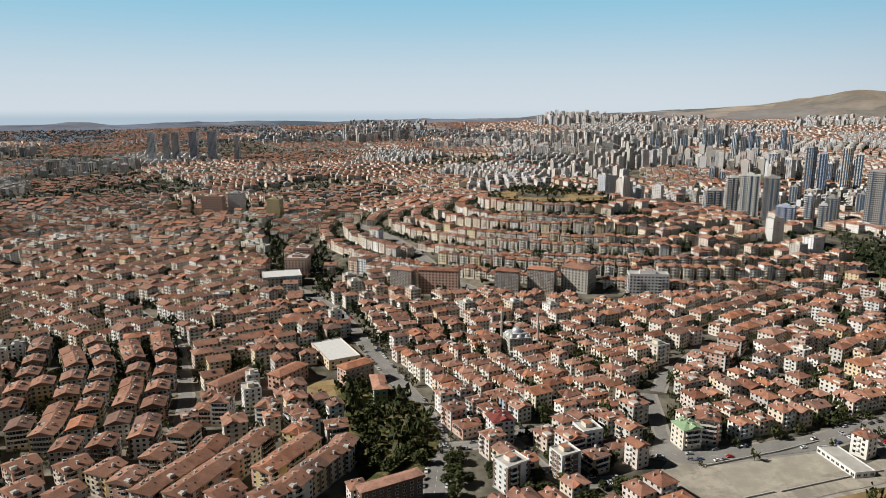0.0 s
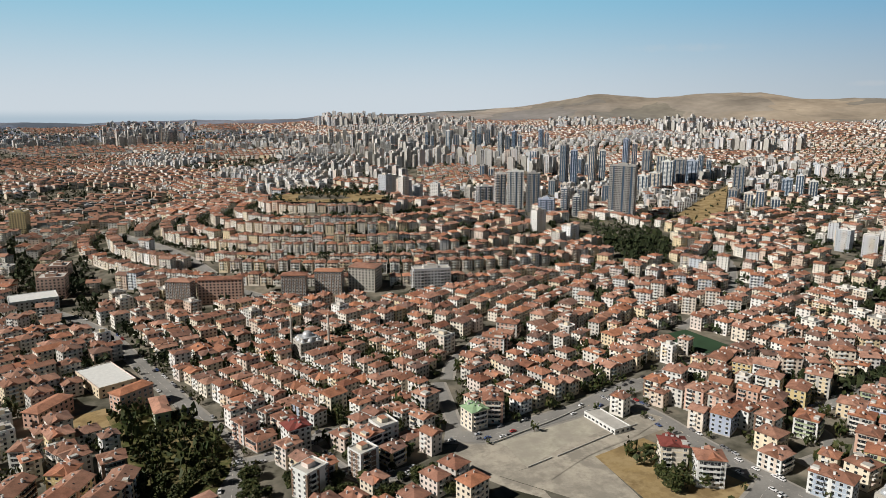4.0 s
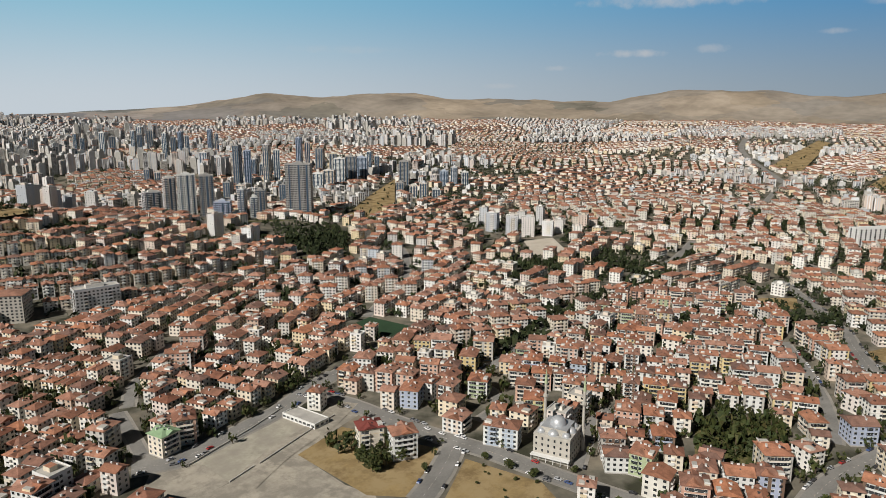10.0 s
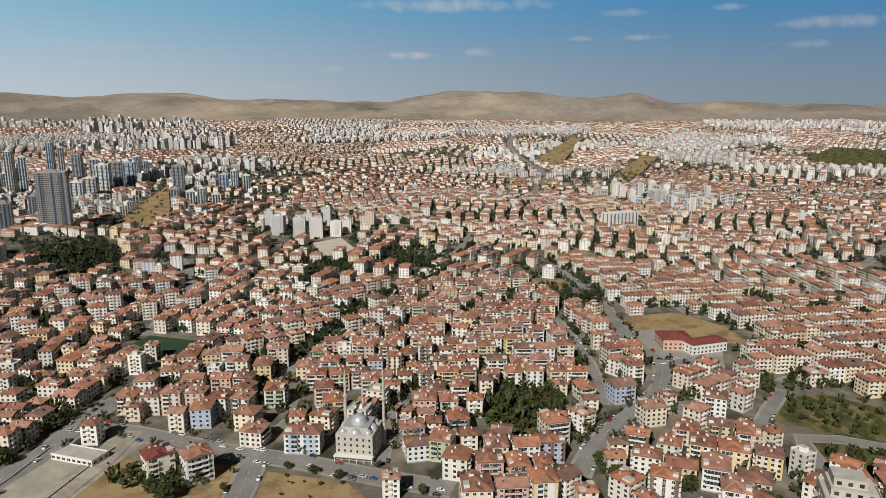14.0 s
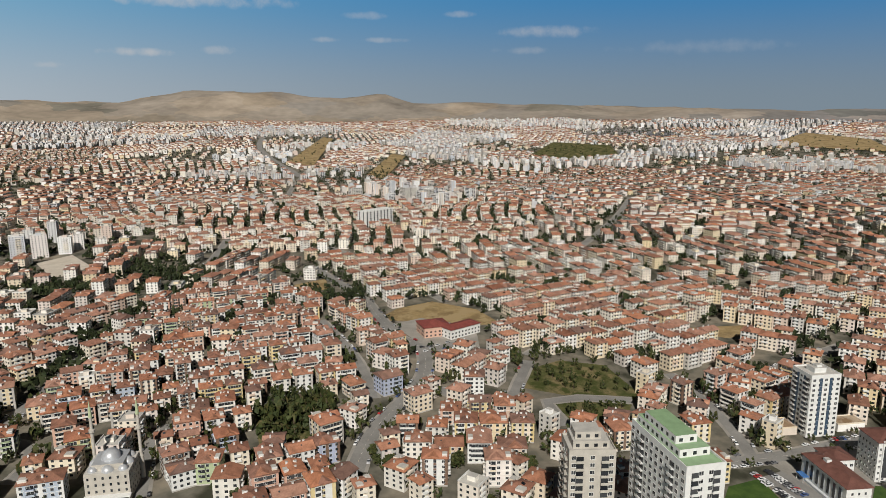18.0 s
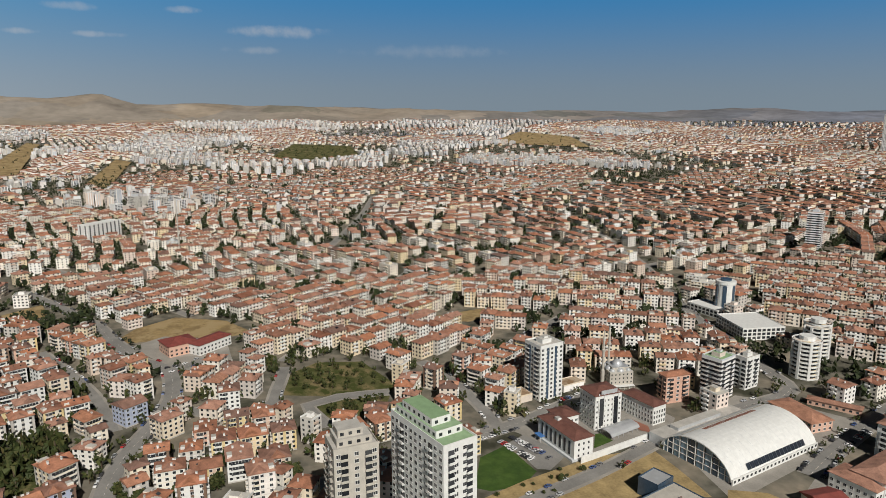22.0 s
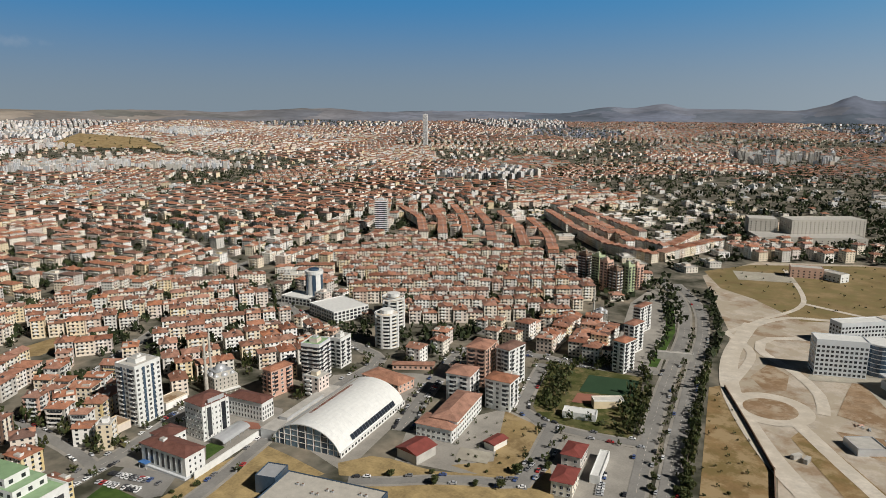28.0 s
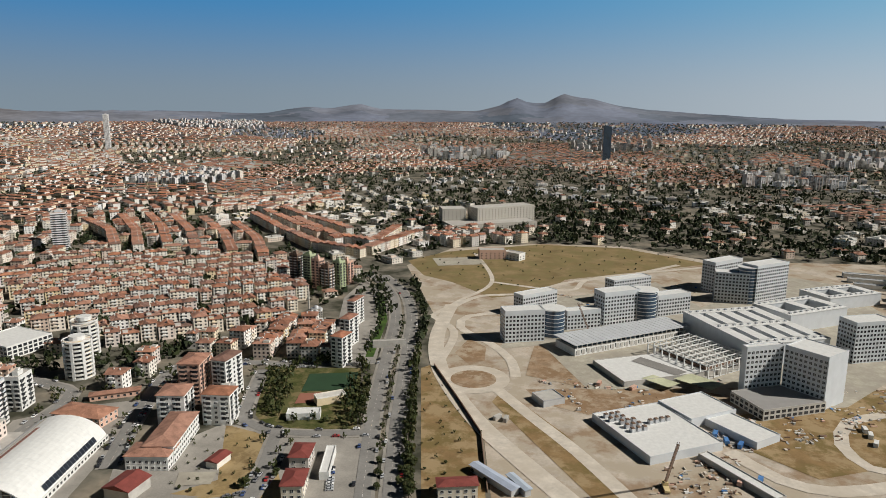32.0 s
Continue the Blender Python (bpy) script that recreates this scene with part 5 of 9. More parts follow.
def roofed_hall(x, y, ang, w, d, label):
    """A long hall: pale panelled wall, set-back dark storey behind columns, wide flat roof with seams."""
    th = thing("hospital_hall", x, y, ang, label, "hospital")
    reserve_rect(x, y, w + 6, d + 6, ang)
    g = Geo()
    g.box(-w / 2, -d / 2, -1, w / 2, d / 2, 6.2, WHITE, top=CONC, bottom=False)
    part("wall", geo_mesh(("rh_wall",), lambda: g), th)
    q = Geo()
    q.box(-w / 2 + 3, -d / 2 + 3, 6.2, w / 2 - 3, d / 2 - 3, 9.6, BLUEG)
    part("dark_storey", geo_mesh(("rh_dark",), lambda: q), th)
    r = Geo()
    r.box(-w / 2 - 1.5, -d / 2 - 1.5, 9.6, w / 2 + 1.5, d / 2 + 1.5, 10.3, HOSP)
    rf = part("roof", geo_mesh(("rh_roof",), lambda: r), th)
    sm = Geo()
    sm.box(-.12, -d / 2 - 1.4, 0, .12, d / 2 + 1.4, .18, METAL)
    col = Geo()
    col.box(-.35, -.35, 0, .35, .35, 3.4, WHITE)
    pan = Geo()
    pan.box(-1.1, -.12, 0, 1.1, 0, 4.2, CONC)
    slit = Geo()
    slit.box(-.35, -.1, 0, .35, 0, 3.2, GLASS)
    for i in range(24):
        u = (i + .5) * w / 24 - w / 2
        part("roof_seam", geo_mesh(("rh_seam",), lambda: sm), rf, pose(u, 0, 10.3))
        for sy, rot in ((-1, 0), (1, 180)):
            if not faces_eye(x, y, ang, "s" if sy < 0 else "n"):
                continue
            part("column", geo_mesh(("rh_col",), lambda: col), th, pose(u, sy * (d / 2 - .6), 6.2))
            part("wall_panel", geo_mesh(("rh_pan",), lambda: pan), th, pose(u + .9, sy * d / 2, 1.0, 0, 0, rot))
            part("window", geo_mesh(("rh_slit",), lambda: slit), th, pose(u - 1.3, sy * d / 2, 1.4 + .5 * (i % 3), 0, 0, rot))


def court_block(x, y, ang, w, d, h, nx, ny, label, beam=9.0):
    """A broad flat-roofed block with open courts cut into it."""
    th = thing("hospital_centre", x, y, ang, label, "hospital")
    reserve_rect(x, y, w + 4, d + 4, ang)
    g = Geo()
    g.box(-w / 2 + .5, -d / 2 + .5, -1, w / 2 - .5, d / 2 - .5, h * .35, CONC)
    part("court_floor", geo_mesh(("cbf", x, y), lambda: g), th)

    def wing(x0, y0, x1, y1):
        q = Geo()
        q.box(x0, y0, -1, x1, y1, h, HOSP, top=WHITE)
        q.box(x0 - .3, y0 - .3, h, x1 + .3, y1 + .3, h + .6, METAL, top=WHITE)
        me = geo_mesh(("cbw", x, y, x0, y0), lambda: q)
        part("wing", me, th)
        q2 = Geo()
        for s in range(int(max(x1 - x0, y1 - y0) / 7)):
            if x1 - x0 > y1 - y0:
                q2 = Geo()
                q2.box(x0 + 3 + s * 7, (y0 + y1) / 2 - 1, h + .6, x0 + 5 + s * 7, (y0 + y1) / 2 + 1, h + 1.6, METAL)
                part("roof_light", geo_mesh(("cbr", x, y, x0, y0, s), lambda: q2), th)
    for i in range(ny + 1):
        c = -d / 2 + beam / 2 + i * (d - beam) / ny
        wing(-w / 2, c - beam / 2, w / 2, c + beam / 2)
    for i in range(nx + 1):
        c = -w / 2 + beam / 2 + i * (w - beam) / nx
        for j in range(ny):
            a = -d / 2 + beam / 2 + j * (d - beam) / ny + beam / 2 + .02
            b = -d / 2 + beam / 2 + (j + 1) * (d - beam) / ny - beam / 2 - .02
            wing(c - beam / 2, a, c + beam / 2, b)
    return th


def roof_units(x, y, ang, u0, v0, z, cols, rows_, label, step=4.2, size=2.6):
    """Ventilation units standing in rows on a flat roof."""
    ca, sa = math.cos(radians(ang)), math.sin(radians(ang))
    g = Geo()
    g.box(-size / 2, -size / 2, 0, size / 2, size / 2, size * .9, METAL, top=CONC)
    g.box(-size * .4, -size * .4, size * .9, size * .4, size * .4, size * 1.1, BROWN)
    me = geo_mesh(("unit", size), lambda: g)
    for i in range(cols):
        for j in range(rows_):
            u, v = u0 + i * step, v0 + j * step * 1.3
            ob = new("roof_unit", me)
            ob.matrix_basis = pose(x + u * ca - v * sa, y + u * sa + v * ca, z, 0, 0, ang)
            tagged(ob, label, "ventilation unit", "ventilation units on flat roofs")


def container(x, y, ang, m, label):
    g = Geo()
    g.box(-3, -1.2, 0, 3, 1.2, 2.6, m)
    for k in range(11):
        g.box(-2.8 + k * .54, -1.26, .15, -2.6 + k * .54, 1.26, 2.5, m)
    ob = new("container", geo_mesh(("container", m), lambda: g))
    ob.matrix_basis = pose(x, y, terrain(x, y) + .2, 0, 0, ang)
    tagged(ob, label, "container", "containers on the building site")


def crane(x, y, ang, length=38.0):
    """A mobile crane with a long lattice boom."""
    th = thing("mobile_crane", x, y, ang, "yellow mobile crane with a long raised boom", "crane", z=.2)
    g = Geo()
    g.box(-4.5, -1.4, .8, 4.5, 1.4, 1.9, YELLOW)
    g.box(-3.5, -1.3, 1.9, -.5, 1.3, 3.6, YELLOW)
    part("carrier", geo_mesh(("carrier",), lambda: g), th)
    b = Geo()
    for sx, sz in ((-.5, -.5), (.5, -.5), (.5, .5), (-.5, .5)):
        b.box(0, sx - .08, sz - .08, length, sx + .08, sz + .08, BROWN)
    for k in range(int(length / 1.5)):
        b.box(k * 1.5, -.55, -.55, k * 1.5 + .12, .55, .55, BROWN)
    part("boom", geo_mesh(("boom", length), lambda: b), th, pose(-2, 0, 3.2, 0, -58, 0))
    for px in (-3.4, -1.2, 1.2, 3.4):
        w = Geo()
        w.box(px - .6, -1.5, .05, px + .6, 1.5, 1.1, BROWN)
        part("wheel", geo_mesh(("cwheel", px), lambda: w), th)
    return th


def site_clutter(poly, n, seed):
    """Loose building material: stacks, boards, pipes and rubble."""
    rr = random.Random(seed)
    x0, x1 = min(p[0] for p in poly), max(p[0] for p in poly)
    y0, y1 = min(p[1] for p in poly), max(p[1] for p in poly)
    g = Geo()
    k = 0
    while k < n:
        x, y = rr.uniform(x0, x1), rr.uniform(y0, y1)
        if not inside(x, y, poly):
            continue
        k += 1
        for _ in range(rr.randint(1, 5)):
            w, d, h = rr.uniform(.5, 4.2), rr.uniform(.4, 1.4), rr.uniform(.2, 1.1)
            a = rr.choice((.3, .35, 1.9, rr.uniform(0, 3.1)))
            cx, cy = x + rr.uniform(-4, 4), y + rr.uniform(-4, 4)
            c, s = math.cos(a), math.sin(a)
            m = rr.choice((CONC, CONC, WALL, METAL, BROWN, SOIL, SOIL, DIRT, WALL, PINKW, BROWN, CONC, rr.choice((BLUE, WHITE))))
            o = len(g.v)
            g.box(-w / 2, -d / 2, .1, w / 2, d / 2, .1 + h, m, bottom=False)
            for i in range(o, len(g.v)):
                px, py, pz = g.v[i]
                g.v[i] = (cx + px * c - py * s, cy + px * s + py * c, pz + .1)
    ob = new("building_material", geo_mesh(("clutter", seed), lambda: g))
    tagged(ob, "scattered stacks of building material and rubble", "building material", kind="stuff")

# ---- plan: streets, open ground, landmarks, neighbourhoods ----
# streets
road([(-177.7, 730.1), (-127.9, 662.5), (-97.6, 612.8), (-71.9, 549.6), (-47.3, 488.3), (-18.4, 419.3), (-5.6, 381.2), (-2.3, 351.6), (-3.6, 322), (-5.1, 298.9)], 10, cars=3)
road([(-158.7, 372.1), (-167.9, 415.2), (-189.6, 468.4), (-226.3, 542.8), (-293.3, 623.8)], 7)
road([(-2.3, 356.8), (27.9, 361.4), (47.5, 375.3), (73.6, 380.4)], 7, cars=2)
road([(39.5, 363.4), (53.2, 333.2), (65.7, 318.6), (92.7, 321.8)], 7, cars=2)
road([(139, 430.4), (133.9, 398.1), (125.7, 351.6)], 7)
road([(146.6, 433.3), (162.8, 466.2), (196.6, 504), (218, 533.8)], 7)
road([(117.7, 352.6), (137.2, 344.9), (184.1, 353.9), (215.1, 361.3), (242.9, 374.8), (277.5, 387.2)], 14, cars=9, label="wide asphalt main street with traffic")
road([(242.9, 374.8), (252.1, 338.2), (255.9, 301.2), (262.7, 259.3), (269.5, 228.6), (273.3, 197.4), (277.6, 168), (282.9, 138.5)], 13, cars=9, label="wide asphalt main street with traffic")
road([(260, 249.9), (232.8, 234.3), (207.7, 223.1)], 12, cars=2)
road([(252, 341), (223.3, 325.6), (184.8, 313.5), (151.8, 296.5)], 16, cars=2, kerb=False, mat=M_GRAVEL, label='pale dusty lane beside the lot')
road([(277.5, 387.2), (297.8, 393.7), (330.9, 407.3), (365.7, 412.6)], 8, cars=2)
road([(352.6, 312.2), (419.5, 327.9), (504.9, 348), (650, 372.8), (789.4, 388.2), (955.6, 435)], 8, cars=3)
road([(289.2, 186.1), (320.1, 200.6), (350.1, 212.7), (367.7, 211.7)], 6, cars=2)
road([(337.8, 309.9), (334.6, 285.9), (316.3, 265.4), (292.7, 261.6)], 6)
road([(795.8, 255), (661.7, 160.8), (605, 133), (541.8, 98.6), (518.9, 76.9), (462.7, 68), (412.1, 76.4), (382.6, 83.9), (351.2, 86.5), (324.8, 85.4)], 10, cars=6)
road([(515.6, 76.3), (522.1, 62.8), (533.9, 51.8)], 8, cars=2)
road([(583.8, 180.5), (500.3, 130.4), (451, 107.2), (418.7, 96)], 7, cars=2)
road([(500, -8.3), (458.1, -1.1), (427.5, 7.5), (428.1, 41.6), (440.7, 56.4)], 7, cars=2)
road([(433.7, -76.1), (434.4, -41.4), (426.2, -20.2), (391.6, -29.8)], 8)
road([(324.9, -17.8), (335.7, -42.7), (343.7, -59.6), (355.1, -109), (368, -149.7), (383.7, -183.7), (395.3, -214.2)], 10, cars=7)
road([(484.6, -109.8), (440.7, -122.4), (396.6, -129.4), (365.3, -130.2)], 7, cars=3)
road([(481.4, -173.1), (511.5, -200.8), (571, -273.5)], 7, cars=2)
road([(620.6, -412.3), (540.2, -384.9), (495.5, -373.6), (466, -367.1), (411.7, -354.7), (364.9, -344.1), (351.7, -301.6), (346.8, -280.6)], 9, cars=5)
road([(283.5, -116.3), (298.3, -159.2), (312.5, -192.1), (325.3, -221.8)], 7, cars=2)
road([(322.9, -420.4), (326.4, -395.3), (307.2, -349.3), (286.8, -305.2), (267.9, -270.2)], 9, cars=7)
road([(264.1, -420.5), (241.2, -365.1), (230.1, -342.4), (210.5, -334.9), (179.2, -339.9), (150.7, -350.2)], 7, cars=5)
road([(202.9, -334.9), (188.2, -294.7), (177.6, -264.1)], 7, cars=4)
road([(330, -400), (282.4, -430.5), (245.4, -435.9), (215, -447.9), (190.5, -461.7)], 7, cars=3)
road([(124.4, -280.4), (148, -348), (171.2, -421.4), (194, -501.2), (217.3, -576.8), (255.3, -661.4), (311.7, -733.2)], 8.5, cars=7, label="asphalt avenue carriageway with tree shadows")
road([(111, -284.5), (133.5, -352.5), (155.9, -426.2), (179.8, -505.7), (203.3, -581.8), (236.4, -655.2), (286.2, -723.6)], 8.5, cars=7, label="asphalt avenue carriageway with tree shadows")
# open ground
area([(141.5, 335.5), (187.7, 350.7), (212.8, 359.1), (218.2, 327), (177.1, 312.3), (149.1, 304.3)], M_PAVEL, name='concrete_pad', label='bare pale concrete lot with low walls', category='lot')
area([(131.3, 301.8), (149.1, 304.3), (177.1, 312.3), (218.2, 327), (250.9, 339.6), (249.2, 321.3), (223.3, 314.4), (190.8, 303.6), (190.3, 260.7), (195.2, 242.4), (190.3, 232.4)], M_GRAVEL, name='gravel_yard', label='grey gravel yard beside the lot', category='lot')
area([(131, 301.4), (147.6, 282), (148, 272), (132, 288), (120, 306), (109, 322), (130, 351), (148, 330), (148.9, 304.7)], M_GRAVEL, name='gravel_yard', label='tan gravel strip between the lot and the houses', category='lot')
reserve_disc(155, 302.2, 26)
reserve_disc(168, 287, 26)
reserve_disc(185.1, 277.5, 24)
reserve_disc(195, 257.6, 22)
reserve_disc(208.1, 242.2, 22)
reserve_disc(143.8, 298.3, 24)
reserve_disc(135.4, 322, 22)
area([(190.2, 304.4), (228.6, 314.8), (253.2, 247.8), (236.9, 238.4), (208.5, 226), (192.1, 245.2)], M_DRY, label='dry yellow grass plot with trees', name='dry_field')
area([(217.9, 215.7), (253.8, 235.3), (264.1, 190.6), (255.1, 171.9)], M_DRY, label='dry yellow grass plot beside the road', name='dry_field')
area([(385.5, 164.8), (414.5, 139.7), (417.4, 121.2), (372.2, 107.9), (352.4, 126.2), (347.3, 147.3)], M_SCRUB, label='shaded park ground under dense trees', name='park', category='park')
area([(588.1, 132.1), (628.5, 117), (656.5, 87.1), (632.9, 40.4), (588.7, 14), (583.6, 52), (590.4, 93.2)], M_DRY, label='dry yellow grass field beside the school', name='dry_field')
area([(578.5, 113.3), (600.2, 90), (579.8, 38.1), (522.8, 30.5), (507.9, 54.9), (523.1, 76.4)], M_PAVE, label='paved school yard with parked cars', name='school_yard', category='yard')
area([(447.3, -4.6), (482.9, -7.7), (503.4, -31.7), (496.6, -65.6), (446.3, -82.5), (432.8, -75.9), (437.3, -34.1)], M_SCRUB, label='green park with paths and shrubs', name='park', category='park')
area([(422, -22.5), (429.8, -40.9), (428.1, -75.1), (403, -66.8), (394.4, -37), (398.3, -28.7)], M_SCRUB, label='strip of park with small trees', name='park', category='park')
area([(317.7, -102.4), (331.8, -108.5), (341.6, -127.1), (309.5, -133), (298.3, -120.6), (297.5, -103.4), (304.5, -93.6)], M_LAWN, label='watered green lawn with a path', name='lawn', category='lawn')
area([(343.3, -128.7), (353.3, -145.7), (320.6, -154.6), (309.1, -141), (312.2, -134.2)], M_ASPH, label='parking area full of cars', name='car_park', category='car park')
area([(291.7, -95.6), (303.1, -124), (315, -165.6), (317.5, -205.9), (292.4, -207.6), (264, -208.1), (274.8, -164), (278.4, -135.1)], M_DRYROCK, label='dry rocky slope above the road', name='slope', category='slope')
area([(358.1, -136.7), (378.9, -181.5), (386, -230.4), (347.1, -241.8), (328.4, -223.8), (314.2, -168.6), (324.1, -156.2)], M_PAVE, label='paved hotel forecourt', name='forecourt', category='yard')
area([(325.3, -221.8), (367, -300.4), (345.7, -327.2), (313.9, -349.3), (280.9, -284.9), (256.8, -215.6)], M_PAVE, label='paved ground round the sports hall', name='forecourt', category='yard', keep=False)
area([(265, -271.1), (252.7, -301.2), (240.2, -335.2), (211.3, -336.2), (178.4, -268), (246.5, -242.9)], M_PAVE, label='pale paved school yard', name='school_yard', category='yard')
area([(237.6, -334.4), (207.4, -329.7), (198.5, -317.9), (184.1, -277.1), (195.9, -262.6), (219.7, -259.1), (204.6, -277.7)], M_DRY, label='dry grass plot with shrubs', name='dry_field')
area([(265.1, -426.1), (195.3, -445.5), (157.5, -348.9), (180.2, -341.9), (213.3, -339.5), (227.7, -351.5)], M_SCRUB, label='planted park round the sports courts', name='park', category='park')
area([(199.2, -328.5), (151.4, -343.2), (128.6, -281.7), (174.9, -267.5)], M_PAVE, label='paved depot yard with parked cars', name='depot_yard', category='yard')
area([(152.8, -458.7), (147.2, -469), (117, -417.9), (84.5, -367.6), (65.7, -298.4), (96.4, -289)], M_SOILDRY, label='dry brown waste strip beside the avenue', name='waste_strip', category='field')
area([(148.9, -474.7), (181.8, -587.9), (279, -782.2), (254.2, -901.8), (145.7, -971.9), (26.8, -992.6), (-82.5, -926.1), (-299.5, -968.1), (-124.5, -356.7), (63, -299.2), (84.3, -371.5), (115.1, -418.4)], M_SITE, label='graded pale earth of a building site', name='site_ground', category='ground')
area([(286.2, -806.9), (255.2, -877.1), (144.5, -963.9), (26.2, -976.3), (-84.4, -905.4), (1, -832.6), (81.1, -766.6), (97.2, -700.1), (144.9, -666.4), (201.9, -717.2), (242.3, -738.3)], M_DRYF, label='dry golden grass on the hillside', name='dry_field', z=0.14)
area([(137.3, -497.9), (135.1, -534.6), (116.6, -518.3), (110.2, -486.8), (123.3, -480.2)], M_SOIL, label='brown soil island between site roads', name='soil_patch', z=0.2)
area([(88.8, -415.1), (85.8, -437.5), (36.6, -382.4), (5.1, -338.9), (-1.2, -321.5), (15, -316.5), (59.3, -375.4)], M_SOILDRY, label='brown verge of the site road', name='soil_patch', z=0.2)
area([(70.8, -442.2), (21.9, -457.4), (-12, -478.4), (-60.2, -472.8), (26, -413.9), (56.1, -422.4)], M_SOIL, label='brown excavated soil', name='soil_patch', z=0.2)
area([(-60, -436.3), (-141.9, -498.2), (-170.5, -517.1), (-135.3, -394.1), (-97.7, -370.5), (-67.6, -392.9)], M_SOILDRY, label='rough excavated earth', name='soil_patch', z=0.2)
area([(80.1, -551.9), (25.7, -513.1), (-23.6, -482), (25.7, -456.2), (75.2, -467.7), (78, -509.8)], M_SOIL, label='rust-brown excavated soil', name='soil_patch', z=0.21)
road([(177, -629.5), (164.6, -541), (144.8, -476), (119.6, -427.1), (88.3, -380.5), (57.1, -344.5), (25.5, -310.7)], 13, mat=M_DIRT, kerb=False, keep=0, label='pale dirt site road', name='site_road')
road([(89.6, -436.4), (60, -400.8), (28, -363.4), (-4, -319.7)], 9, mat=M_DIRT, kerb=False, keep=0, label='pale dirt site road', name='site_road')
road([(81.7, -462.3), (90.6, -492.9), (113.7, -526.4), (150, -562.1), (151.3, -597.5), (122.8, -616.8)], 8, mat=M_DIRT, kerb=False, keep=0, label='pale dirt site road', name='site_road')
road([(174.4, -620.5), (157.5, -668.9), (114.4, -694.4), (73.8, -758), (19.7, -803.6), (-46.2, -886.7)], 7, mat=M_DIRT, kerb=False, keep=0, label='pale dirt track over the hillside', name='site_road')
road([(-135.5, -375.2), (-103.2, -359.7), (-77.6, -364.3), (-55.3, -389.1)], 10, mat=M_DIRT, kerb=False, keep=0, label='pale dirt site road', name='site_road')
road([(-157.1, -470.5), (-130.1, -449.6), (-119, -415.7), (-127, -391.6), (-139.7, -389.3)], 8, mat=M_DIRT, kerb=False, keep=0, label='pale dirt site road', name='site_road')
road([(214.8, -877.8), (159.7, -735.9), (173.8, -645.5), (185.4, -588.6)], 5, mat=M_DIRT, kerb=False, keep=0, label='pale dirt track over the hillside', name='site_road')
road([(158.6, -730.9), (72.2, -720.7), (48.9, -785.1), (-74.3, -880.5)], 6, mat=M_DIRT, kerb=False, keep=0, label='pale dirt track over the hillside', name='site_road')
road([(185.4, -588.6), (152.1, -548.7), (143.3, -478.8)], 7, mat=M_DIRT, kerb=False, keep=0, label='pale dirt site road', name='site_road')
area([(261.1, -831.6), (205.3, -854.9), (185.2, -817.1), (240.7, -790.5)], M_PAVEL, name='car_park', label='pale empty car park on the hillside', category='car park', z=.3)
area(disc(110, -450, 26, 40), M_DIRT, name='roundabout', label='pale dirt roundabout', category='road', z=.28, keep=False)
area(disc(110, -449.5, 16.5, 36), M_SOIL, name='soil_disc', label='brown soil island inside the roundabout', category='ground', z=.34, keep=False)
area(hill_ring(61, 28, 0, 347), M_DRY, label="dry grass hilltop with trees", name="hilltop", z=.4)
area([(2435.5, -29.8), (2888.9, -128.3), (2758.9, -343.6), (2370.1, -333.2), (2241.3, -168.1)], M_SCRUB, label='scrubby hill between houses', name='hilltop', z=2.5)
area([(2774.2, -945.4), (3160.4, -1221.6), (2852.6, -1347), (2434, -1234.3), (2587.2, -1074.1)], M_DRY, label='dry hill with apartment slabs', name='hilltop', z=3)
area([(2122, 749.9), (3014.8, 886.9), (2946.6, 822.6), (2021.1, 632.8)], M_DRY, label='dry slope beside the motorway', name='hillside', z=2.5)
area([(1852.4, 428.4), (2450.7, 467.7), (2368.1, 405.3), (1778.2, 361.7)], M_DRY, label='dry slope between apartment blocks', name='hillside', z=2)
area([(524.2, 973.1), (594.4, 960.2), (631.1, 862), (523.9, 688.7), (460.4, 699.9), (487.3, 832.5)], M_SCRUB, label='green park slope below the towers', name='park', category='park', z=0.3)
area([(672.9, 918.1), (974.7, 1199.3), (1194.4, 1374.2), (888.9, 1025.1), (747.3, 922.1)], M_DRY, label='dry valley slope with terraces', name='hillside', z=0.5)
area([(776.7, 608.8), (829.7, 595.8), (766.6, 526.1), (703.2, 531.9)], M_DIRT, label='bare pale dirt lot among houses', name='lot', category='lot')
area([(704.8, 248), (736.5, 220.6), (693, 204), (666.4, 235.7)], M_DRY, label='dry grass plot among houses', name='dry_field')
area([(591.4, -131.7), (609.3, -203.7), (592.1, -218), (570.3, -174.5)], M_DRY, label='dry grass plot among houses', name='dry_field')
road([(2932.1, 1141.8), (2595.7, 1023.8), (2270.2, 860.1), (2013.2, 713.7), (1820.9, 603.9)], 22, kerb=False, label='wide grey motorway over the hill')
road([(390, 1039.3), (462.1, 1086.2), (477.4, 1008.7), (431.6, 896.1)], 11, label='grey street curving below the towers')
road([(-187.7, 1152.2), (-124.3, 1024.1), (-47.1, 865.7), (9.9, 727.7), (67.6, 677.7), (171.6, 650.5)], 11, label='grey street along the slab blocks')
area([(267.5, -220), (259.6, -237.3), (249.4, -242.3), (232.7, -245.7), (221.3, -248.9), (206.3, -259.2), (183.1, -273.4), (182.1, -268.8), (218, -245.1), (235.2, -227.6), (257.2, -211.9)], M_DRYROCK, label='dry grass verge with shrubs', name='dry_field')
road([(191.8, -320.8), (182.1, -289.3), (179.2, -269.2), (199.2, -255.6), (217.4, -241.7), (232.9, -225.4), (249.2, -211.1)], 6, cars=3)
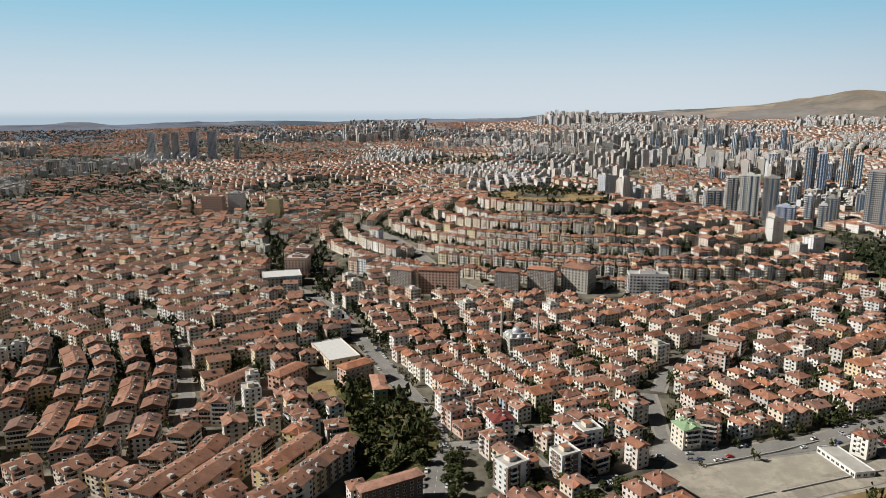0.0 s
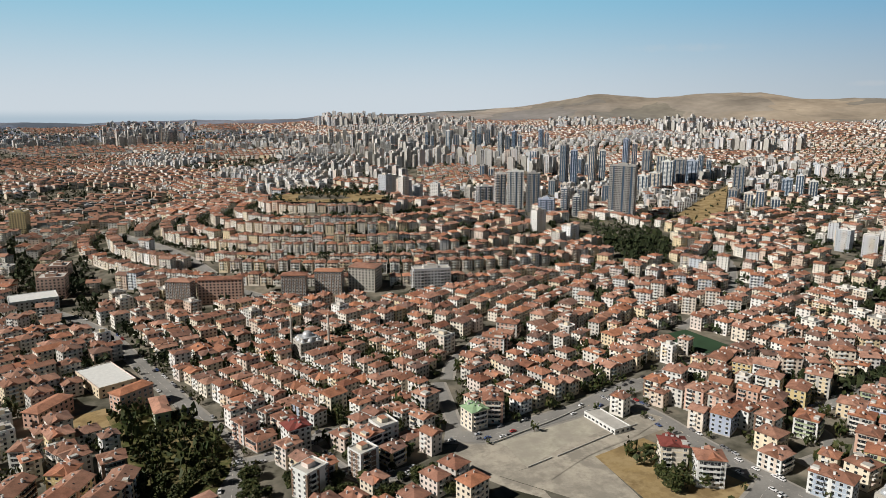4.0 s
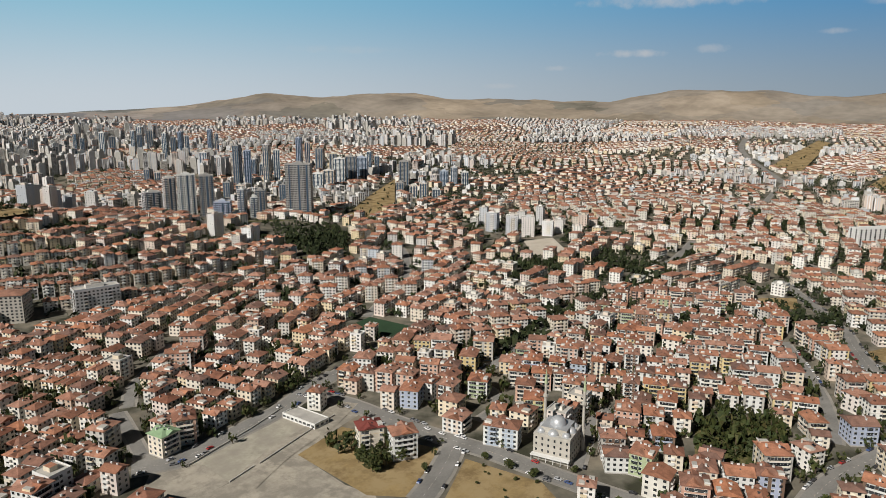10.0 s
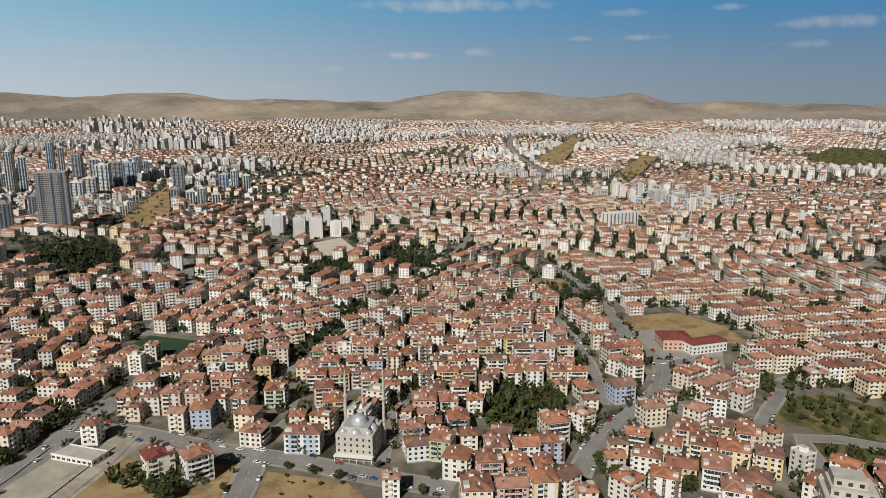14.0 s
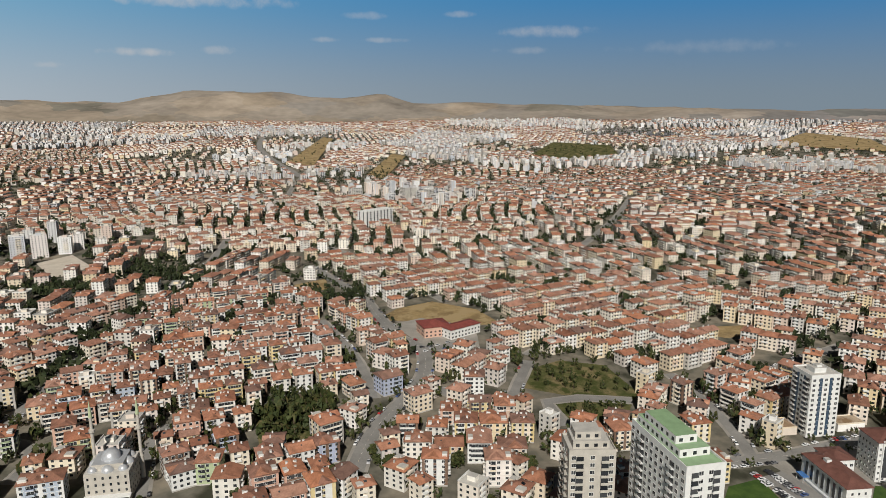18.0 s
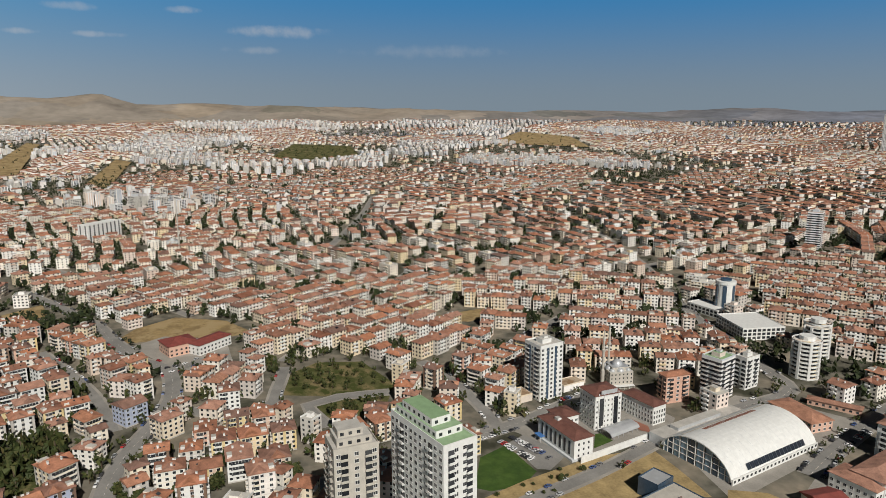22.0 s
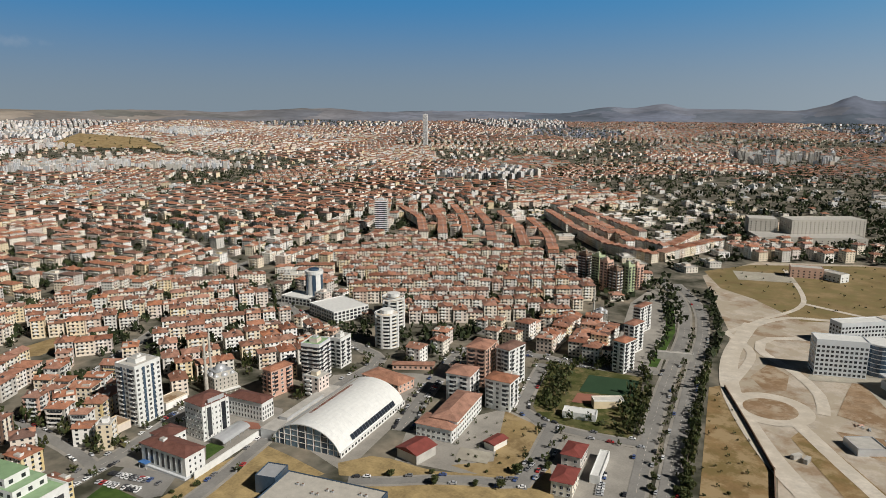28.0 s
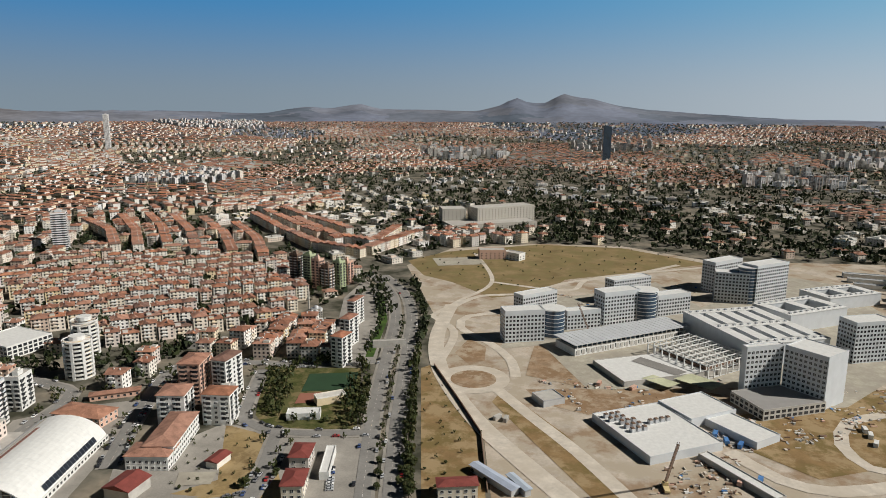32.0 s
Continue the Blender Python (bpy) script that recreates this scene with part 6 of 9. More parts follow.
area([(245.7, -208), (230.7, -223.1), (215, -238.9), (196.9, -252.6), (175.8, -265.5), (178.2, -293.6), (157.9, -265.4), (187.9, -235.3), (239.8, -202.6)], M_DRYROCK, label='dry slope below the curved street', name='slope', category='slope')
area([(223.7, -447), (190, -461), (206, -512), (236, -610), (262, -660), (300, -700), (290, -620), (266, -557)], M_PAVE, name='forecourt', label='paved ground with parked cars beside the avenue', category='yard', keep=False)
area([(196, -470), (202, -468), (226, -556), (262, -640), (255, -643), (219, -560)], M_LAWN, name='verge', label='green verge beside the avenue', category='lawn', keep=False)
# sports courts
area([(226.9, -423.5), (194.3, -436.8), (184.2, -407.8), (217.6, -392.5)], M_TURF, label='dark green artificial football pitch', name='football_pitch', category='pitch', z=0.25)
area([(199.8, -397.3), (184.5, -403.7), (179.8, -388.3), (194.6, -381.8)], M_TURF, label='green tennis court', name='tennis_court', category='court', z=0.25)
area([(216.7, -389.5), (201.3, -397.0), (196.0, -381.6), (212.3, -373.8)], M_CLAYC, label='red tennis court', name='tennis_court', category='court', z=0.25)
area([(228.3, -277.9), (209.7, -284.6), (205.4, -272.9), (222.1, -265.7)], M_PAVEL, label='pale school sports court', name='sports_court', category='court', z=0.25)
area([(335.9, 465.6), (381.5, 476.1), (389.4, 431.3), (358.9, 420.5)], M_TURF, label='dark green football pitch', name='football_pitch', category='pitch', z=0.25)
# towers and landmarks
tower(257.6, -28.9, -81.7, 18.6, 14.9, 18, 'pale beige twin-wing apartment tower with balconies', sh=3.16, wall=STONE, roofm=CONC, cap=False, step=2)
tower(247.3, -60.4, -70.7, 15.8, 39.4, 21, 'white apartment tower with a stepped green roof', sh=3.09, wall=WHITE, roofm=GREENR, cap=False, step=2)
tower(402.3, -175.7, -74.5, 19, 17, 12, 'white office-like apartment tower with dark window columns', sh=3.04, wall=WHITE, bal='wn', pitch=3.2, columns=2)
tower(371.7, -256, -86.8, 18.4, 8.6, 6, 'pinkish apartment tower with curved balconies and red roof', sh=2.93, wall=PINKW, roof='hip', roofm=ROOF)
tower(371.1, -288.5, -66.8, 16.8, 14.5, 9, 'grey glazed apartment tower with a green roof', sh=2.99, wall=PALE, roofm=GREENR, bands=True)
tower(378.7, -317.9, -73.3, 14.4, 8.9, 7, 'white apartment block with stacked balconies', sh=3.01, wall=WHITE)
hotel_tower(353.9, -193, 8, 16, 19, 22)
plain_block('hotel_wing', 355, -223.5, 16.7, 26, 11, 12.5, WHITE, HOTELR, 'white hotel wing with a brown roof', category='hotel', roof='hip', pitch=2.2, ww=1.1, wh=1.9)
hotel_hall(332, -159.4, 12.5, 34, 13, 12.5)
plain_block('hotel_annex', 351, -167, 12.5, 13, 13, 11.5, WHITE, HOTELR, 'white hotel annex with a brown hipped roof', category='hotel', roof='hip', pitch=3)
court_vault(339, -198, -71, 24, 11, 4.2)
area([(340, -183), (324, -174), (329.5, -189), (333, -188), (340, -186)], M_LAWN, name='court_lawn', label='green artificial lawn in the hotel court', category='lawn', z=.35, keep=False)
area([(337, -211.5), (346, -210.5), (351, -214.5), (341, -219), (333, -216)], M_CLAYC, name='court_paving', label='red paved hotel court', category='yard', z=.35, keep=False)
plain_block('shop_hall', 409, -198, -75, 18, 11, 4.4, WALL, SOIL, "low tan-roofed shop hall at the tower's foot", category='shop', win=False)
plain_block('shop_hall', 399.5, -155.5, -76, 17, 13, 4.4, WALL, SOIL, "low flat-roofed shop hall at the tower's foot", category='shop', win=False)
drum_office(534.0, -416.4, 8.5, 31)
plain_block('town_hall', 478.6, -400.7, -97.3, 38, 42.1, 10.3, WHITE, WHITE, 'white modern office building with square window grid', category='office', pitch=4.2, ww=3.0, wh=2.2)
plain_block('town_hall_wing', 538.9, -405.1, -77, 22.7, 36.4, 7, WHITE, WHITE, 'low white office wing with flat terraces', category='office', pitch=4.2, ww=3.0, wh=2.2)
round_tower(383.6, -371.2, 20, 10.0, 9, 'white round apartment tower with ring balconies')
round_tower(414.9, -410.2, 20, 10.0, 8, 'white round apartment tower with ring balconies')
sports_hall(303.8, -254, 17, 47, 76.8, 15.5)
low_wall([(141.5, 335.5), (187.7, 350.7), (216.9, 362.9)])
low_wall([(149.1, 304.3), (166.3, 309.8)])
low_wall([(169.8, 310.1), (217.4, 325.7), (234.3, 330.3)])
low_wall([(311, -159.5), (313, -167), (329.5, -220), (333, -232)], 'white retaining wall along the hotel road', 4.0, WHITE)
tower(751.8, -719.6, -50, 24, 18, 17, 'grey residential tower with dark and white bands', sh=3.10, wall=PALE, bands=True)
plain_block('school_wing', 332.6, -348.7, -141.6, 30.7, 6.5, 3.9, PINKW, ROOF, 'long salmon school wing with an orange tiled roof', category='school', roof='hip')
plain_block('school_house', 324.3, -314.1, -86.7, 16.4, 33.8, 6.5, PINKW, ROOF, 'salmon school building with an orange tiled roof', category='school', roof='hip')
plain_block('school_main', 248.2, -281.9, -164.2, 23.1, 15, 8.4, WHITE, ROOF, 'white school building with an orange hipped roof', category='school', roof='hip', pitch=3)
plain_block('school_wing', 250.8, -302.2, -71.7, 42.5, 16.2, 11, WHITE, ROOF, 'white school wing with an orange hipped roof', category='school', roof='hip', pitch=3)
plain_block('sports_shed', 240.7, -254.3, -89.6, 15.8, 14.7, 6, CONC, MAROON, 'school sports shed with a red metal roof', category='shed', roof='gable', win=False)
plain_block('small_shed', 214.2, -292.6, -93, 11.9, 7.2, 4, WALL, MAROON, 'small shed with a maroon roof', category='shed', roof='gable', win=False)
tower(279.5, -363, -74.2, 21, 14.4, 9, 'brown and white apartment block with red hipped roof', sh=2.98, wall=PINKW, roof='hip', roofm=ROOF, name='apartment_block', category='apartment block')
tower(262.1, -374.2, -89.4, 20.1, 10.5, 9, 'brown and white apartment block with red hipped roof', sh=2.98, wall=WHITE, roof='hip', roofm=ROOF, name='apartment_block', category='apartment block')
tower(270.7, -331.4, -72, 17.4, 16.8, 6, 'white apartment block with loggias and a red hipped roof', sh=3.13, wall=WHITE, roof='hip', roofm=ROOF, name='apartment_block', category='apartment block')
tower(243.9, -338.7, -77.8, 13.8, 17.4, 6, 'white apartment block with loggias and a red hipped roof', sh=3.13, wall=WHITE, roof='hip', roofm=ROOF, name='apartment_block', category='apartment block')
tower(213, -448.8, -95.6, 14.3, 9.7, 8, 'slim white apartment block with a red roof', sh=2.85, wall=WHITE, roof='hip', roofm=ROOF, name='apartment_block', category='apartment block')
tower(226.1, -492.3, -92.4, 16.5, 8.5, 8, 'slim white apartment block with a red roof', sh=2.85, wall=WHITE, roof='hip', roofm=ROOF, name='apartment_block', category='apartment block')
tower(242.9, -544, -92.8, 20.4, 6.2, 8, 'slim white apartment block with a red roof', sh=2.85, wall=WHITE, roof='hip', roofm=ROOF, name='apartment_block', category='apartment block')
tower(371, -670.3, -98.8, 10.3, 11.2, 10, 'tall olive and brown apartment tower beside the avenue', sh=3.05, wall=(BROWN, GREENW, PINKW)[0], group='towers beside the avenue')
tower(351.1, -663.7, -99.5, 10.2, 10.5, 11, 'tall olive and brown apartment tower beside the avenue', sh=2.90, wall=(BROWN, GREENW, PINKW)[1], group='towers beside the avenue')
tower(334.3, -651.1, -99.7, 10.2, 9.8, 10, 'tall olive and brown apartment tower beside the avenue', sh=3.06, wall=(BROWN, GREENW, PINKW)[2], group='towers beside the avenue')
tower(320.6, -646.1, -103.8, 9.4, 10, 8, 'tall olive and brown apartment tower beside the avenue', sh=3.15, wall=(BROWN, GREENW, PINKW)[0], group='towers beside the avenue')
tower(313, -658.5, -105.1, 9.4, 10.1, 9, 'tall olive and brown apartment tower beside the avenue', sh=3.12, wall=(BROWN, GREENW, PINKW)[1], group='towers beside the avenue')
tower(312.2, -677.3, -106.4, 9.5, 10.2, 8, 'tall olive and brown apartment tower beside the avenue', sh=3.02, wall=(BROWN, GREENW, PINKW)[2], group='towers beside the avenue')
plain_block('white_canopy', 197.1, -358.2, -158.5, 20.8, 9, 3.7, WHITE, WHITE, 'white flat sports canopy', category='canopy', win=False)
plain_block('white_canopy', 191.5, -384.0, -137.8, 19.7, 8, 5, WALL, WALL, 'cream flat-roofed sports clubhouse', category='clubhouse', win=False)
plain_block('depot', 160.6, -279.7, -72.1, 16.2, 10.8, 8, WALL, MAROON, 'low depot with a brown tiled roof', category='depot', roof='hip')
plain_block('depot', 170.5, -305.9, -74.9, 15.7, 10.4, 8, WALL, MAROON, 'low depot with a brown tiled roof', category='depot', roof='hip')
plain_block('white_canopy', 155.9, -307.7, -72.1, 29.3, 5.3, 4, WHITE, WHITE, 'long white carport roof', category='carport', win=False)
plain_block('footbridge', 192.6, -495.9, -153.9, 26.8, 4, 5.3, CONC, CONC, 'concrete footbridge over the avenue', category='bridge', win=False, reserve=False)
plain_block('site_barrack', 65.9, -317.7, -125.2, 5.1, 31.4, 4, METAL, BLUEW, 'long site barrack with a pale blue metal roof', category='barrack', roof='gable', win=False)
plain_block('site_barrack', 52.4, -315.7, -135.8, 3.4, 16.5, 4, METAL, BLUEW, 'small site barrack with a pale blue metal roof', category='barrack', roof='gable', win=False)
plain_block('site_office', 53.1, -427.5, -140.5, 16.4, 15.2, 4, METAL, CONC, 'row of grey site office cabins', category='cabin', win=False)
plain_block('guard_house', 80.9, -299.7, -158.6, 19.8, 8, 8, WALL, MAROON, 'pink guard house with a maroon roof', category='hut', roof='hip')
# hospital
area([(104.7, -517.8), (73, -536.3), (29.4, -455), (-23.3, -471.4), (-70.4, -500.8), (-74.4, -444.9), (-136.5, -475.7), (-173.8, -528.6), (-227.7, -717.1), (-212.7, -835.7), (-170.5, -857.8), (-60.3, -693.9), (-18.2, -787.2), (39.8, -718.2), (114.2, -659.8)], M_PAVEL, label='pale paved ground round the hospital', name='hospital_yard', category='yard', z=0.22)
plain_block('hospital_block', 92.2, -547.3, -153.1, 34.4, 16, 26.9, HOSP, WHITE, 'grey hospital ward block with a square window grid', category='hospital', pitch=3.0, sh=3.4, ww=1.9, wh=1.8, reach=520)
plain_block('hospital_block', 94.5, -633.7, -130.6, 42.6, 14, 19.2, HOSP, WHITE, 'grey hospital ward block with a square window grid', category='hospital', pitch=3.0, sh=3.4, ww=1.9, wh=1.8, reach=520)
plain_block('hospital_block', 47.7, -596.3, -147.9, 32.6, 12, 16.6, HOSP, WHITE, 'grey hospital ward block with a square window grid', category='hospital', pitch=3.0, sh=3.4, ww=1.9, wh=1.8, reach=520)
plain_block('hospital_block', 18.2, -622.7, -141.8, 38.2, 17, 30.3, HOSP, WHITE, 'grey hospital ward block with a square window grid', category='hospital', pitch=3.0, sh=3.4, ww=1.9, wh=1.8, reach=520)
plain_block('hospital_block', 10.3, -699.8, -137.4, 47.9, 14, 24.2, HOSP, WHITE, 'grey hospital ward block with a square window grid', category='hospital', pitch=3.0, sh=3.4, ww=1.9, wh=1.8, reach=520)
plain_block('hospital_block', -29.3, -664.6, -141.9, 38, 14, 20.2, HOSP, WHITE, 'grey hospital ward block with a square window grid', category='hospital', pitch=3.0, sh=3.4, ww=1.9, wh=1.8, reach=520)
plain_block('hospital_block', -90, -728.2, 178.5, 31.8, 18, 31, HOSP, WHITE, 'grey hospital ward block with a square window grid', category='hospital', pitch=3.0, sh=3.4, ww=1.9, wh=1.8, reach=520)
plain_block('hospital_block', -86.1, -777.3, -131.6, 46.4, 16, 33, HOSP, WHITE, 'grey hospital ward block with a square window grid', category='hospital', pitch=3.0, sh=3.4, ww=1.9, wh=1.8, reach=520)
plain_block('hospital_block', -123.5, -743.8, -136.1, 47.2, 18, 39.2, HOSP, WHITE, 'grey hospital ward block with a square window grid', category='hospital', pitch=3.0, sh=3.4, ww=1.9, wh=1.8, reach=520)
plain_block('hospital_block', -172.2, -581.2, -151.9, 34.3, 18, 32.5, HOSP, WHITE, 'grey hospital ward block with a square window grid', category='hospital', pitch=3.0, sh=3.4, ww=1.9, wh=1.8, reach=520)
glass_drum(68.7, -566.7, 9.8, 23.9)
glass_drum(-5.8, -636.7, 11.6, 28.6)
glass_drum(-105.3, -729, 9.5, 36.9)
plain_block('hospital_block', -83, -479.6, -149.2, 28.8, 5.4, 36, HOSP, WHITE, 'tall grey hospital wing with a square window grid', category='hospital', pitch=3.0, sh=3.4, ww=1.9, wh=1.8, reach=520, sides='sn')
plain_block('hospital_block', -116.5, -483.9, 140.3, 29.1, 25.1, 36, HOSP, WHITE, 'tall grey hospital wing with a square window grid', category='hospital', pitch=3.0, sh=3.4, ww=1.9, wh=1.8, reach=520, sides='sn')
plain_block('hospital_podium', -91.8, -462.9, -147.6, 47.9, 31, 7, CONC, GREYT, 'unfinished concrete hospital podium', category='hospital', pitch=4, ww=3, wh=2)
roofed_hall(10.4, -566.5, -137.9, 116.4, 26.6, 'long hospital hall with a pale roof over an open dark storey')
plain_block('hospital_terrace', -18.9, -509.1, -146.5, 87.5, 44.6, 3.5, CONC, WHITE, 'broad pale terrace of the hospital', category='hospital', win=False)
steel_frame(-47.4, -536, -133.1, 47.7, 57.4, 9.5, 7, 8, 'half-built hospital court with a white steel frame')
court_block(-92.1, -589, -149.9, 70.6, 89.9, 18, 4, 2, 'large white-roofed hospital centre with open courts')
court_block(-142.8, -670.5, -140.9, 70.3, 42.3, 16, 2, 1, 'white-roofed hospital wing with an open court')
court_block(-196.2, -754.5, -144.3, 67.1, 37.2, 12, 2, 1, 'low white-roofed hospital wing with courts')
plain_block('plant_hall', -14.6, -397.9, -143.2, 49.8, 58, 4.5, HOSP, WHITE, 'white flat-roofed plant hall of the hospital', category='hall', win=False)
plain_block('plant_hall', -40.4, -436.7, -139.7, 36.6, 29.8, 5.5, HOSP, WHITE, 'white flat-roofed plant hall of the hospital', category='hall', win=False)
plain_block('plant_wing', -64.9, -415.7, -133.6, 21.2, 36, 4, HOSP, WHITE, 'white flat-roofed plant wing', category='hall', win=False)
plain_block('covered_walk', -57.2, -358.4, -137.4, 6.9, 50.4, 3, CONC, WHITE, 'long white covered walkway', category='walkway', win=False)
roof_units(-14.6, -397.9, -143.2, -15.9, 0, 4.75, 3, 3, 'grey ventilation unit on the flat roof')
roof_units(-14.6, -397.9, -143.2, -19.9, 16.2, 4.75, 3, 2, 'grey ventilation unit on the flat roof')
roof_units(-14.6, -397.9, -143.2, 1, 5.8, 4.75, 4, 1, 'grey ventilation unit on the flat roof')
container(-49.3, -407.4, 75, BLUE, 'blue site container on bare ground')
container(-54.8, -399.5, 95, BLUE, 'blue site container on bare ground')
container(-62.1, -396.8, 70, BLUE, 'blue site container on bare ground')
container(-62.4, -352.8, 90, BLUE, 'blue stacked sheet container on bare ground')
container(-67.4, -349.8, 70, BLUE, 'blue stacked sheet container on bare ground')
container(-67.2, -358.2, 75, BLUE, 'blue stacked sheet container on bare ground')
container(-57.1, -353.4, 70, PINKW, 'rusty red site container on bare ground')
container(79.9, -391.3, 60, CONC, 'grey site tank container on bare ground')
container(74.3, -390.5, 85, CONC, 'grey site tank container on bare ground')
container(22.5, -465.5, 80, PINKW, 'rusty red site container on bare ground')
container(-138, -432.5, 80, WHITE, 'white site container on bare ground')
container(-137.9, -421.5, 70, WHITE, 'white site container on bare ground')
container(-136.9, -439.8, 90, WHITE, 'white site container on bare ground')
container(114.1, -675.6, 95, BLUE, 'blue site container on bare ground')
container(106.5, -683.1, 80, BLUE, 'blue site container on bare ground')
container(-0.7, -464.4, 60, PINKW, 'rusty red site container on bare ground')
area([(-5, -522), (-38, -500), (-30, -490), (2, -511)], M_ASPH, name='bitumen_sheet', label='black bitumen sheet on the pale terrace', category='roofing', z=3.85, keep=False)
area([(-40, -498), (-62, -484), (-52, -470), (-28, -484)], M_ROOFING, name='roof_felt', label='yellow-green roofing felt on the pale terrace', category='roofing', z=3.85, keep=False)
area([(-14, -487), (-32, -476), (-24, -466), (-6, -478)], M_ROOFING, name='roof_felt', label='yellow-green roofing felt on the pale terrace', category='roofing', z=3.85, keep=False)
crane(-19.8, -336.3, 100)
crane(37.8, -565.1, 60)
site_clutter([(74.3, -462.4), (22.6, -467.6), (-61.1, -483.2), (26, -413.9), (56.1, -422.4)], 34, 1)
site_clutter([(-14.9, -345), (-49.1, -387.2), (-67.9, -373.4), (-52.8, -338.9), (-12, -326.4)], 46, 2)
site_clutter([(-43.5, -439.7), (-58.3, -419.4), (-67.6, -392.9), (-46.6, -393.4)], 26, 3)
site_clutter([(-63.5, -437.3), (-144.6, -509.1), (-170.5, -517.1), (-150.7, -447.9), (-89.3, -399.6)], 60, 4)
site_clutter([(123.2, -646.5), (43.2, -767.6), (-67.5, -803), (-58.3, -663.9), (64.8, -625.5)], 40, 5)
site_clutter([(29.9, -511.8), (-23.8, -492.9), (-71.1, -507.7), (-30.9, -473.8)], 26, 6)
plain_block('clinic', 186.8, -855.3, 20, 34, 16, 12, PINKW, CONC, 'pink and white clinic on the dry hillside', category='building', pitch=5)
plain_block('clinic_wing', 158.4, -859.8, -25, 26, 14, 9, WHITE, CONC, 'white clinic wing on the dry hillside', category='building', pitch=5)
low_wall([(144.6, -465.6), (114.4, -416.9), (84.7, -367.4), (67.0, -307.3)], 'dark fence along the waste strip', 2.2, BROWN)
plain_block('white_shed', -251.2, -879.9, 176.2, 43.4, 9, 4.6, WHITE, METAL, 'long low shed with a pale metal roof', category='shed', win=False)
plain_block('white_shed', -246.9, -854.1, 173.3, 37.4, 9, 4.4, WHITE, METAL, 'long low shed with a pale metal roof', category='shed', win=False)
plain_block('white_shed', -243.4, -829.1, 169.4, 30.7, 9, 4.3, WHITE, METAL, 'long low shed with a pale metal roof', category='shed', win=False)
# big landmarks further off
plain_block('ministry', 309.7, -1100.4, -154.3, 40.4, 36, 28.4, STONE, CONC, 'cream stone ministry office block', category='office', pitch=6)
plain_block('ministry', 234, -1139, -137.2, 112.1, 36, 30.3, STONE, CONC, 'long cream ministry block with window rows', category='office', pitch=6)
plain_block('ministry_hall', 246, -1098.7, -144.8, 150, 55, 9.1, STONE, CONC, 'low cream entrance hall of the ministry', category='office', pitch=8)
tower(133.1, -2380.8, -165.9, 26.4, 26, 37, 'dark blue glass office tower', sh=3.00, wall=BLUEG, ribs=False, name='office_tower', category='office tower')
tower(1835, -2001.3, -148, 16.5, 22, 42, 'slender grey tower on the horizon', sh=2.98, wall=PALE, ribs=False)
plain_block('shopping_centre', 1101.7, 240.5, -35.1, 60.9, 19.7, 26.4, WHITE, WHITE, 'white striped shopping building', category='shop', pitch=7, ww=2.5, wh=2.6)
plain_block('school', 558.4, 73.2, -63.2, 23.4, 22, 9, PINKW, MAROON, 'pink school wing with a maroon roof', category='school', roof='hip')
plain_block('school', 558.4, 49.5, -44.6, 32.7, 14, 8.5, WHITE, MAROON, 'cream school wing with a maroon roof', category='school', roof='hip')
plain_block('gym_hall', -83.4, 498.2, 27.8, 24.7, 44.6, 7, WALL, WHITE, 'round-cornered gym hall with a white roof', category='hall', pitch=5)
plain_block('school', -61.3, 450.7, 41.7, 23.8, 10.9, 14, PINKW, ROOF, 'pink school with an orange tiled roof', category='school', roof='hip')
plain_block('school', -42.9, 425.6, 11.7, 8.8, 25.4, 11, GREENW, ROOF, 'orange-roofed school with a green end wall', category='school', roof='hip')
plain_block('school', -108.8, 450.5, 58.5, 28, 11.5, 10, PINKW, ROOF, 'wide orange-roofed school building', category='school', roof='hip')
plain_block('school', -143.5, 436.8, 58.3, 34.6, 10.1, 10, PINKW, ROOF, 'long pink school wing with an orange roof', category='school', roof='hip')
plain_block('long_house', -25.6, 298.3, 29.6, 32.2, 6.5, 14, BROWN, ROOF, 'long dark apartment block with a red tiled roof', category='apartment block', roof='hip')
plain_block('round_market', -177.2, 726.2, 16.5, 41.1, 30, 10.6, WHITE, WHITE, 'low oval market hall with a white roof', category='hall', pitch=4)
area([(-98.6, 447.5), (-78.1, 455.5), (-68.9, 428.4), (-87.7, 421.2)], M_DRY, label='bare brown school playing field', name='playing_field')
slab_block(-41.7, 692, -22, 25, 13, 8, BROWN, True, 'brown slab block dotted with white window frames')
slab_block(-4, 690, -10, 42, 13, 8, PINKW, False, 'tan slab block with rows of windows')
slab_block(67.1, 686, -15, 25, 14, 8, BROWN, True, 'dark slab block with a white window grid')
slab_block(102.6, 686, -20, 28, 14, 8, BROWN, True, 'dark slab block with a white window grid')
slab_block(141, 688, -32, 29, 24, 8, STONE, False, 'olive grey slab block with rows of windows')
tower(206.6, 666.6, -5.1, 38.9, 16, 7, 'pale slab block with balcony columns', sh=3.15, wall=PALE, name='slab_block', category='slab block')
tower(-408.9, 1207.1, -1.6, 37.5, 22, 11, 'apartment slab standing above the valley', sh=3.08, wall=PINKW, ribs=False)
tower(-373, 1224.8, -1.3, 25.6, 22, 13, 'apartment slab standing above the valley', sh=2.89, wall=PALE, ribs=False)
tower(-286.8, 1155.8, -4.8, 21.7, 22, 12, 'apartment slab standing above the valley', sh=2.96, wall=YELLOW, ribs=False)
tower(-166.4, 761.1, 0.8, 25.6, 22, 7, 'apartment slab standing above the valley', sh=3.01, wall=PINKW, ribs=False)
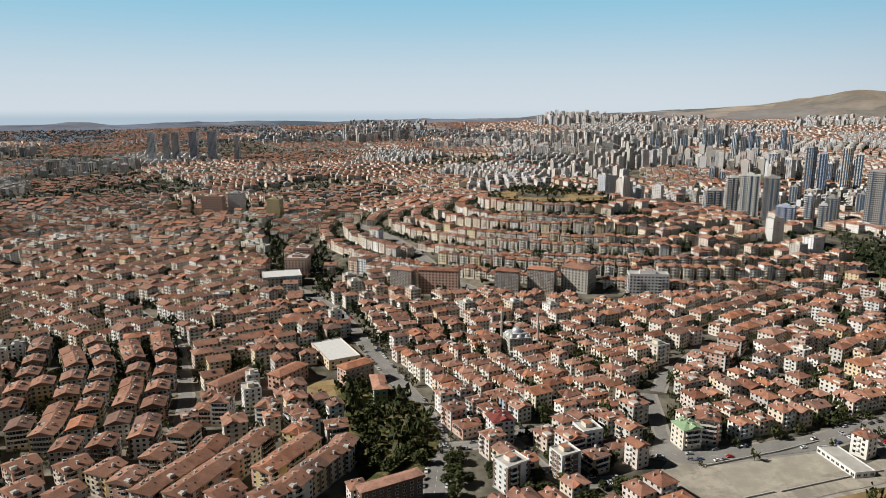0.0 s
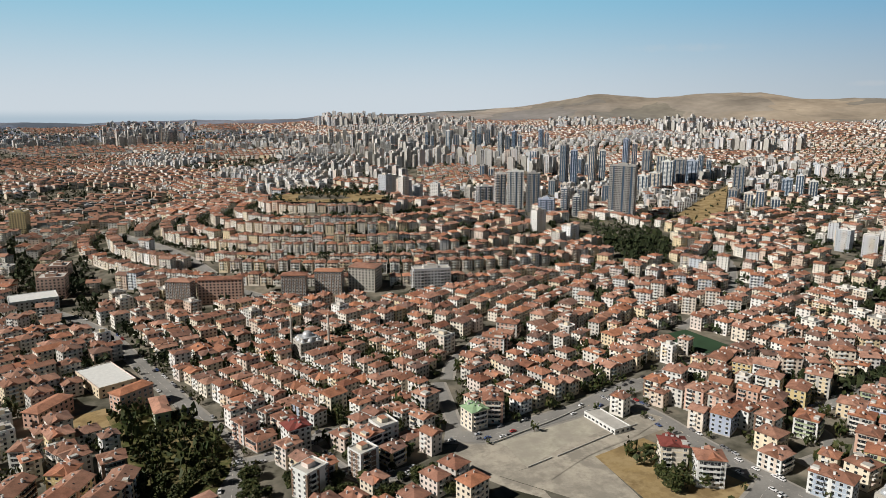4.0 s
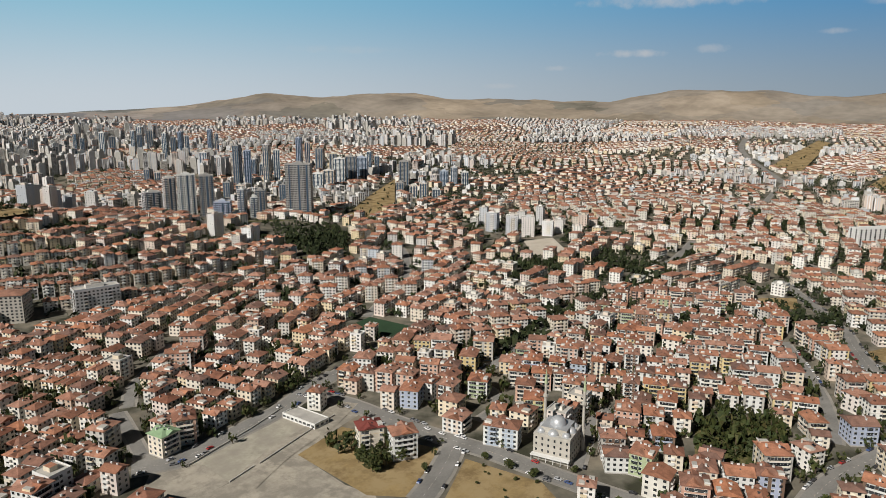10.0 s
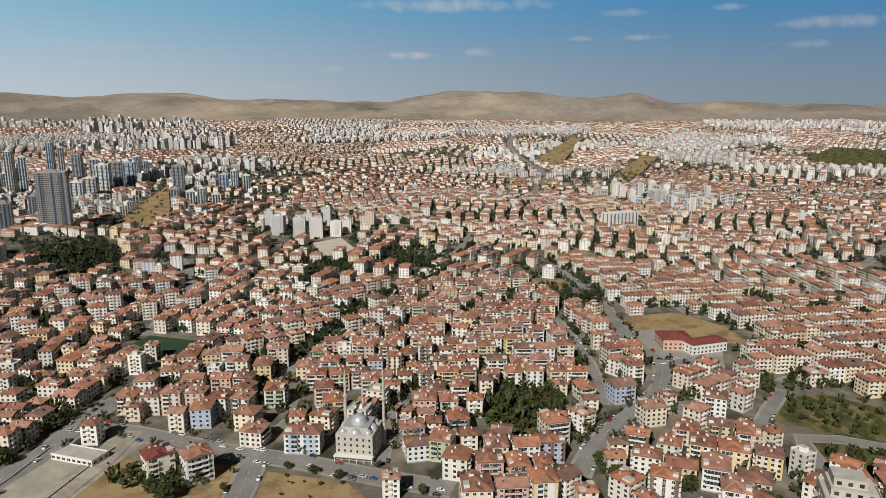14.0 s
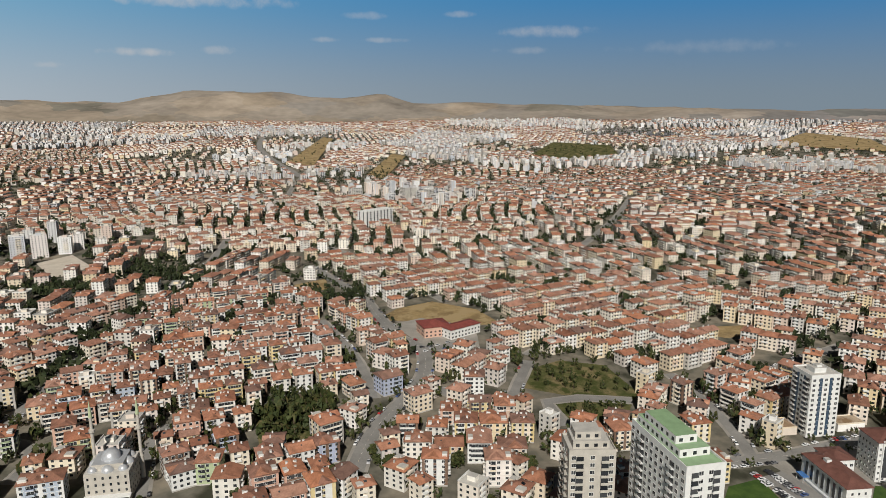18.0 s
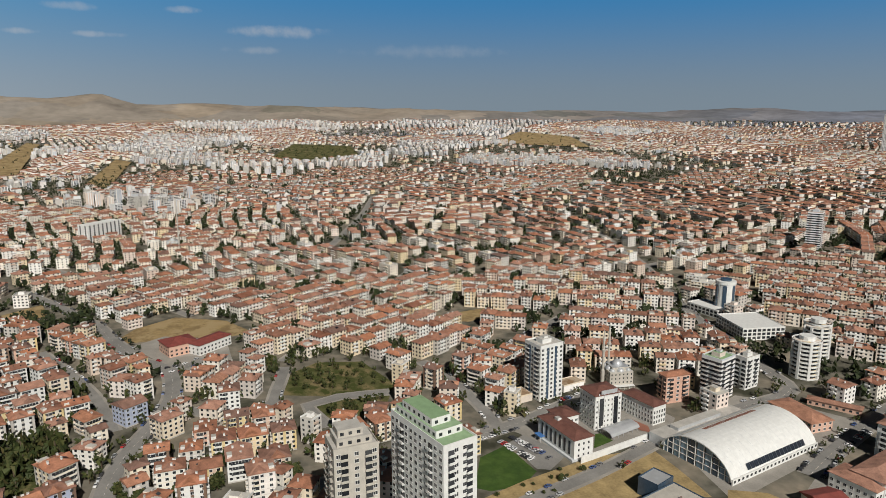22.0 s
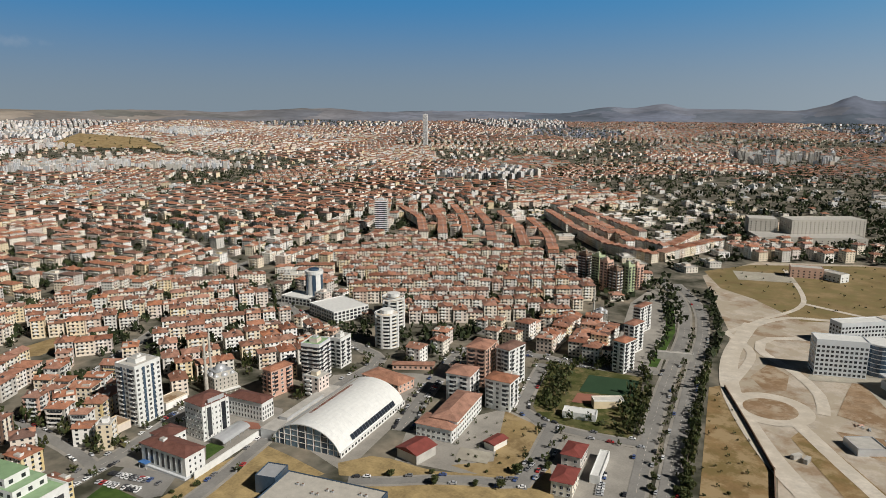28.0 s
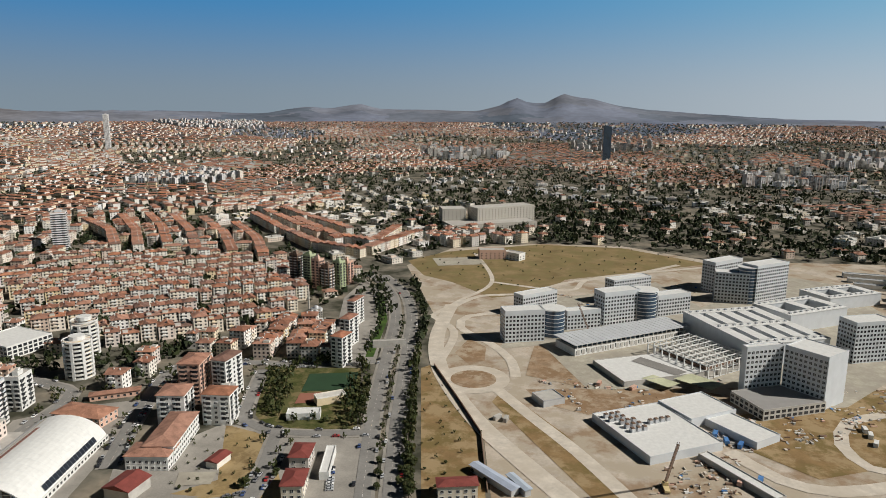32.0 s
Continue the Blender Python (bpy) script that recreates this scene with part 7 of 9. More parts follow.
tower(-171.7, 822, -2.1, 20.9, 22, 7, 'apartment slab standing above the valley', sh=2.83, wall=PINKW, ribs=False)
# tower district
tower(491.3, 1154.2, -14.5, 18.6, 20, 21, 'pale high-rise apartment tower', sh=3.03, wall=PALE, group='high-rise towers on the hill', pitch=2.5, ribs=True)
tower(497, 1099, -20.8, 27.2, 20, 22, 'pale high-rise apartment tower', sh=3.13, wall=WHITE, group='high-rise towers on the hill', pitch=2.5, ribs=True)
tower(520.6, 1075.3, -26.4, 22.5, 20, 22, 'pale high-rise apartment tower', sh=3.07, wall=GREYT, group='high-rise towers on the hill', pitch=2.5, ribs=True)
tower(505, 992.7, -34.2, 25.5, 20, 10, 'pale high-rise apartment tower', sh=2.96, wall=BLUEW, group='high-rise towers on the hill', pitch=2.5, ribs=True)
tower(556.9, 1025.6, -45.0, 11.4, 18, 15, 'pale high-rise apartment tower', sh=3.07, wall=PALE, group='high-rise towers on the hill', pitch=2.5, ribs=True)
tower(571.3, 1014.8, -25.0, 11.4, 18, 11, 'pale high-rise apartment tower', sh=3.07, wall=WHITE, group='high-rise towers on the hill', pitch=2.5, ribs=True)
tower(634.2, 1099.6, -39.8, 18.1, 20, 14, 'pale high-rise apartment tower', sh=3.11, wall=GREYT, group='high-rise towers on the hill', pitch=2.5, ribs=True)
tower(650, 998, -45.3, 42.9, 20, 29, 'pale high-rise apartment tower', sh=3.12, wall=GREYT, group='high-rise towers on the hill', pitch=2.5, ribs=True)
tower(845.7, 1747.2, -51.8, 22, 18, 20, 'pale high-rise apartment tower', sh=3.15, wall=PALE, group='high-rise towers on the hill', pitch=2.5, ribs=False)
tower(873.1, 1720.8, -31.8, 22, 18, 16, 'pale high-rise apartment tower', sh=3.15, wall=WHITE, group='high-rise towers on the hill', pitch=2.5, ribs=False)
tower(795.6, 1478.0, -54.0, 15.4, 18, 33, 'pale high-rise apartment tower', sh=3.06, wall=GREYT, group='high-rise towers on the hill', pitch=2.5, ribs=False)
tower(812.4, 1460.6, -34.0, 15.4, 18, 29, 'pale high-rise apartment tower', sh=3.06, wall=BLUEW, group='high-rise towers on the hill', pitch=2.5, ribs=False)
tower(929.4, 1634.0, -54.5, 12.0, 18, 16, 'pale high-rise apartment tower', sh=3.08, wall=PALE, group='high-rise towers on the hill', pitch=2.5, ribs=False)
tower(942.4, 1620.2, -34.5, 12.0, 18, 12, 'pale high-rise apartment tower', sh=3.08, wall=WHITE, group='high-rise towers on the hill', pitch=2.5, ribs=False)
tower(711.5, 1368.0, -55.0, 16.4, 18, 10, 'pale high-rise apartment tower', sh=3.18, wall=GREYT, group='high-rise towers on the hill', pitch=2.5, ribs=False)
tower(729.1, 1349.0, -35.0, 16.4, 18, 8, 'pale high-rise apartment tower', sh=3.18, wall=WALL, group='high-rise towers on the hill', pitch=2.5, ribs=False)
tower(896.1, 1515.6, -53.4, 15.4, 18, 31, 'pale high-rise apartment tower', sh=3.08, wall=PALE, group='high-rise towers on the hill', pitch=2.5, ribs=False)
tower(913.1, 1498.4, -33.4, 15.4, 18, 27, 'pale high-rise apartment tower', sh=3.08, wall=WHITE, group='high-rise towers on the hill', pitch=2.5, ribs=False)
tower(769.5, 1239.8, -48.8, 13.8, 20, 11, 'pale high-rise apartment tower', sh=3.02, wall=GREYT, group='high-rise towers on the hill', pitch=2.5, ribs=False)
tower(1150.5, 1758.9, -52.9, 15.5, 18, 28, 'pale high-rise apartment tower', sh=3.11, wall=BLUEW, group='high-rise towers on the hill', pitch=2.5, ribs=False)
tower(1167.7, 1741.7, -32.9, 15.5, 18, 24, 'pale high-rise apartment tower', sh=3.11, wall=PALE, group='high-rise towers on the hill', pitch=2.5, ribs=False)
tower(897.9, 1299.9, -46.3, 24.9, 20, 14, 'pale high-rise apartment tower', sh=3.06, wall=WHITE, group='high-rise towers on the hill', pitch=2.5, ribs=False)
tower(1119.1, 1608.1, -53.7, 22, 18, 22, 'pale high-rise apartment tower', sh=3.05, wall=GREYT, group='high-rise towers on the hill', pitch=2.5, ribs=False)
tower(1144.9, 1581.7, -33.7, 22, 18, 18, 'pale high-rise apartment tower', sh=3.05, wall=WALL, group='high-rise towers on the hill', pitch=2.5, ribs=False)
tower(943.4, 1320.2, -48.9, 26, 20, 15, 'pale high-rise apartment tower', sh=3.03, wall=PALE, group='high-rise towers on the hill', pitch=2.5, ribs=False)
tower(1021.4, 1382.8, -47, 27.4, 20, 21, 'pale high-rise apartment tower', sh=3.03, wall=WHITE, group='high-rise towers on the hill', pitch=2.5, ribs=False)
tower(1072.7, 1405.5, -45.6, 28.2, 20, 21, 'pale high-rise apartment tower', sh=3.04, wall=GREYT, group='high-rise towers on the hill', pitch=2.5, ribs=False)
tower(1126.9, 1428.5, -46.2, 29.2, 20, 18, 'pale high-rise apartment tower', sh=3.16, wall=BLUEW, group='high-rise towers on the hill', pitch=2.5, ribs=False)
tower(1200.9, 1487.0, -54.7, 11.7, 18, 21, 'pale high-rise apartment tower', sh=3.03, wall=PALE, group='high-rise towers on the hill', pitch=2.5, ribs=False)
tower(1213.5, 1473.6, -34.7, 11.7, 18, 17, 'pale high-rise apartment tower', sh=3.03, wall=WHITE, group='high-rise towers on the hill', pitch=2.5, ribs=False)
tower(979.4, 1107.4, -57.7, 17.1, 18, 10, 'pale high-rise apartment tower', sh=3.15, wall=GREYT, group='high-rise towers on the hill', pitch=2.5, ribs=False)
tower(996.8, 1086.8, -37.7, 17.1, 18, 8, 'pale high-rise apartment tower', sh=3.15, wall=WALL, group='high-rise towers on the hill', pitch=2.5, ribs=False)
tower(975.0, 1029.9, -57.5, 15.5, 18, 12, 'pale high-rise apartment tower', sh=3.11, wall=PALE, group='high-rise towers on the hill', pitch=2.5, ribs=False)
tower(991.0, 1011.3, -37.5, 15.5, 18, 8, 'pale high-rise apartment tower', sh=3.11, wall=WHITE, group='high-rise towers on the hill', pitch=2.5, ribs=False)
tower(1094.7, 1225.9, -48.9, 24.2, 20, 20, 'pale high-rise apartment tower', sh=3.16, wall=GREYT, group='high-rise towers on the hill', pitch=2.5, ribs=False)
tower(1195.1, 1189.9, -50.6, 20.9, 20, 12, 'pale high-rise apartment tower', sh=2.98, wall=BLUEW, group='high-rise towers on the hill', pitch=2.5, ribs=False)
tower(1211.8, 1170.8, -57.2, 15.8, 18, 15, 'pale high-rise apartment tower', sh=3.03, wall=PALE, group='high-rise towers on the hill', pitch=2.5, ribs=False)
tower(1228.2, 1151.8, -37.2, 15.8, 18, 11, 'pale high-rise apartment tower', sh=3.03, wall=WHITE, group='high-rise towers on the hill', pitch=2.5, ribs=False)
tower(685.5, 1725.9, -52.6, 14.8, 18, 10, 'pale high-rise apartment tower', sh=3.10, wall=GREYT, group='high-rise towers on the hill', pitch=2.5, ribs=False)
tower(702.1, 1709.5, -32.6, 14.8, 18, 8, 'pale high-rise apartment tower', sh=3.10, wall=WALL, group='high-rise towers on the hill', pitch=2.5, ribs=False)
tower(492.6, 1235.5, -8.3, 28.5, 20, 13, 'pale high-rise apartment tower', sh=3.11, wall=PALE, group='high-rise towers on the hill', pitch=2.5, ribs=True)
tower(918.0, 2158.1, -48.6, 15.4, 18, 28, 'pale high-rise apartment tower', sh=3.07, wall=WHITE, group='high-rise towers on the hill', pitch=2.5, ribs=False)
tower(936.4, 2142.3, -28.6, 15.4, 18, 24, 'pale high-rise apartment tower', sh=3.07, wall=GREYT, group='high-rise towers on the hill', pitch=2.5, ribs=False)
tower(985.6, 2197.4, -48.0, 12.7, 18, 27, 'pale high-rise apartment tower', sh=3.11, wall=BLUEW, group='high-rise towers on the hill', pitch=2.5, ribs=False)
tower(1001.0, 2184.4, -28.0, 12.7, 18, 23, 'pale high-rise apartment tower', sh=3.11, wall=PALE, group='high-rise towers on the hill', pitch=2.5, ribs=False)
tower(781.9, 2305.0, -45.8, 17.8, 18, 27, 'pale high-rise apartment tower', sh=3.07, wall=WHITE, group='high-rise towers on the hill', pitch=2.5, ribs=False)
tower(804.1, 2287.8, -25.8, 17.8, 18, 23, 'pale high-rise apartment tower', sh=3.07, wall=GREYT, group='high-rise towers on the hill', pitch=2.5, ribs=False)
tower(709.1, 2325.3, -44.6, 11.4, 18, 26, 'pale high-rise apartment tower', sh=3.08, wall=WALL, group='high-rise towers on the hill', pitch=2.5, ribs=False)
tower(723.5, 2314.5, -24.6, 11.4, 18, 22, 'pale high-rise apartment tower', sh=3.08, wall=PALE, group='high-rise towers on the hill', pitch=2.5, ribs=False)
tower(929.6, 2443.4, -44.3, 13.0, 18, 23, 'pale high-rise apartment tower', sh=3.16, wall=WHITE, group='high-rise towers on the hill', pitch=2.5, ribs=False)
tower(946.2, 2431.2, -24.3, 13.0, 18, 19, 'pale high-rise apartment tower', sh=3.16, wall=GREYT, group='high-rise towers on the hill', pitch=2.5, ribs=False)
tower(1130.8, 2284.8, -47.3, 13.8, 18, 26, 'pale high-rise apartment tower', sh=3.07, wall=BLUEW, group='high-rise towers on the hill', pitch=2.5, ribs=False)
tower(1147.6, 2271.0, -27.3, 13.8, 18, 22, 'pale high-rise apartment tower', sh=3.07, wall=PALE, group='high-rise towers on the hill', pitch=2.5, ribs=False)
tower(992.3, 2546.3, -44.6, 20.6, 18, 25, 'pale high-rise apartment tower', sh=3.07, wall=WHITE, group='high-rise towers on the hill', pitch=2.5, ribs=False)
tower(1018.3, 2526.9, -24.6, 20.6, 18, 21, 'pale high-rise apartment tower', sh=3.07, wall=GREYT, group='high-rise towers on the hill', pitch=2.5, ribs=False)
tower(-916.6, 2166.8, 7.2, 22.1, 24, 31, 'tall grey tower on the hazy plain', sh=3.02, wall=PALE, group='towers on the plain', ribs=False)
tower(-873.9, 2172.6, 8.3, 17, 24, 30, 'tall grey tower on the hazy plain', sh=3.05, wall=PALE, group='towers on the plain', ribs=False)
tower(-856.1, 2206.1, 7.3, 20.9, 24, 31, 'tall grey tower on the hazy plain', sh=2.96, wall=PALE, group='towers on the plain', ribs=False)
tower(-811.5, 2242.6, 5, 23.3, 24, 31, 'tall grey tower on the hazy plain', sh=3.02, wall=PALE, group='towers on the plain', ribs=False)
tower(-753.7, 2249.6, 7.7, 26.7, 24, 31, 'tall grey tower on the hazy plain', sh=3.01, wall=PALE, group='towers on the plain', ribs=False)
tower(-681.1, 2273.7, 6.1, 16.4, 24, 26, 'tall grey tower on the hazy plain', sh=3.05, wall=PALE, group='towers on the plain', ribs=False)
# mosques
mosque(294.6, 203.1, -73, 10.5, 'large pale mosque with silver domes and two green-tipped minarets', tall=45, tip=GREENW)
mosque(58.5, 515, 14, 9, 'small stone mosque with a grey dome and two minarets', tall=34, minarets=((-1.0, 1.0), (1.6, -.6)))
mosque(405.5, -232.6, -95, 8.5, 'grey mosque with a lead dome and twin minarets', tall=42, minarets=((-1.2, -.2), (-.2, 1.2)))
mosque(742, -509.6, -124, 8, 'white-domed mosque among red roofs', tall=26, minarets=((-1.6, .5),))
mosque(284.2, -546.9, -153, 6, 'small mosque with a slim minaret', tall=29, minarets=((-1.0, 1.0),))
mosque(991, 127, -83, 8, 'grey-domed mosque with a very tall minaret', tall=69, minarets=((1.0, 1.0),))
# terraces on the western slope
row([(-312.8, 505.9), (-291, 457.6), (-272.8, 408.2), (-256.2, 367.7)], 13.4, 14, 13, kind='gable', st=4, wall='mixed', keep=17)
tree_line([(-336.2, 543.7), (-312.4, 491.2), (-292.8, 438.2), (-275.1, 394.7)], 6, size=0.85, off=9.2)
tree_line([(-336.2, 543.7), (-312.4, 491.2), (-292.8, 438.2), (-275.1, 394.7)], 6, size=0.85, off=-9.2)
row([(-301.6, 499.3), (-274.5, 446.9), (-254.7, 399.4), (-239.3, 353.5)], 13.4, 14, 13, kind='gable', st=4, wall='mixed', keep=17)
tree_line([(-324.1, 536.5), (-294.6, 479.7), (-273.4, 428.8), (-256.9, 379.5)], 6, size=0.85, off=9.2)
tree_line([(-324.1, 536.5), (-294.6, 479.7), (-273.4, 428.8), (-256.9, 379.5)], 6, size=0.85, off=-9.2)
row([(-295.2, 508.5), (-258.4, 452.1), (-236.2, 399.4), (-223.8, 356.9), (-220.6, 332.7)], 13.4, 14, 13, kind='gable', st=4, wall='mixed', keep=17)
tree_line([(-317.3, 546.5), (-277.4, 485.3), (-253.6, 428.7), (-240.2, 383.1), (-236.8, 357.2)], 6, size=0.85, off=9.2)
tree_line([(-317.3, 546.5), (-277.4, 485.3), (-253.6, 428.7), (-240.2, 383.1), (-236.8, 357.2)], 6, size=0.85, off=-9.2)
row([(-274.4, 508.4), (-238.1, 452.1), (-219.5, 399.4), (-206.2, 356.9), (-200.9, 329.7)], 13.4, 14, 13, kind='gable', st=4, wall='mixed', keep=17)
tree_line([(-294.7, 546.1), (-255.6, 485.3), (-235.7, 428.7), (-221.3, 383.1), (-215.6, 353.9)], 6, size=0.85, off=9.2)
tree_line([(-294.7, 546.1), (-255.6, 485.3), (-235.7, 428.7), (-221.3, 383.1), (-215.6, 353.9)], 6, size=0.85, off=-9.2)
row([(-242.3, 499.2), (-212.3, 446.7), (-197.9, 399.3), (-187, 360.4), (-183.9, 332.7)], 13.4, 14, 13, kind='gable', st=4, wall='mixed', keep=17)
tree_line([(-260.1, 535.8), (-227.9, 479.5), (-212.4, 428.6), (-200.8, 386.8), (-197.4, 357.1)], 6, size=0.85, off=9.2)
tree_line([(-260.1, 535.8), (-227.9, 479.5), (-212.4, 428.6), (-200.8, 386.8), (-197.4, 357.1)], 6, size=0.85, off=-9.2)
row([(-226.5, 519.2), (-194.7, 452), (-180.2, 399.3), (-169.9, 360.3), (-163.9, 330.8)], 13.4, 14, 13, kind='gable', st=4, wall='mixed', keep=17)
tree_line([(-243.5, 558.2), (-209.1, 485.2), (-193.4, 428.6), (-182.4, 386.8), (-175.9, 355.1)], 6, size=0.85, off=9.2)
tree_line([(-243.5, 558.2), (-209.1, 485.2), (-193.4, 428.6), (-182.4, 386.8), (-175.9, 355.1)], 6, size=0.85, off=-9.2)
row([(-219.5, 309.7), (-205.8, 327.9), (-197.2, 333.9)], 13.4, 14, 13, kind='gable', st=4, wall='mixed', keep=17)
tree_line([(-235.7, 332.5), (-220.9, 351.9), (-211.7, 358.5)], 9, size=0.8, off=9.2)
row([(-204, 289.4), (-191.1, 311.8), (-184.4, 320.8)], 13.4, 14, 13, kind='gable', st=4, wall='mixed', keep=17)
tree_line([(-219, 310.6), (-205.2, 334.7), (-197.9, 344.4)], 9, size=0.8, off=9.2)
row([(-181.2, 286.5), (-172.4, 302.8), (-166.8, 317.4)], 13.4, 14, 13, kind='gable', st=4, wall='mixed', keep=17)
tree_line([(-194.5, 307.5), (-185, 325), (-179, 340.7)], 9, size=0.8, off=9.2)
row([(-155.6, 297.6), (-151.7, 319), (-147.4, 341.4), (-144.5, 358.9)], 13.4, 14, 13, kind='gable', st=4, wall='mixed', keep=17)
tree_line([(-167, 319.5), (-162.8, 342.5), (-158.2, 366.5), (-155.1, 385.3)], 9, size=0.8, off=9.2)
row([(-142.2, 289.3), (-135.7, 308), (-125.7, 327.7), (-123.4, 343.3)], 13.4, 14, 13, kind='gable', st=4, wall='mixed', keep=17)
tree_line([(-152.6, 310.5), (-145.7, 330.6), (-135, 351.8), (-132.4, 368.5)], 9, size=0.8, off=9.2)
row([(-126.3, 287.4), (-119.9, 302.7), (-112, 321.8), (-104.6, 336.9), (-99.3, 351.9)], 13.4, 14, 13, kind='gable', st=4, wall='mixed', keep=17)
tree_line([(-135.6, 308.5), (-128.7, 324.9), (-120.3, 345.5), (-112.3, 361.6), (-106.6, 377.7)], 9, size=0.8, off=9.2)
row([(-107.6, 286.4), (-95, 302.7), (-87.3, 316.1), (-78.1, 333.7), (-73, 346.5)], 13.4, 14, 13, kind='gable', st=4, wall='mixed', keep=17)
tree_line([(-115.5, 307.4), (-102, 324.9), (-93.7, 339.3), (-83.8, 358.2), (-78.4, 371.9)], 9, size=0.8, off=9.2)
row([(-87.3, 284.5), (-74.6, 297.5), (-67.8, 311.7), (-55.5, 333.7), (-52.9, 345.1)], 13.4, 14, 13, kind='gable', st=4, wall='mixed', keep=17)
tree_line([(-93.8, 305.4), (-80, 319.4), (-72.8, 334.5), (-59.6, 358.2), (-56.7, 370.5)], 9, size=0.8, off=9.2)
row([(-151.1, 389.2), (-134.8, 389.2), (-118.9, 390.8)], 12, 12, 12, kind='hip')
row([(-112.9, 389.1), (-90.4, 384.3), (-77.3, 365.9)], 12, 12, 12, kind='hip')
row([(-110.7, 358.8), (-94.6, 358.8), (-77.2, 351.9)], 12, 12, 12, kind='hip')
row([(-77.2, 386.6), (-62.6, 363.7), (-55.7, 343.2)], 12, 12, 12, kind='hip')
row([(-137.7, 353.3), (-129.1, 366)], 12, 12, 12, kind='hip')
row([(-128, 338.8), (-121.7, 347.9)], 12, 12, 12, kind='hip')
plain_block('shop_row', 217.9, 337.7, -80.5, 28.6, 12, 3, WHITE, CONC, 'white roofless shop row on the bare lot', category='shop', pitch=3.2, ww=2.2, wh=1.4, sh=2.2)
plain_block('grey_shed', 274.1, -182.2, -64.4, 13.6, 11.4, 9, BLUEG, METAL, 'grey-roofed entrance pavilion with dark walls', category='pavilion', win=False)
plain_block('school_block', 235.9, -180.7, -159.7, 55.8, 38, 8, BLUEG, STONE, 'wide flat-roofed building with a tan roof and dark glazed walls', category='hall', win=False)
roof_units(254.9, -183.9, -160, 0, 0, 8.25, 2, 1, 'small grey ventilation unit on the tan roof', 3.0, 1.1)
roof_units(239.2, -189.7, -160, 0, 0, 8.25, 2, 1, 'small grey ventilation unit on the tan roof', 3.0, 1.1)
roof_units(223.7, -187.8, -160, 0, 0, 8.25, 2, 1, 'small grey ventilation unit on the tan roof', 3.0, 1.1)
roof_units(242.8, -183.3, -160, 0, 0, 8.25, 2, 1, 'small grey ventilation unit on the tan roof', 3.0, 1.1)
roof_units(229, -178.2, -160, 0, 0, 8.25, 2, 1, 'small grey ventilation unit on the tan roof', 3.0, 1.1)
roof_units(247.3, -171.4, -160, 0, 0, 8.25, 2, 1, 'small grey ventilation unit on the tan roof', 3.0, 1.1)
roof_units(224.4, -197.8, -160, 0, 0, 8.25, 2, 1, 'small grey ventilation unit on the tan roof', 3.0, 1.1)
# single houses by the lot
house(222.7, 280.7, -25, 14, 12, 5, roof=MAROON, wall=WALL, rich=True)
house(231.8, 262.8, -26, 14, 12, 5, wall=WHITE, rich=True)
house(138.9, 359.1, 15, 12, 12, 4, roof=GREENR, wall=WALL, rich=True)
house(69.7, 343, 27, 12, 13, 5, wall=WHITE)
house(80.7, 351.6, 18, 12, 13, 5, wall=WHITE, kind='flat')
house(32.8, 363.6, 17, 13, 12, 5, wall=WHITE, roof=MAROON)
house(34.5, 314.8, 34, 14, 12, 5, wall=WHITE, kind='flat')
house(63.4, 324.5, 27, 12, 11, 5, wall=BROWN, kind='flat')
house(282.2, 232.5, -64, 20, 12, 4, wall=BLUEW)
# terraces round the hill: tall rows and lower ones by turns
for _k in range(8):
    _to = 400 - 3 * _k
    row(hill_ring(78 + 34 * _k, 60, 166 + 3 * _k, _to), 13.6, 10.5 if _k % 2 == 0 else 12, 12, st=4 if _k % 2 == 0 else 3, kind='hip', near=False, keep=20, gap=.05)
    tree_line(hill_ring(78 + 34 * _k - 15, 60, 166 + 3 * _k, _to), 11, .8)
# slim apartment blocks above the valley
for _x, _y in [(412.3, 635.3), (391.7, 596.4), (437.1, 639.1), (446.4, 617.6), (384.2, 542.2), (416.8, 565.5), (462.2, 591.8), (417.3, 518.0), (448.5, 524.1), (448.5, 495.3), (525.9, 663.5), (530.3, 651.5), (604.3, 702.4), (568.3, 650.5), (471.8, 564.1), (325.6, 552.7), (335.0, 578.1), (625.9, 666.1), (535.1, 560.1)]:
    if free(_x, _y, -45, 9, 9):
        place_house(_x, _y, -45 + HOUSES.uniform(-8, 8), 13, 12, 6, 'hip', None, False)
# neighbourhoods
row([(190.4, 360), (210.5, 365.1), (241.5, 374.7), (276.4, 384.7)], 14, 12, 12)
row([(173.8, 352.2), (158.6, 361.4), (145.2, 366.6)], 14, 12, 12)
row([(256.5, 331.3), (260.7, 306.2), (267, 289.8), (273.5, 269.6), (277.8, 255)], 15, 13, 13)
row([(267.8, 370), (278.4, 349.6), (293, 320.2), (304.3, 289.2)], 15, 12, 12)
row([(308.5, 169.7), (313.7, 148.7)], 16, 12, 14)
row([(321.4, 186.4), (298.1, 167.2)], 14, 12, 13)
row([(199.3, 475.3), (230.2, 514)], 10, 12, 18, wall=PINKW)
district([(334.2, 177), (354.8, 158.6), (313.9, 139.1), (344.4, 94.1), (301.7, 80.6), (259.7, 129.9)], -57.9, 15.5, 21, w=13, d=13)
district([(605.4, 347.2), (705.3, 231), (550.5, 159.3), (444.8, 110), (394.6, 100.5), (391.4, 112.2), (367.2, 168.2), (342.6, 197.2), (335.3, 238.7), (415.4, 296.6)], -61.8, 15, 23, w=12, d=12, st=4, kinds=('hip', 'hip', 'gable'))
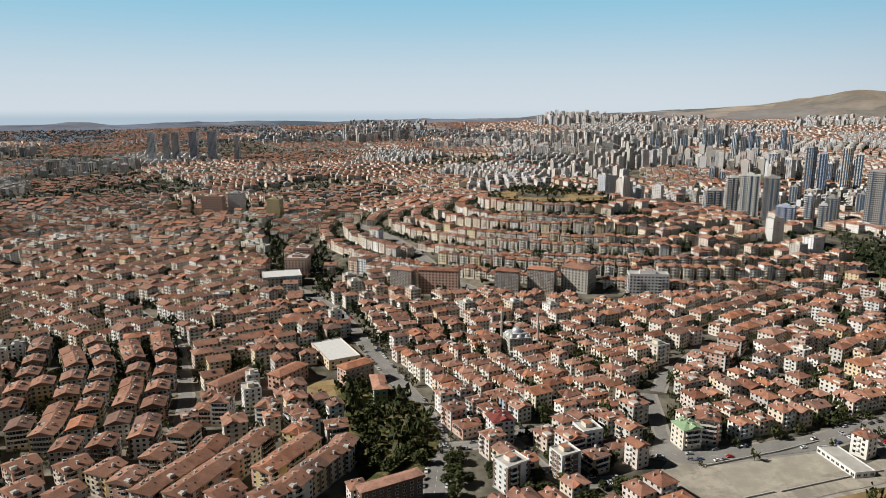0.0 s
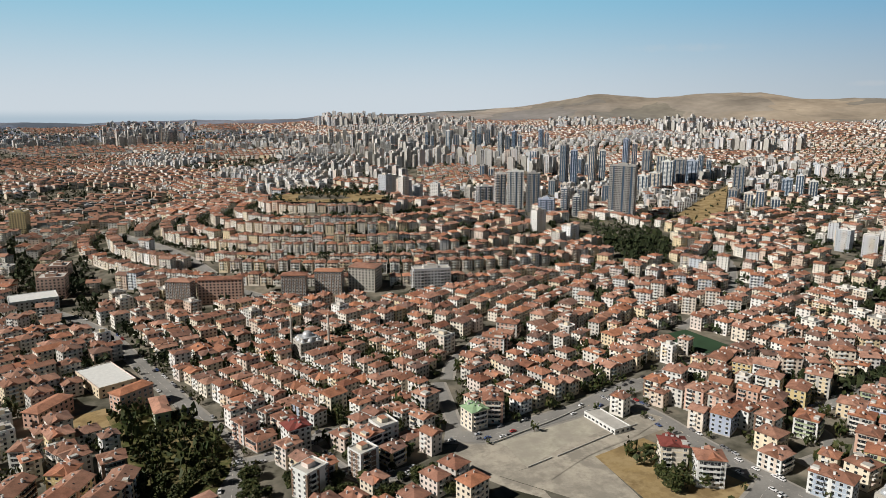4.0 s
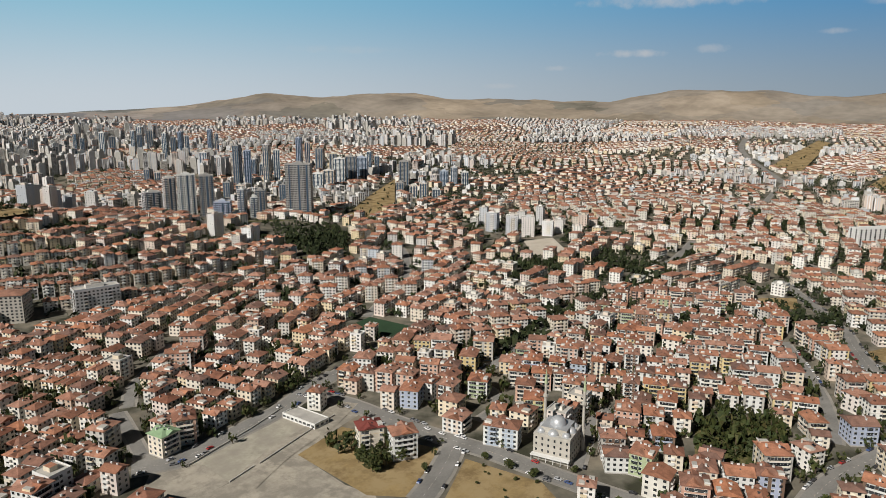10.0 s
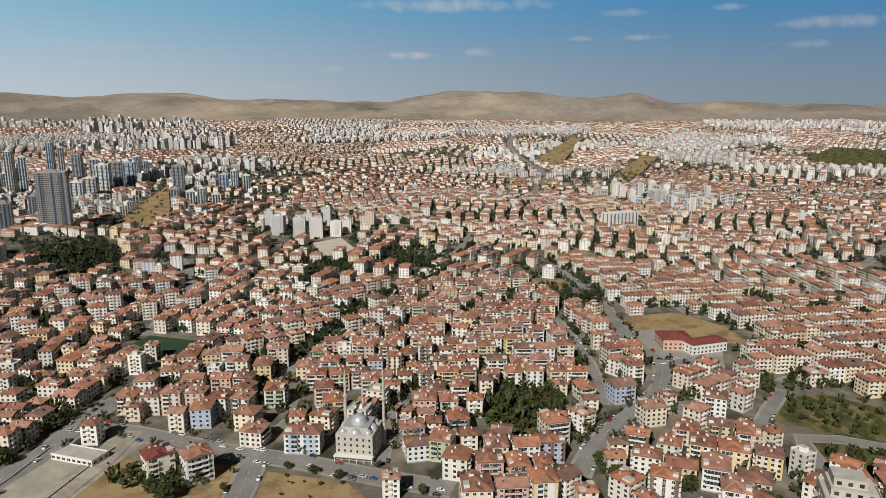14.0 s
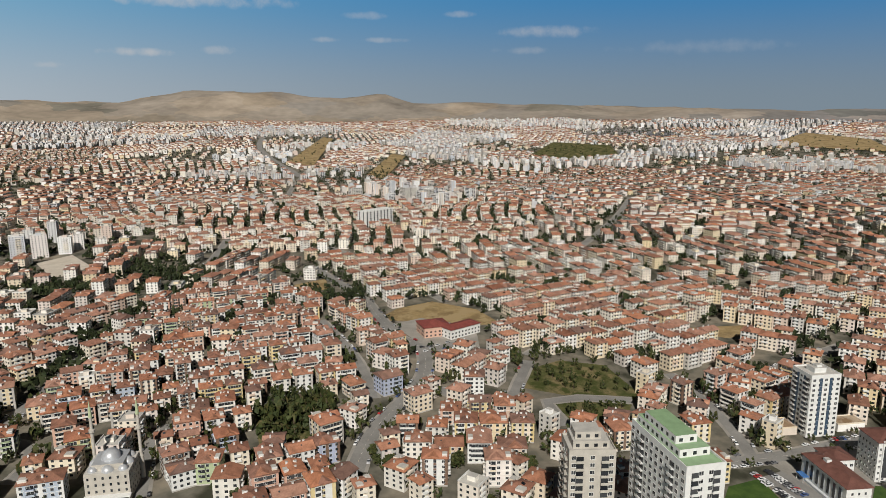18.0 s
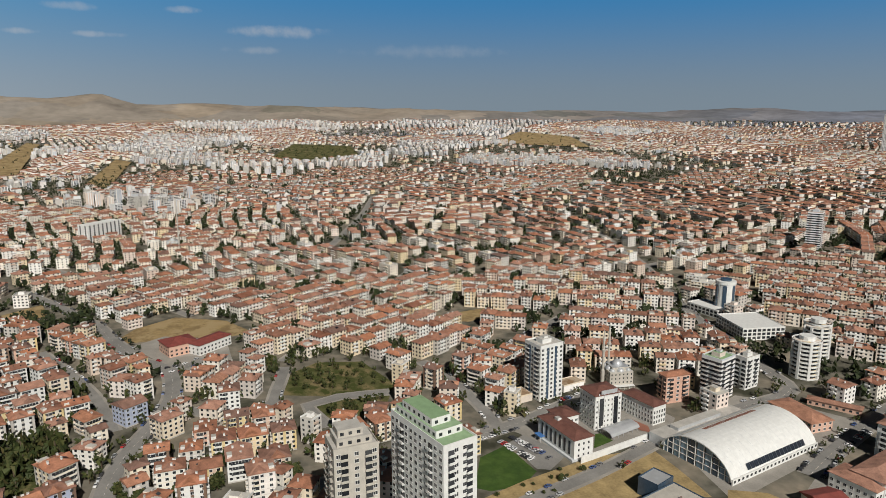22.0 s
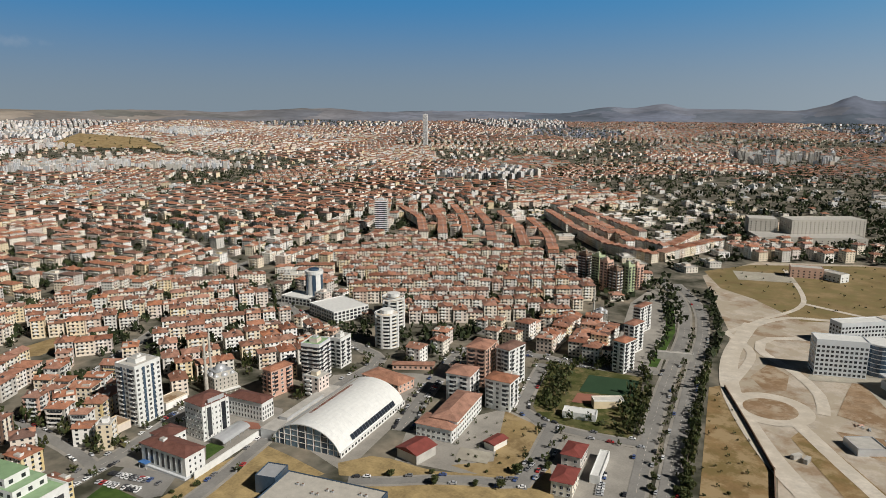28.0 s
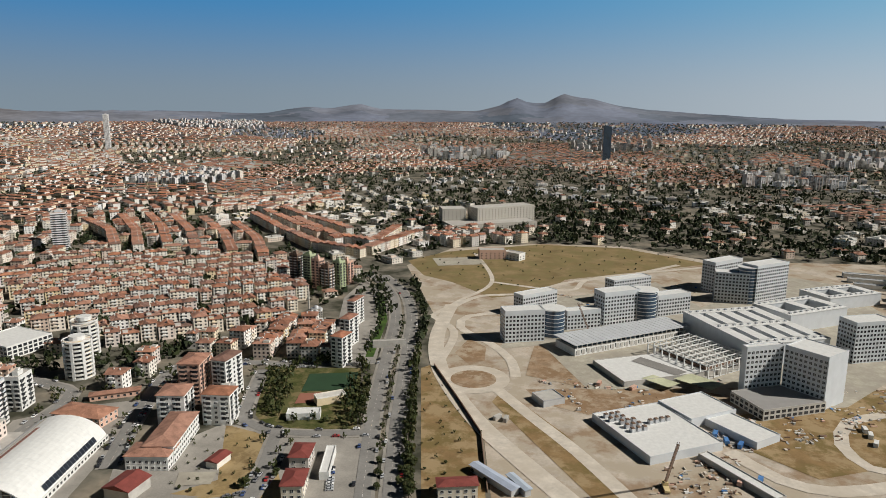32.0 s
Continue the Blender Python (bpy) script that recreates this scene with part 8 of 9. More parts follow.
district([(269.8, 375.8), (323.5, 404.6), (420.7, 311.6), (335.3, 238.7), (308, 231.6), (288, 255.1), (286.6, 282.3), (278.8, 305)], -57.1, 16, 23, w=13, d=13)
district([(337.8, 387.7), (406.3, 398.8), (559.8, 401), (626.7, 359.7), (415.4, 296.6), (354.9, 292.6)], -27.4, 17.2, 21, near=False, w=13)
district([(440.7, 50.2), (438.3, 6), (381.8, -9.6), (308.9, -17.1), (299.9, 24.7), (312.5, 71.3), (373.5, 66.5), (397.9, 49.7)], -84.6, 17, 23, w=13, d=13)
district([(604.1, 214.3), (581.4, 133.8), (441.7, 53.8), (401.8, 64.2), (445.9, 103.3), (411.4, 99.6), (365.4, 84.9), (314.2, 77.6), (327.1, 125.6), (381.1, 142.9), (378.6, 109.7)], -137.9, 17, 23, w=13, d=13)
district([(627.6, 124.9), (600.8, 28.7), (477.6, -6.2), (449.8, -108.1), (545.5, -172), (718.4, -186.4), (800.6, 108), (851.6, 293.5), (678.2, 177.4)], -53.9, 15.5, 25, near=False, w=13, keep=True)
district([(362, -27.5), (382.3, -66.9), (399, -103.3), (364.1, -118.8), (333.8, -105.7), (321.3, -55.7), (306, -27.7)], -73.3, 16, 22)
district([(441.3, -97.9), (515.4, -162.6), (490.6, -197.9), (452.5, -187.3), (379.2, -142.4), (375.7, -122.5)], -51.4, 16, 20)
district([(469.5, -222.7), (501.6, -333.8), (413.6, -330), (389.3, -288.7), (392.9, -255.3), (413.6, -240.9), (386.5, -184.5)], -112, 14.5, 25, near=False, w=12.5, keep=True)
district([(716.8, -192.6), (651.2, -429.6), (495.2, -357.6), (469.5, -222.7), (542.9, -181.6)], -118, 13.8, 29, near=False, kinds=('hip',), w=12, jit=.05, keep=True)
district([(-41.5, 505.2), (56.6, 563.5), (158.9, 563.2), (166.8, 456.6), (115.9, 352.9), (60.9, 310.4), (23.2, 339.8), (-4.8, 382.5)], -60.5, 13.5, 19, w=10, d=11, st=3)
district([(18, 299.9), (46.1, 327.5), (95, 333.4), (108.8, 310.3), (109.8, 280.5), (11.8, 280.7)], 27.6, 15, 20, st=3)
district([(153.7, 407.3), (202.8, 456.5), (287, 456.4), (350.1, 504.4), (265.9, 374.3), (227.5, 365.4), (131.1, 333.4)], 21.6, 15, 20, st=3)
district([(-104.7, 627.1), (37, 563.5), (42.2, 505), (-41.5, 505.2), (-60.6, 518.8)], -68.9, 13.8, 19, near=False, w=11, st=3)
district([(-217, 564.3), (-144.7, 637.2), (-109.4, 563.9), (-81.1, 505.3), (-126.2, 457.3), (-163.9, 417)], 29.7, 16.1, 20, near=False, w=15)
district([(-489.1, 730.8), (-511.2, 910.4), (-241, 851.1), (-160.4, 658), (-172.6, 598.9), (-205.2, 519.2), (-327.9, 520.2)], -35.6, 11, 21, near=False, kinds=('gable',), w=11, d=12, jit=0.03, gap=0.02)
district([(-327.9, 520.2), (-205.2, 519.2), (-194.5, 457.4), (-291, 457.6)], -35.6, 13.8, 20, near=False, w=13)
district([(-105.6, 755.5), (-78.1, 1111.2), (160.1, 1088.8), (244.1, 947.3), (201.8, 725.1), (138.1, 750.4), (21.6, 701.8)], -36.0, 14.9, 26, near=False, kinds=('gable','hip'), st=5, w=14)
district([(201.8, 725.1), (232.7, 1004.5), (424.4, 1285.6), (470.6, 987.2), (442.1, 908.3), (266.3, 751)], 33.3, 14.9, 27, near=False, bend=0.0006, kinds=('gable','hip'), w=14)
district([(167.9, 597.1), (369.2, 725.6), (459.7, 753.3), (428.1, 635), (344.8, 504.3), (202.8, 456.5), (163.8, 563.2)], 34.9, 17.5, 23, near=False, st=4, w=14)
row([(887.3, -901.1), (767.5, -825.5), (673.7, -730)], 12, 11.8, 12.5, st=4, near=False, kind='gable', gap=.03)
row([(862.4, -956.5), (731.7, -837.4), (644.7, -739.6)], 12, 11.8, 12.5, st=4, near=False, kind='gable', gap=.03)
row([(828.7, -981.9), (703.3, -862.6), (618.6, -765.4)], 12, 11.8, 12.5, st=4, near=False, kind='gable', gap=.03)
row([(780.2, -983.8), (654.6, -862.3), (557.1, -743.8)], 12, 11.8, 12.5, st=4, near=False, kind='gable', gap=.03)
row([(711.8, -972.4), (592.3, -857.4), (503.4, -745.8)], 12, 11.8, 12.5, st=4, near=False, kind='gable', gap=.03)
row([(630.3, -943), (521.2, -832.5), (447.1, -727.4)], 12, 11.8, 12.5, st=4, near=False, kind='gable', gap=.03)
row([(659.9, -1045.5), (530.2, -919.4), (428.2, -831.6), (351.9, -810.3), (324.1, -965.8)], 12, 11.8, 12.5, st=4, near=False, kind='gable', gap=.03)
row([(566.5, -1021), (434.8, -898.8), (359.2, -867), (368.7, -995.2)], 12, 11.8, 12.5, st=4, near=False, kind='gable', gap=.03)
row([(657.4, -1082.7), (502.3, -939.5), (411.4, -868.3)], 12, 11.8, 12.5, st=4, near=False, kind='gable', gap=.03)
row([(647.5, -1126.1), (525, -1022.5), (431.5, -951.9)], 12, 11.8, 12.5, st=4, near=False, kind='gable', gap=.03)
district([(679.7, -564.3), (715.4, -684.7), (453.6, -769.9), (334.3, -620.8), (304.6, -542.6), (320.1, -483), (402.7, -425.7), (501.5, -442.8)], -136, 13.6, 33, near=False, kinds=('hip',), jit=0.04, gap=0.02, w=12, d=13, keep=True)
row([(273.7, -427.2), (282.6, -463.4), (292.4, -512.2)], 12, 12, 13)
row([(310.4, -503), (297.2, -528.9)], 12, 12, 13)
row([(253.7, -449.6), (264.9, -484.3), (278.3, -527.4)], 12, 12, 13)
row([(238.4, -446.2), (246.2, -474.8), (258.8, -519.3)], 12, 12, 13)
row([(306.5, -434.4), (311.3, -477.6)], 12, 12, 13)
row([(297.8, -410.8), (299.9, -443.4)], 12, 12, 13)
# more streets
road([(1507.8, -236.3), (1274.3, -180.7), (1115.8, -135.9), (945.6, -81.9)], 9)
road([(620.6, -412.3), (732.6, -450.9), (834.8, -476.9), (1019.5, -517.5), (1144.2, -534.2)], 8)
road([(949.6, 326.4), (895.9, 248.5), (761.5, 149.4), (656.2, 72)], 7)
road([(808.5, -180.7), (652.2, -87.7), (512.7, -6.6)], 7)
road([(715.9, -427.1), (747.7, -504.8), (741.8, -584), (758.8, -683.8)], 8)
road([(1988.3, 636.2), (1622.1, 559.3), (1421.9, 514.5), (1478.3, 603.7)], 8)
road([(510.2, 643.6), (611.2, 695.2), (528.8, 588.9), (447, 526), (379.4, 479)], 7)
# trees
tree_line([(1129.9, 109.8), (1023.6, 42.1), (926.3, -25.4)], 7, size=1.2)
tree_line([(1108.7, 108), (1005.4, 41.5), (911, -24.9)], 7, size=1.1)
tree_line([(1059.5, -548.3), (1004.2, -571.6), (880.6, -549), (774.9, -526.7)], 7, size=1.4)
tree_line([(1028.2, -527.1), (966.5, -545.5), (856, -524.9), (768, -509.5)], 7, size=1.4)
tree_line([(400.9, 326.2), (534.5, 348.9), (693.5, 357.4), (852.8, 383)], 6, size=1.4, off=5)
tree_line([(400.9, 326.2), (534.5, 348.9), (693.5, 357.4), (852.8, 383)], 6, size=1.4, off=-5)
grove([(295.6, 597.3), (330.5, 581.1), (306.4, 539.6), (282.2, 559.7)], 7, size=1.1)
grove([(479.2, 779), (596.4, 791.4), (508.8, 678.4), (459.3, 704.3)], 9, size=1.2)
grove([(628.9, 544), (699.9, 491.3), (649.4, 456), (608.6, 509.2)], 7, size=1.1)
grove([(498.2, 826), (598.6, 827.7), (547.3, 717.3), (467.6, 718.5)], 11, size=1.2)
grove([(779, -14.9), (707.3, -47.6), (681.3, -97.8), (729.2, -98.7)], 8, size=1.0)
grove([(687.5, 244.6), (700.2, 212.3), (637.1, 160.8), (626.7, 207.6)], 8, size=1.0)
grove([(385.5, 164.8), (414.5, 139.7), (417.4, 121.2), (372.2, 107.9), (352.4, 126.2), (347.3, 147.3)], 7.5, size=1.45)
grove([(208.7, 300), (223.2, 293.1), (239.7, 263.6), (211.6, 250.6), (200.1, 264.1)], 7.5, size=1.35)
area([(-76.1, 442.5), (-53.1, 447.4), (-14.5, 414.9), (-1.4, 371.8), (-3.9, 348.4), (-11.8, 328.7), (-42, 318.8), (-52.9, 351.7), (-60.7, 394.3)], M_SCRUB, label='dry park ground under scattered trees', name='park', category='park')
grove([(-71.5, 437.7), (-52.1, 437.7), (-16.2, 410.6), (-3.1, 371.8), (-5.2, 351.6), (-11.9, 333.3), (-42.4, 322), (-50.7, 351.7), (-57.9, 394.3)], 8.6, size=1.35)
grove([(0.2, 351.6), (14.5, 351.6), (18.4, 305.2), (0.2, 305.3)], 8, size=1.0)
grove([(229.9, 491.4), (231.9, 471.1), (199.6, 402.5), (192.5, 410.9)], 7)
grove([(456.1, -8.7), (486.8, -13.9), (496.3, -39.7), (482.6, -72.2), (442.4, -77.7), (439.1, -41.9)], 9, size=0.7)
grove([(416.1, -24.9), (425.2, -44.1), (424.6, -70.6), (408.1, -64), (398.4, -37.4)], 7, size=0.8)
grove([(226.7, -351.8), (260.1, -421.7), (250.1, -424.9), (219.5, -386.1), (207.3, -349.4)], 7, size=0.8)
grove([(184.4, -382.7), (194, -442.3), (160.2, -368.2), (163.9, -350.8)], 6, size=0.9)
tree_line([(99, -288.1), (121.2, -356.3), (141.3, -420.3), (157.3, -472.1), (186.8, -586.3), (238.1, -705)], 4, size=.95, off=4)
tree_line([(221.7, -353.9), (241.3, -431.3), (219.8, -445.0), (191.8, -445.1), (158.6, -359.7)], 4.5, size=1.0)
tree_line([(206.0, -345.3), (185.7, -356.2), (161.2, -356.8)], 6, size=.8)
tree_line([(200, -466), (224, -556), (260, -640)], 7, size=.9)
tree_line([(102.5, -287.1), (124.5, -355.3), (145, -419.2), (160.2, -471.2)], 6, size=0.8)
tree_line([(117.7, -282.4), (140.6, -350.3), (163.5, -423.8), (182.2, -490.8), (210.3, -579.3)], 11, size=0.7)
tree_line([(107, -285.7), (128.7, -354), (150.6, -427.8)], 12, size=0.6)
grove([(315, -723.9), (268.6, -696.1), (217.3, -576.8), (232.5, -572), (270.9, -643.9)], 9, size=0.9)
grove([(379.6, -429), (362.7, -463.2), (333.2, -417.2), (358, -409.5)], 7, size=0.9)
grove([(460.2, -372), (430.8, -402.2), (400.7, -373.1), (417.9, -354.6)], 8, size=0.9)
grove([(405.4, -400.4), (382.4, -440.3), (356.6, -412.5), (359.9, -362.9)], 9, size=0.8)
grove([(-288.1, 1089.9), (-275.8, 1115), (-182.6, 811.3), (-154.4, 755.3), (-193.3, 755.9)], 10, size=1.2)
grove([(-184.3, 909.5), (-160.9, 907.8), (-135, 754.9), (-151.1, 755)], 9, size=1.1)
grove([(-140.1, 729.8), (-121.4, 730), (-108.2, 683.9), (-126.9, 673.2)], 8, size=1.0)
grove([(419.3, 681.1), (441.5, 660.6), (410.4, 604.5), (396, 640.9)], 9, size=1.2)
grove([(296, 604.1), (342, 622.2), (312.8, 556.4), (279, 556.6)], 8, size=1.1)
grove([(517.7, 929), (625.6, 854.6), (546.7, 724.1), (469, 712.6), (507.3, 822.8)], 14, size=1.1)
grove([(794.3, 493.1), (764.9, 391.4), (718.9, 352.6), (676.2, 403.3)], 9, size=1.1)
grove([(1620.2, 497), (1929.8, 610.8), (1908.5, 345.9), (1677.6, 345.5)], 18, size=1.3)
grove([(694.8, 182.3), (693.9, 168.9), (639.2, 151.9), (632.1, 171.6)], 8, size=1.1)
grove([(2684.8, 1625.6), (2907.6, 1378.5), (2589.4, 1189.4), (2548.6, 1487.4)], 30, size=1.6)
grove(hill_ring(56, 24, 20, 160), 9, size=1.2)
grove(hill_ring(30, 24, 0, 345), 12, size=.8)
grove([(1012.4, -593.8), (929.1, -563.2), (847.3, -544.6), (858, -523.6)], 14, size=1.3)
grove([(404.6, -853), (295.7, -955.4), (107.4, -993.3), (-85.9, -971.9), (-189.9, -967.4), (-294, -966.5), (-329.2, -1091.7), (-53.9, -1094.3), (161.5, -1133.9), (139.2, -983.2), (265.6, -942)], 24, size=1.4, seed=9)
grove([(636.9, -1473.1), (433, -1440.4), (350.9, -1167.7), (128.4, -1174.8), (31.6, -1118.5), (-342.9, -1140.5), (-434.2, -1465.3), (-133.4, -1621.6), (180.8, -1626.2), (464.5, -1643.4), (708.3, -1677.3)], 36, size=1.7, seed=10)
grove([(236.7, -2103.5), (-663.3, -2291.3), (-456.5, -1544.9), (-149.3, -1673.9), (186.8, -1677.3)], 50, size=1.9, seed=12)
grove([(-378, -3397.4), (-1003.8, -3534.1), (-716.4, -2439.2), (-441.6, -2403.5)], 45, size=2.0, seed=13)
grove([(286.2, -806.9), (255.2, -877.1), (144.5, -963.9), (26.2, -976.3), (-84.4, -905.4), (1, -832.6), (81.1, -766.6), (97.2, -700.1), (144.9, -666.4), (201.9, -717.2), (242.3, -738.3)], 26, size=0.32, seed=21)
grove([(150, -450.2), (145.4, -463.4), (117, -417.9), (84.5, -367.6), (66.2, -300.8), (97.2, -291.3)], 12, size=0.28, seed=22)
grove([(251.1, -298.5), (242.5, -321.1), (209.3, -321.9), (183.6, -276.4), (203.7, -258.7), (221.4, -262)], 9, size=0.26, seed=23)
grove([(222.1, 213.9), (253.4, 232.9), (262.2, 191.1), (254.2, 174.6)], 12, size=0.25, seed=24)
grove([(293.3, -99.1), (302, -123.6), (313.3, -164.8), (283, -137.3)], 9, size=0.3, seed=25)
grove([(2435.5, -29.8), (2888.9, -128.3), (2758.9, -343.6), (2370.1, -333.2), (2241.3, -168.1)], 48, size=1.5, seed=31)
grove([(2774.2, -945.4), (3160.4, -1221.6), (2852.6, -1347), (2434, -1234.3), (2587.2, -1074.1)], 75, size=1.4, seed=32)
grove([(2122, 749.9), (3014.8, 886.9), (2946.6, 822.6), (2021.1, 632.8)], 55, size=1.4, seed=33)
grove([(1852.4, 428.4), (2450.7, 467.7), (2368.1, 405.3), (1778.2, 361.7)], 45, size=1.4, seed=34)
grove([(672.9, 918.1), (974.7, 1199.3), (1194.4, 1374.2), (888.9, 1025.1), (747.3, 922.1)], 34, size=1.0, seed=35)

# ---- filling the rest of the city ----
CITY = np.random.RandomState(5)
bins = {}


def put(key, x, y, ang, sx=1.0, sy=1.0, sz=1.0):
    if key[0] != "tree":
        key = key + (ROOFB if math.degrees(math.atan2(x, y)) < -4 and math.hypot(x, y) < 2200 and CITY.rand() < .75 else ROOF, "".join(s for s in "nsew" if faces_eye(x, y, ang, s)) if key[4] < 2 else "", int(CITY.randint(4)) if key[4] < 2 or key[2] > 5 else int(math.hypot(x, y) < 2100))
    bins.setdefault(key, []).append((x, y, terrain(x, y), ang, sx, sy, sz))


def fill(az0, az1, r0, r1, ang, du, dv, jit=0.12, gap=0.08, mix="low", bend=0.0, w=12.0, d=12.5, trees=0.5):
    ra, rb = (r0 * .93, r1 * 1.07) if r0 > 600 else (r0, r1)
    for x, y, a in lattice(az0 - 3, az1 + 3, ra, rb, ang, du, dv, jit, gap, CITY, bend):
        r, az = math.hypot(x, y), math.degrees(math.atan2(x, y))
        az = az + 360 if az < -60 else az
        edge = min((az - az0 + 3) / 6, (az1 + 3 - az) / 6, (r - ra) / (r0 * .14), (rb - r) / (r1 * .14) if r1 < 4000 else 1)
        if CITY.rand() > edge * 1.6 or not free(x, y, a, w, d):
            continue
        i, j = cells(x, y)
        k = 1 if r < 1400 else 2
        taken[i - k:i + k + 1, j - k:j + k + 1] = True
        lod = 0 if r < 800 else 1 if r < 1400 else 2
        q = CITY.rand()
        if mix == "low":
            st, kind = (4, "hip") if q < 0.55 else (4, "gable") if q < 0.75 else (3, "hip") if q < 0.9 else (5, "flat")
        elif mix == "terrace":
            st, kind = (4, "gable")
        elif mix == "tall":
            st, kind = (12, "flat") if q < 0.16 else (8, "flat") if q < 0.45 else (5, "hip") if q < 0.95 else (15, "flat")
        elif mix == "mid":
            st, kind = (3, "hip") if q < 0.45 else (3, "gable") if q < 0.7 else (4, "hip") if q < .95 else (7, "flat") if q < 0.988 else (10, "flat")
        else:
            st, kind = (5, "flat") if q < .5 else (4, "flat") if q < .8 else (7, "flat") if q < .97 else (12, "flat")
        sw, sd = (w, d) if st < 7 else (max(w, 18), max(d, 17))
        put((round(sw), round(sd), st, kind, lod), x, y, a, CITY.uniform(.9, 1.1), CITY.uniform(.9, 1.1), CITY.uniform(.93, 1.07))
        for _ in range(int(trees + CITY.rand())):
            tx, ty = x + CITY.uniform(-1, 1) * du * .5, y + CITY.uniform(-1, 1) * dv * .5
            put(("tree", int(CITY.randint(3)), 0 if r < 500 else 1 if r < 1400 else 2), tx, ty, CITY.uniform(0, 360), *([CITY.uniform(.8, 1.5)] * 2), CITY.uniform(1.2, 2.1))


# ---- quarters: patches of the city, each with its own street grid and kind of house ----
# style: width, depth, pitch along the row, pitch between rows, storeys, roof, trees for each place, share left empty
STYLES = {
    "rows": (22, 12, 23.0, 27.0, 4, "hip", 1.8, .12),
    "terraces": (14, 13, 14.2, 24.0, 4, "gable", 1.3, .05),
    "houses": (14, 13, 17.5, 25.0, 4, "hip", 1.2, .12),
    "cottages": (11, 10, 15.0, 18.0, 2, "hip", 1.1, .18),
    "slabs": (21, 13, 31.0, 34.0, 7, "flat", 2.0, .2),
    "towers": (17, 16, 31.0, 38.0, 14, "flat", 1.8, .25),
    "flats": (15, 13, 24.0, 31.0, 6, "flat", 1.5, .16),
    "sheds": (26, 16, 40.0, 46.0, 2, "flat", 3.0, .3),
    "grey": (17, 13, 25.0, 30.0, 5, "flat", 1.6, .2),
    "green": (14, 12, 34.0, 40.0, 3, "hip", 4.0, .55),
}


def style_mix(az, r):
    """Shares of the styles by part of the city."""
    if az < -6:
        return (("terraces", 8), ("houses", 2), ("green", .6)) if r < 1500 else (("houses", 4), ("green", 4), ("cottages", 3), ("grey", 1.2), ("slabs", .4))
    if az < 10:
        return (("terraces", 6), ("houses", 3), ("rows", 1)) if r < 1500 else (("towers", .8), ("slabs", 1.5), ("flats", 2), ("houses", 5.5), ("grey", .6), ("green", 1.6))
    if az < 46:
        return (("houses", 6), ("slabs", 1), ("rows", 2), ("green", .8)) if r < 1250 else (("towers", 3), ("slabs", 3), ("flats", 3), ("houses", 4), ("grey", .4), ("green", .7))
    if az < 100:
        return (("houses", 7), ("rows", 2.5), ("green", .3), ("slabs", .2)) if r < 1700 else (("houses", 4.5), ("flats", 3), ("cottages", 1), ("grey", .4), ("slabs", .3), ("rows", 1.5), ("green", 1.3), ("towers", .12))
    if az < 150:
        return (("rows", 6), ("houses", 3), ("slabs", .25), ("green", .3)) if r < 1700 else (("houses", 4), ("rows", 3.5), ("flats", 1), ("grey", .4), ("slabs", .15), ("green", 1.4), ("towers", .08))
    return (("green", 5), ("sheds", 3.5), ("houses", 1)) if r < 1900 else (("green", 4), ("houses", 3), ("cottages", 2), ("slabs", 1.2), ("towers", .4))


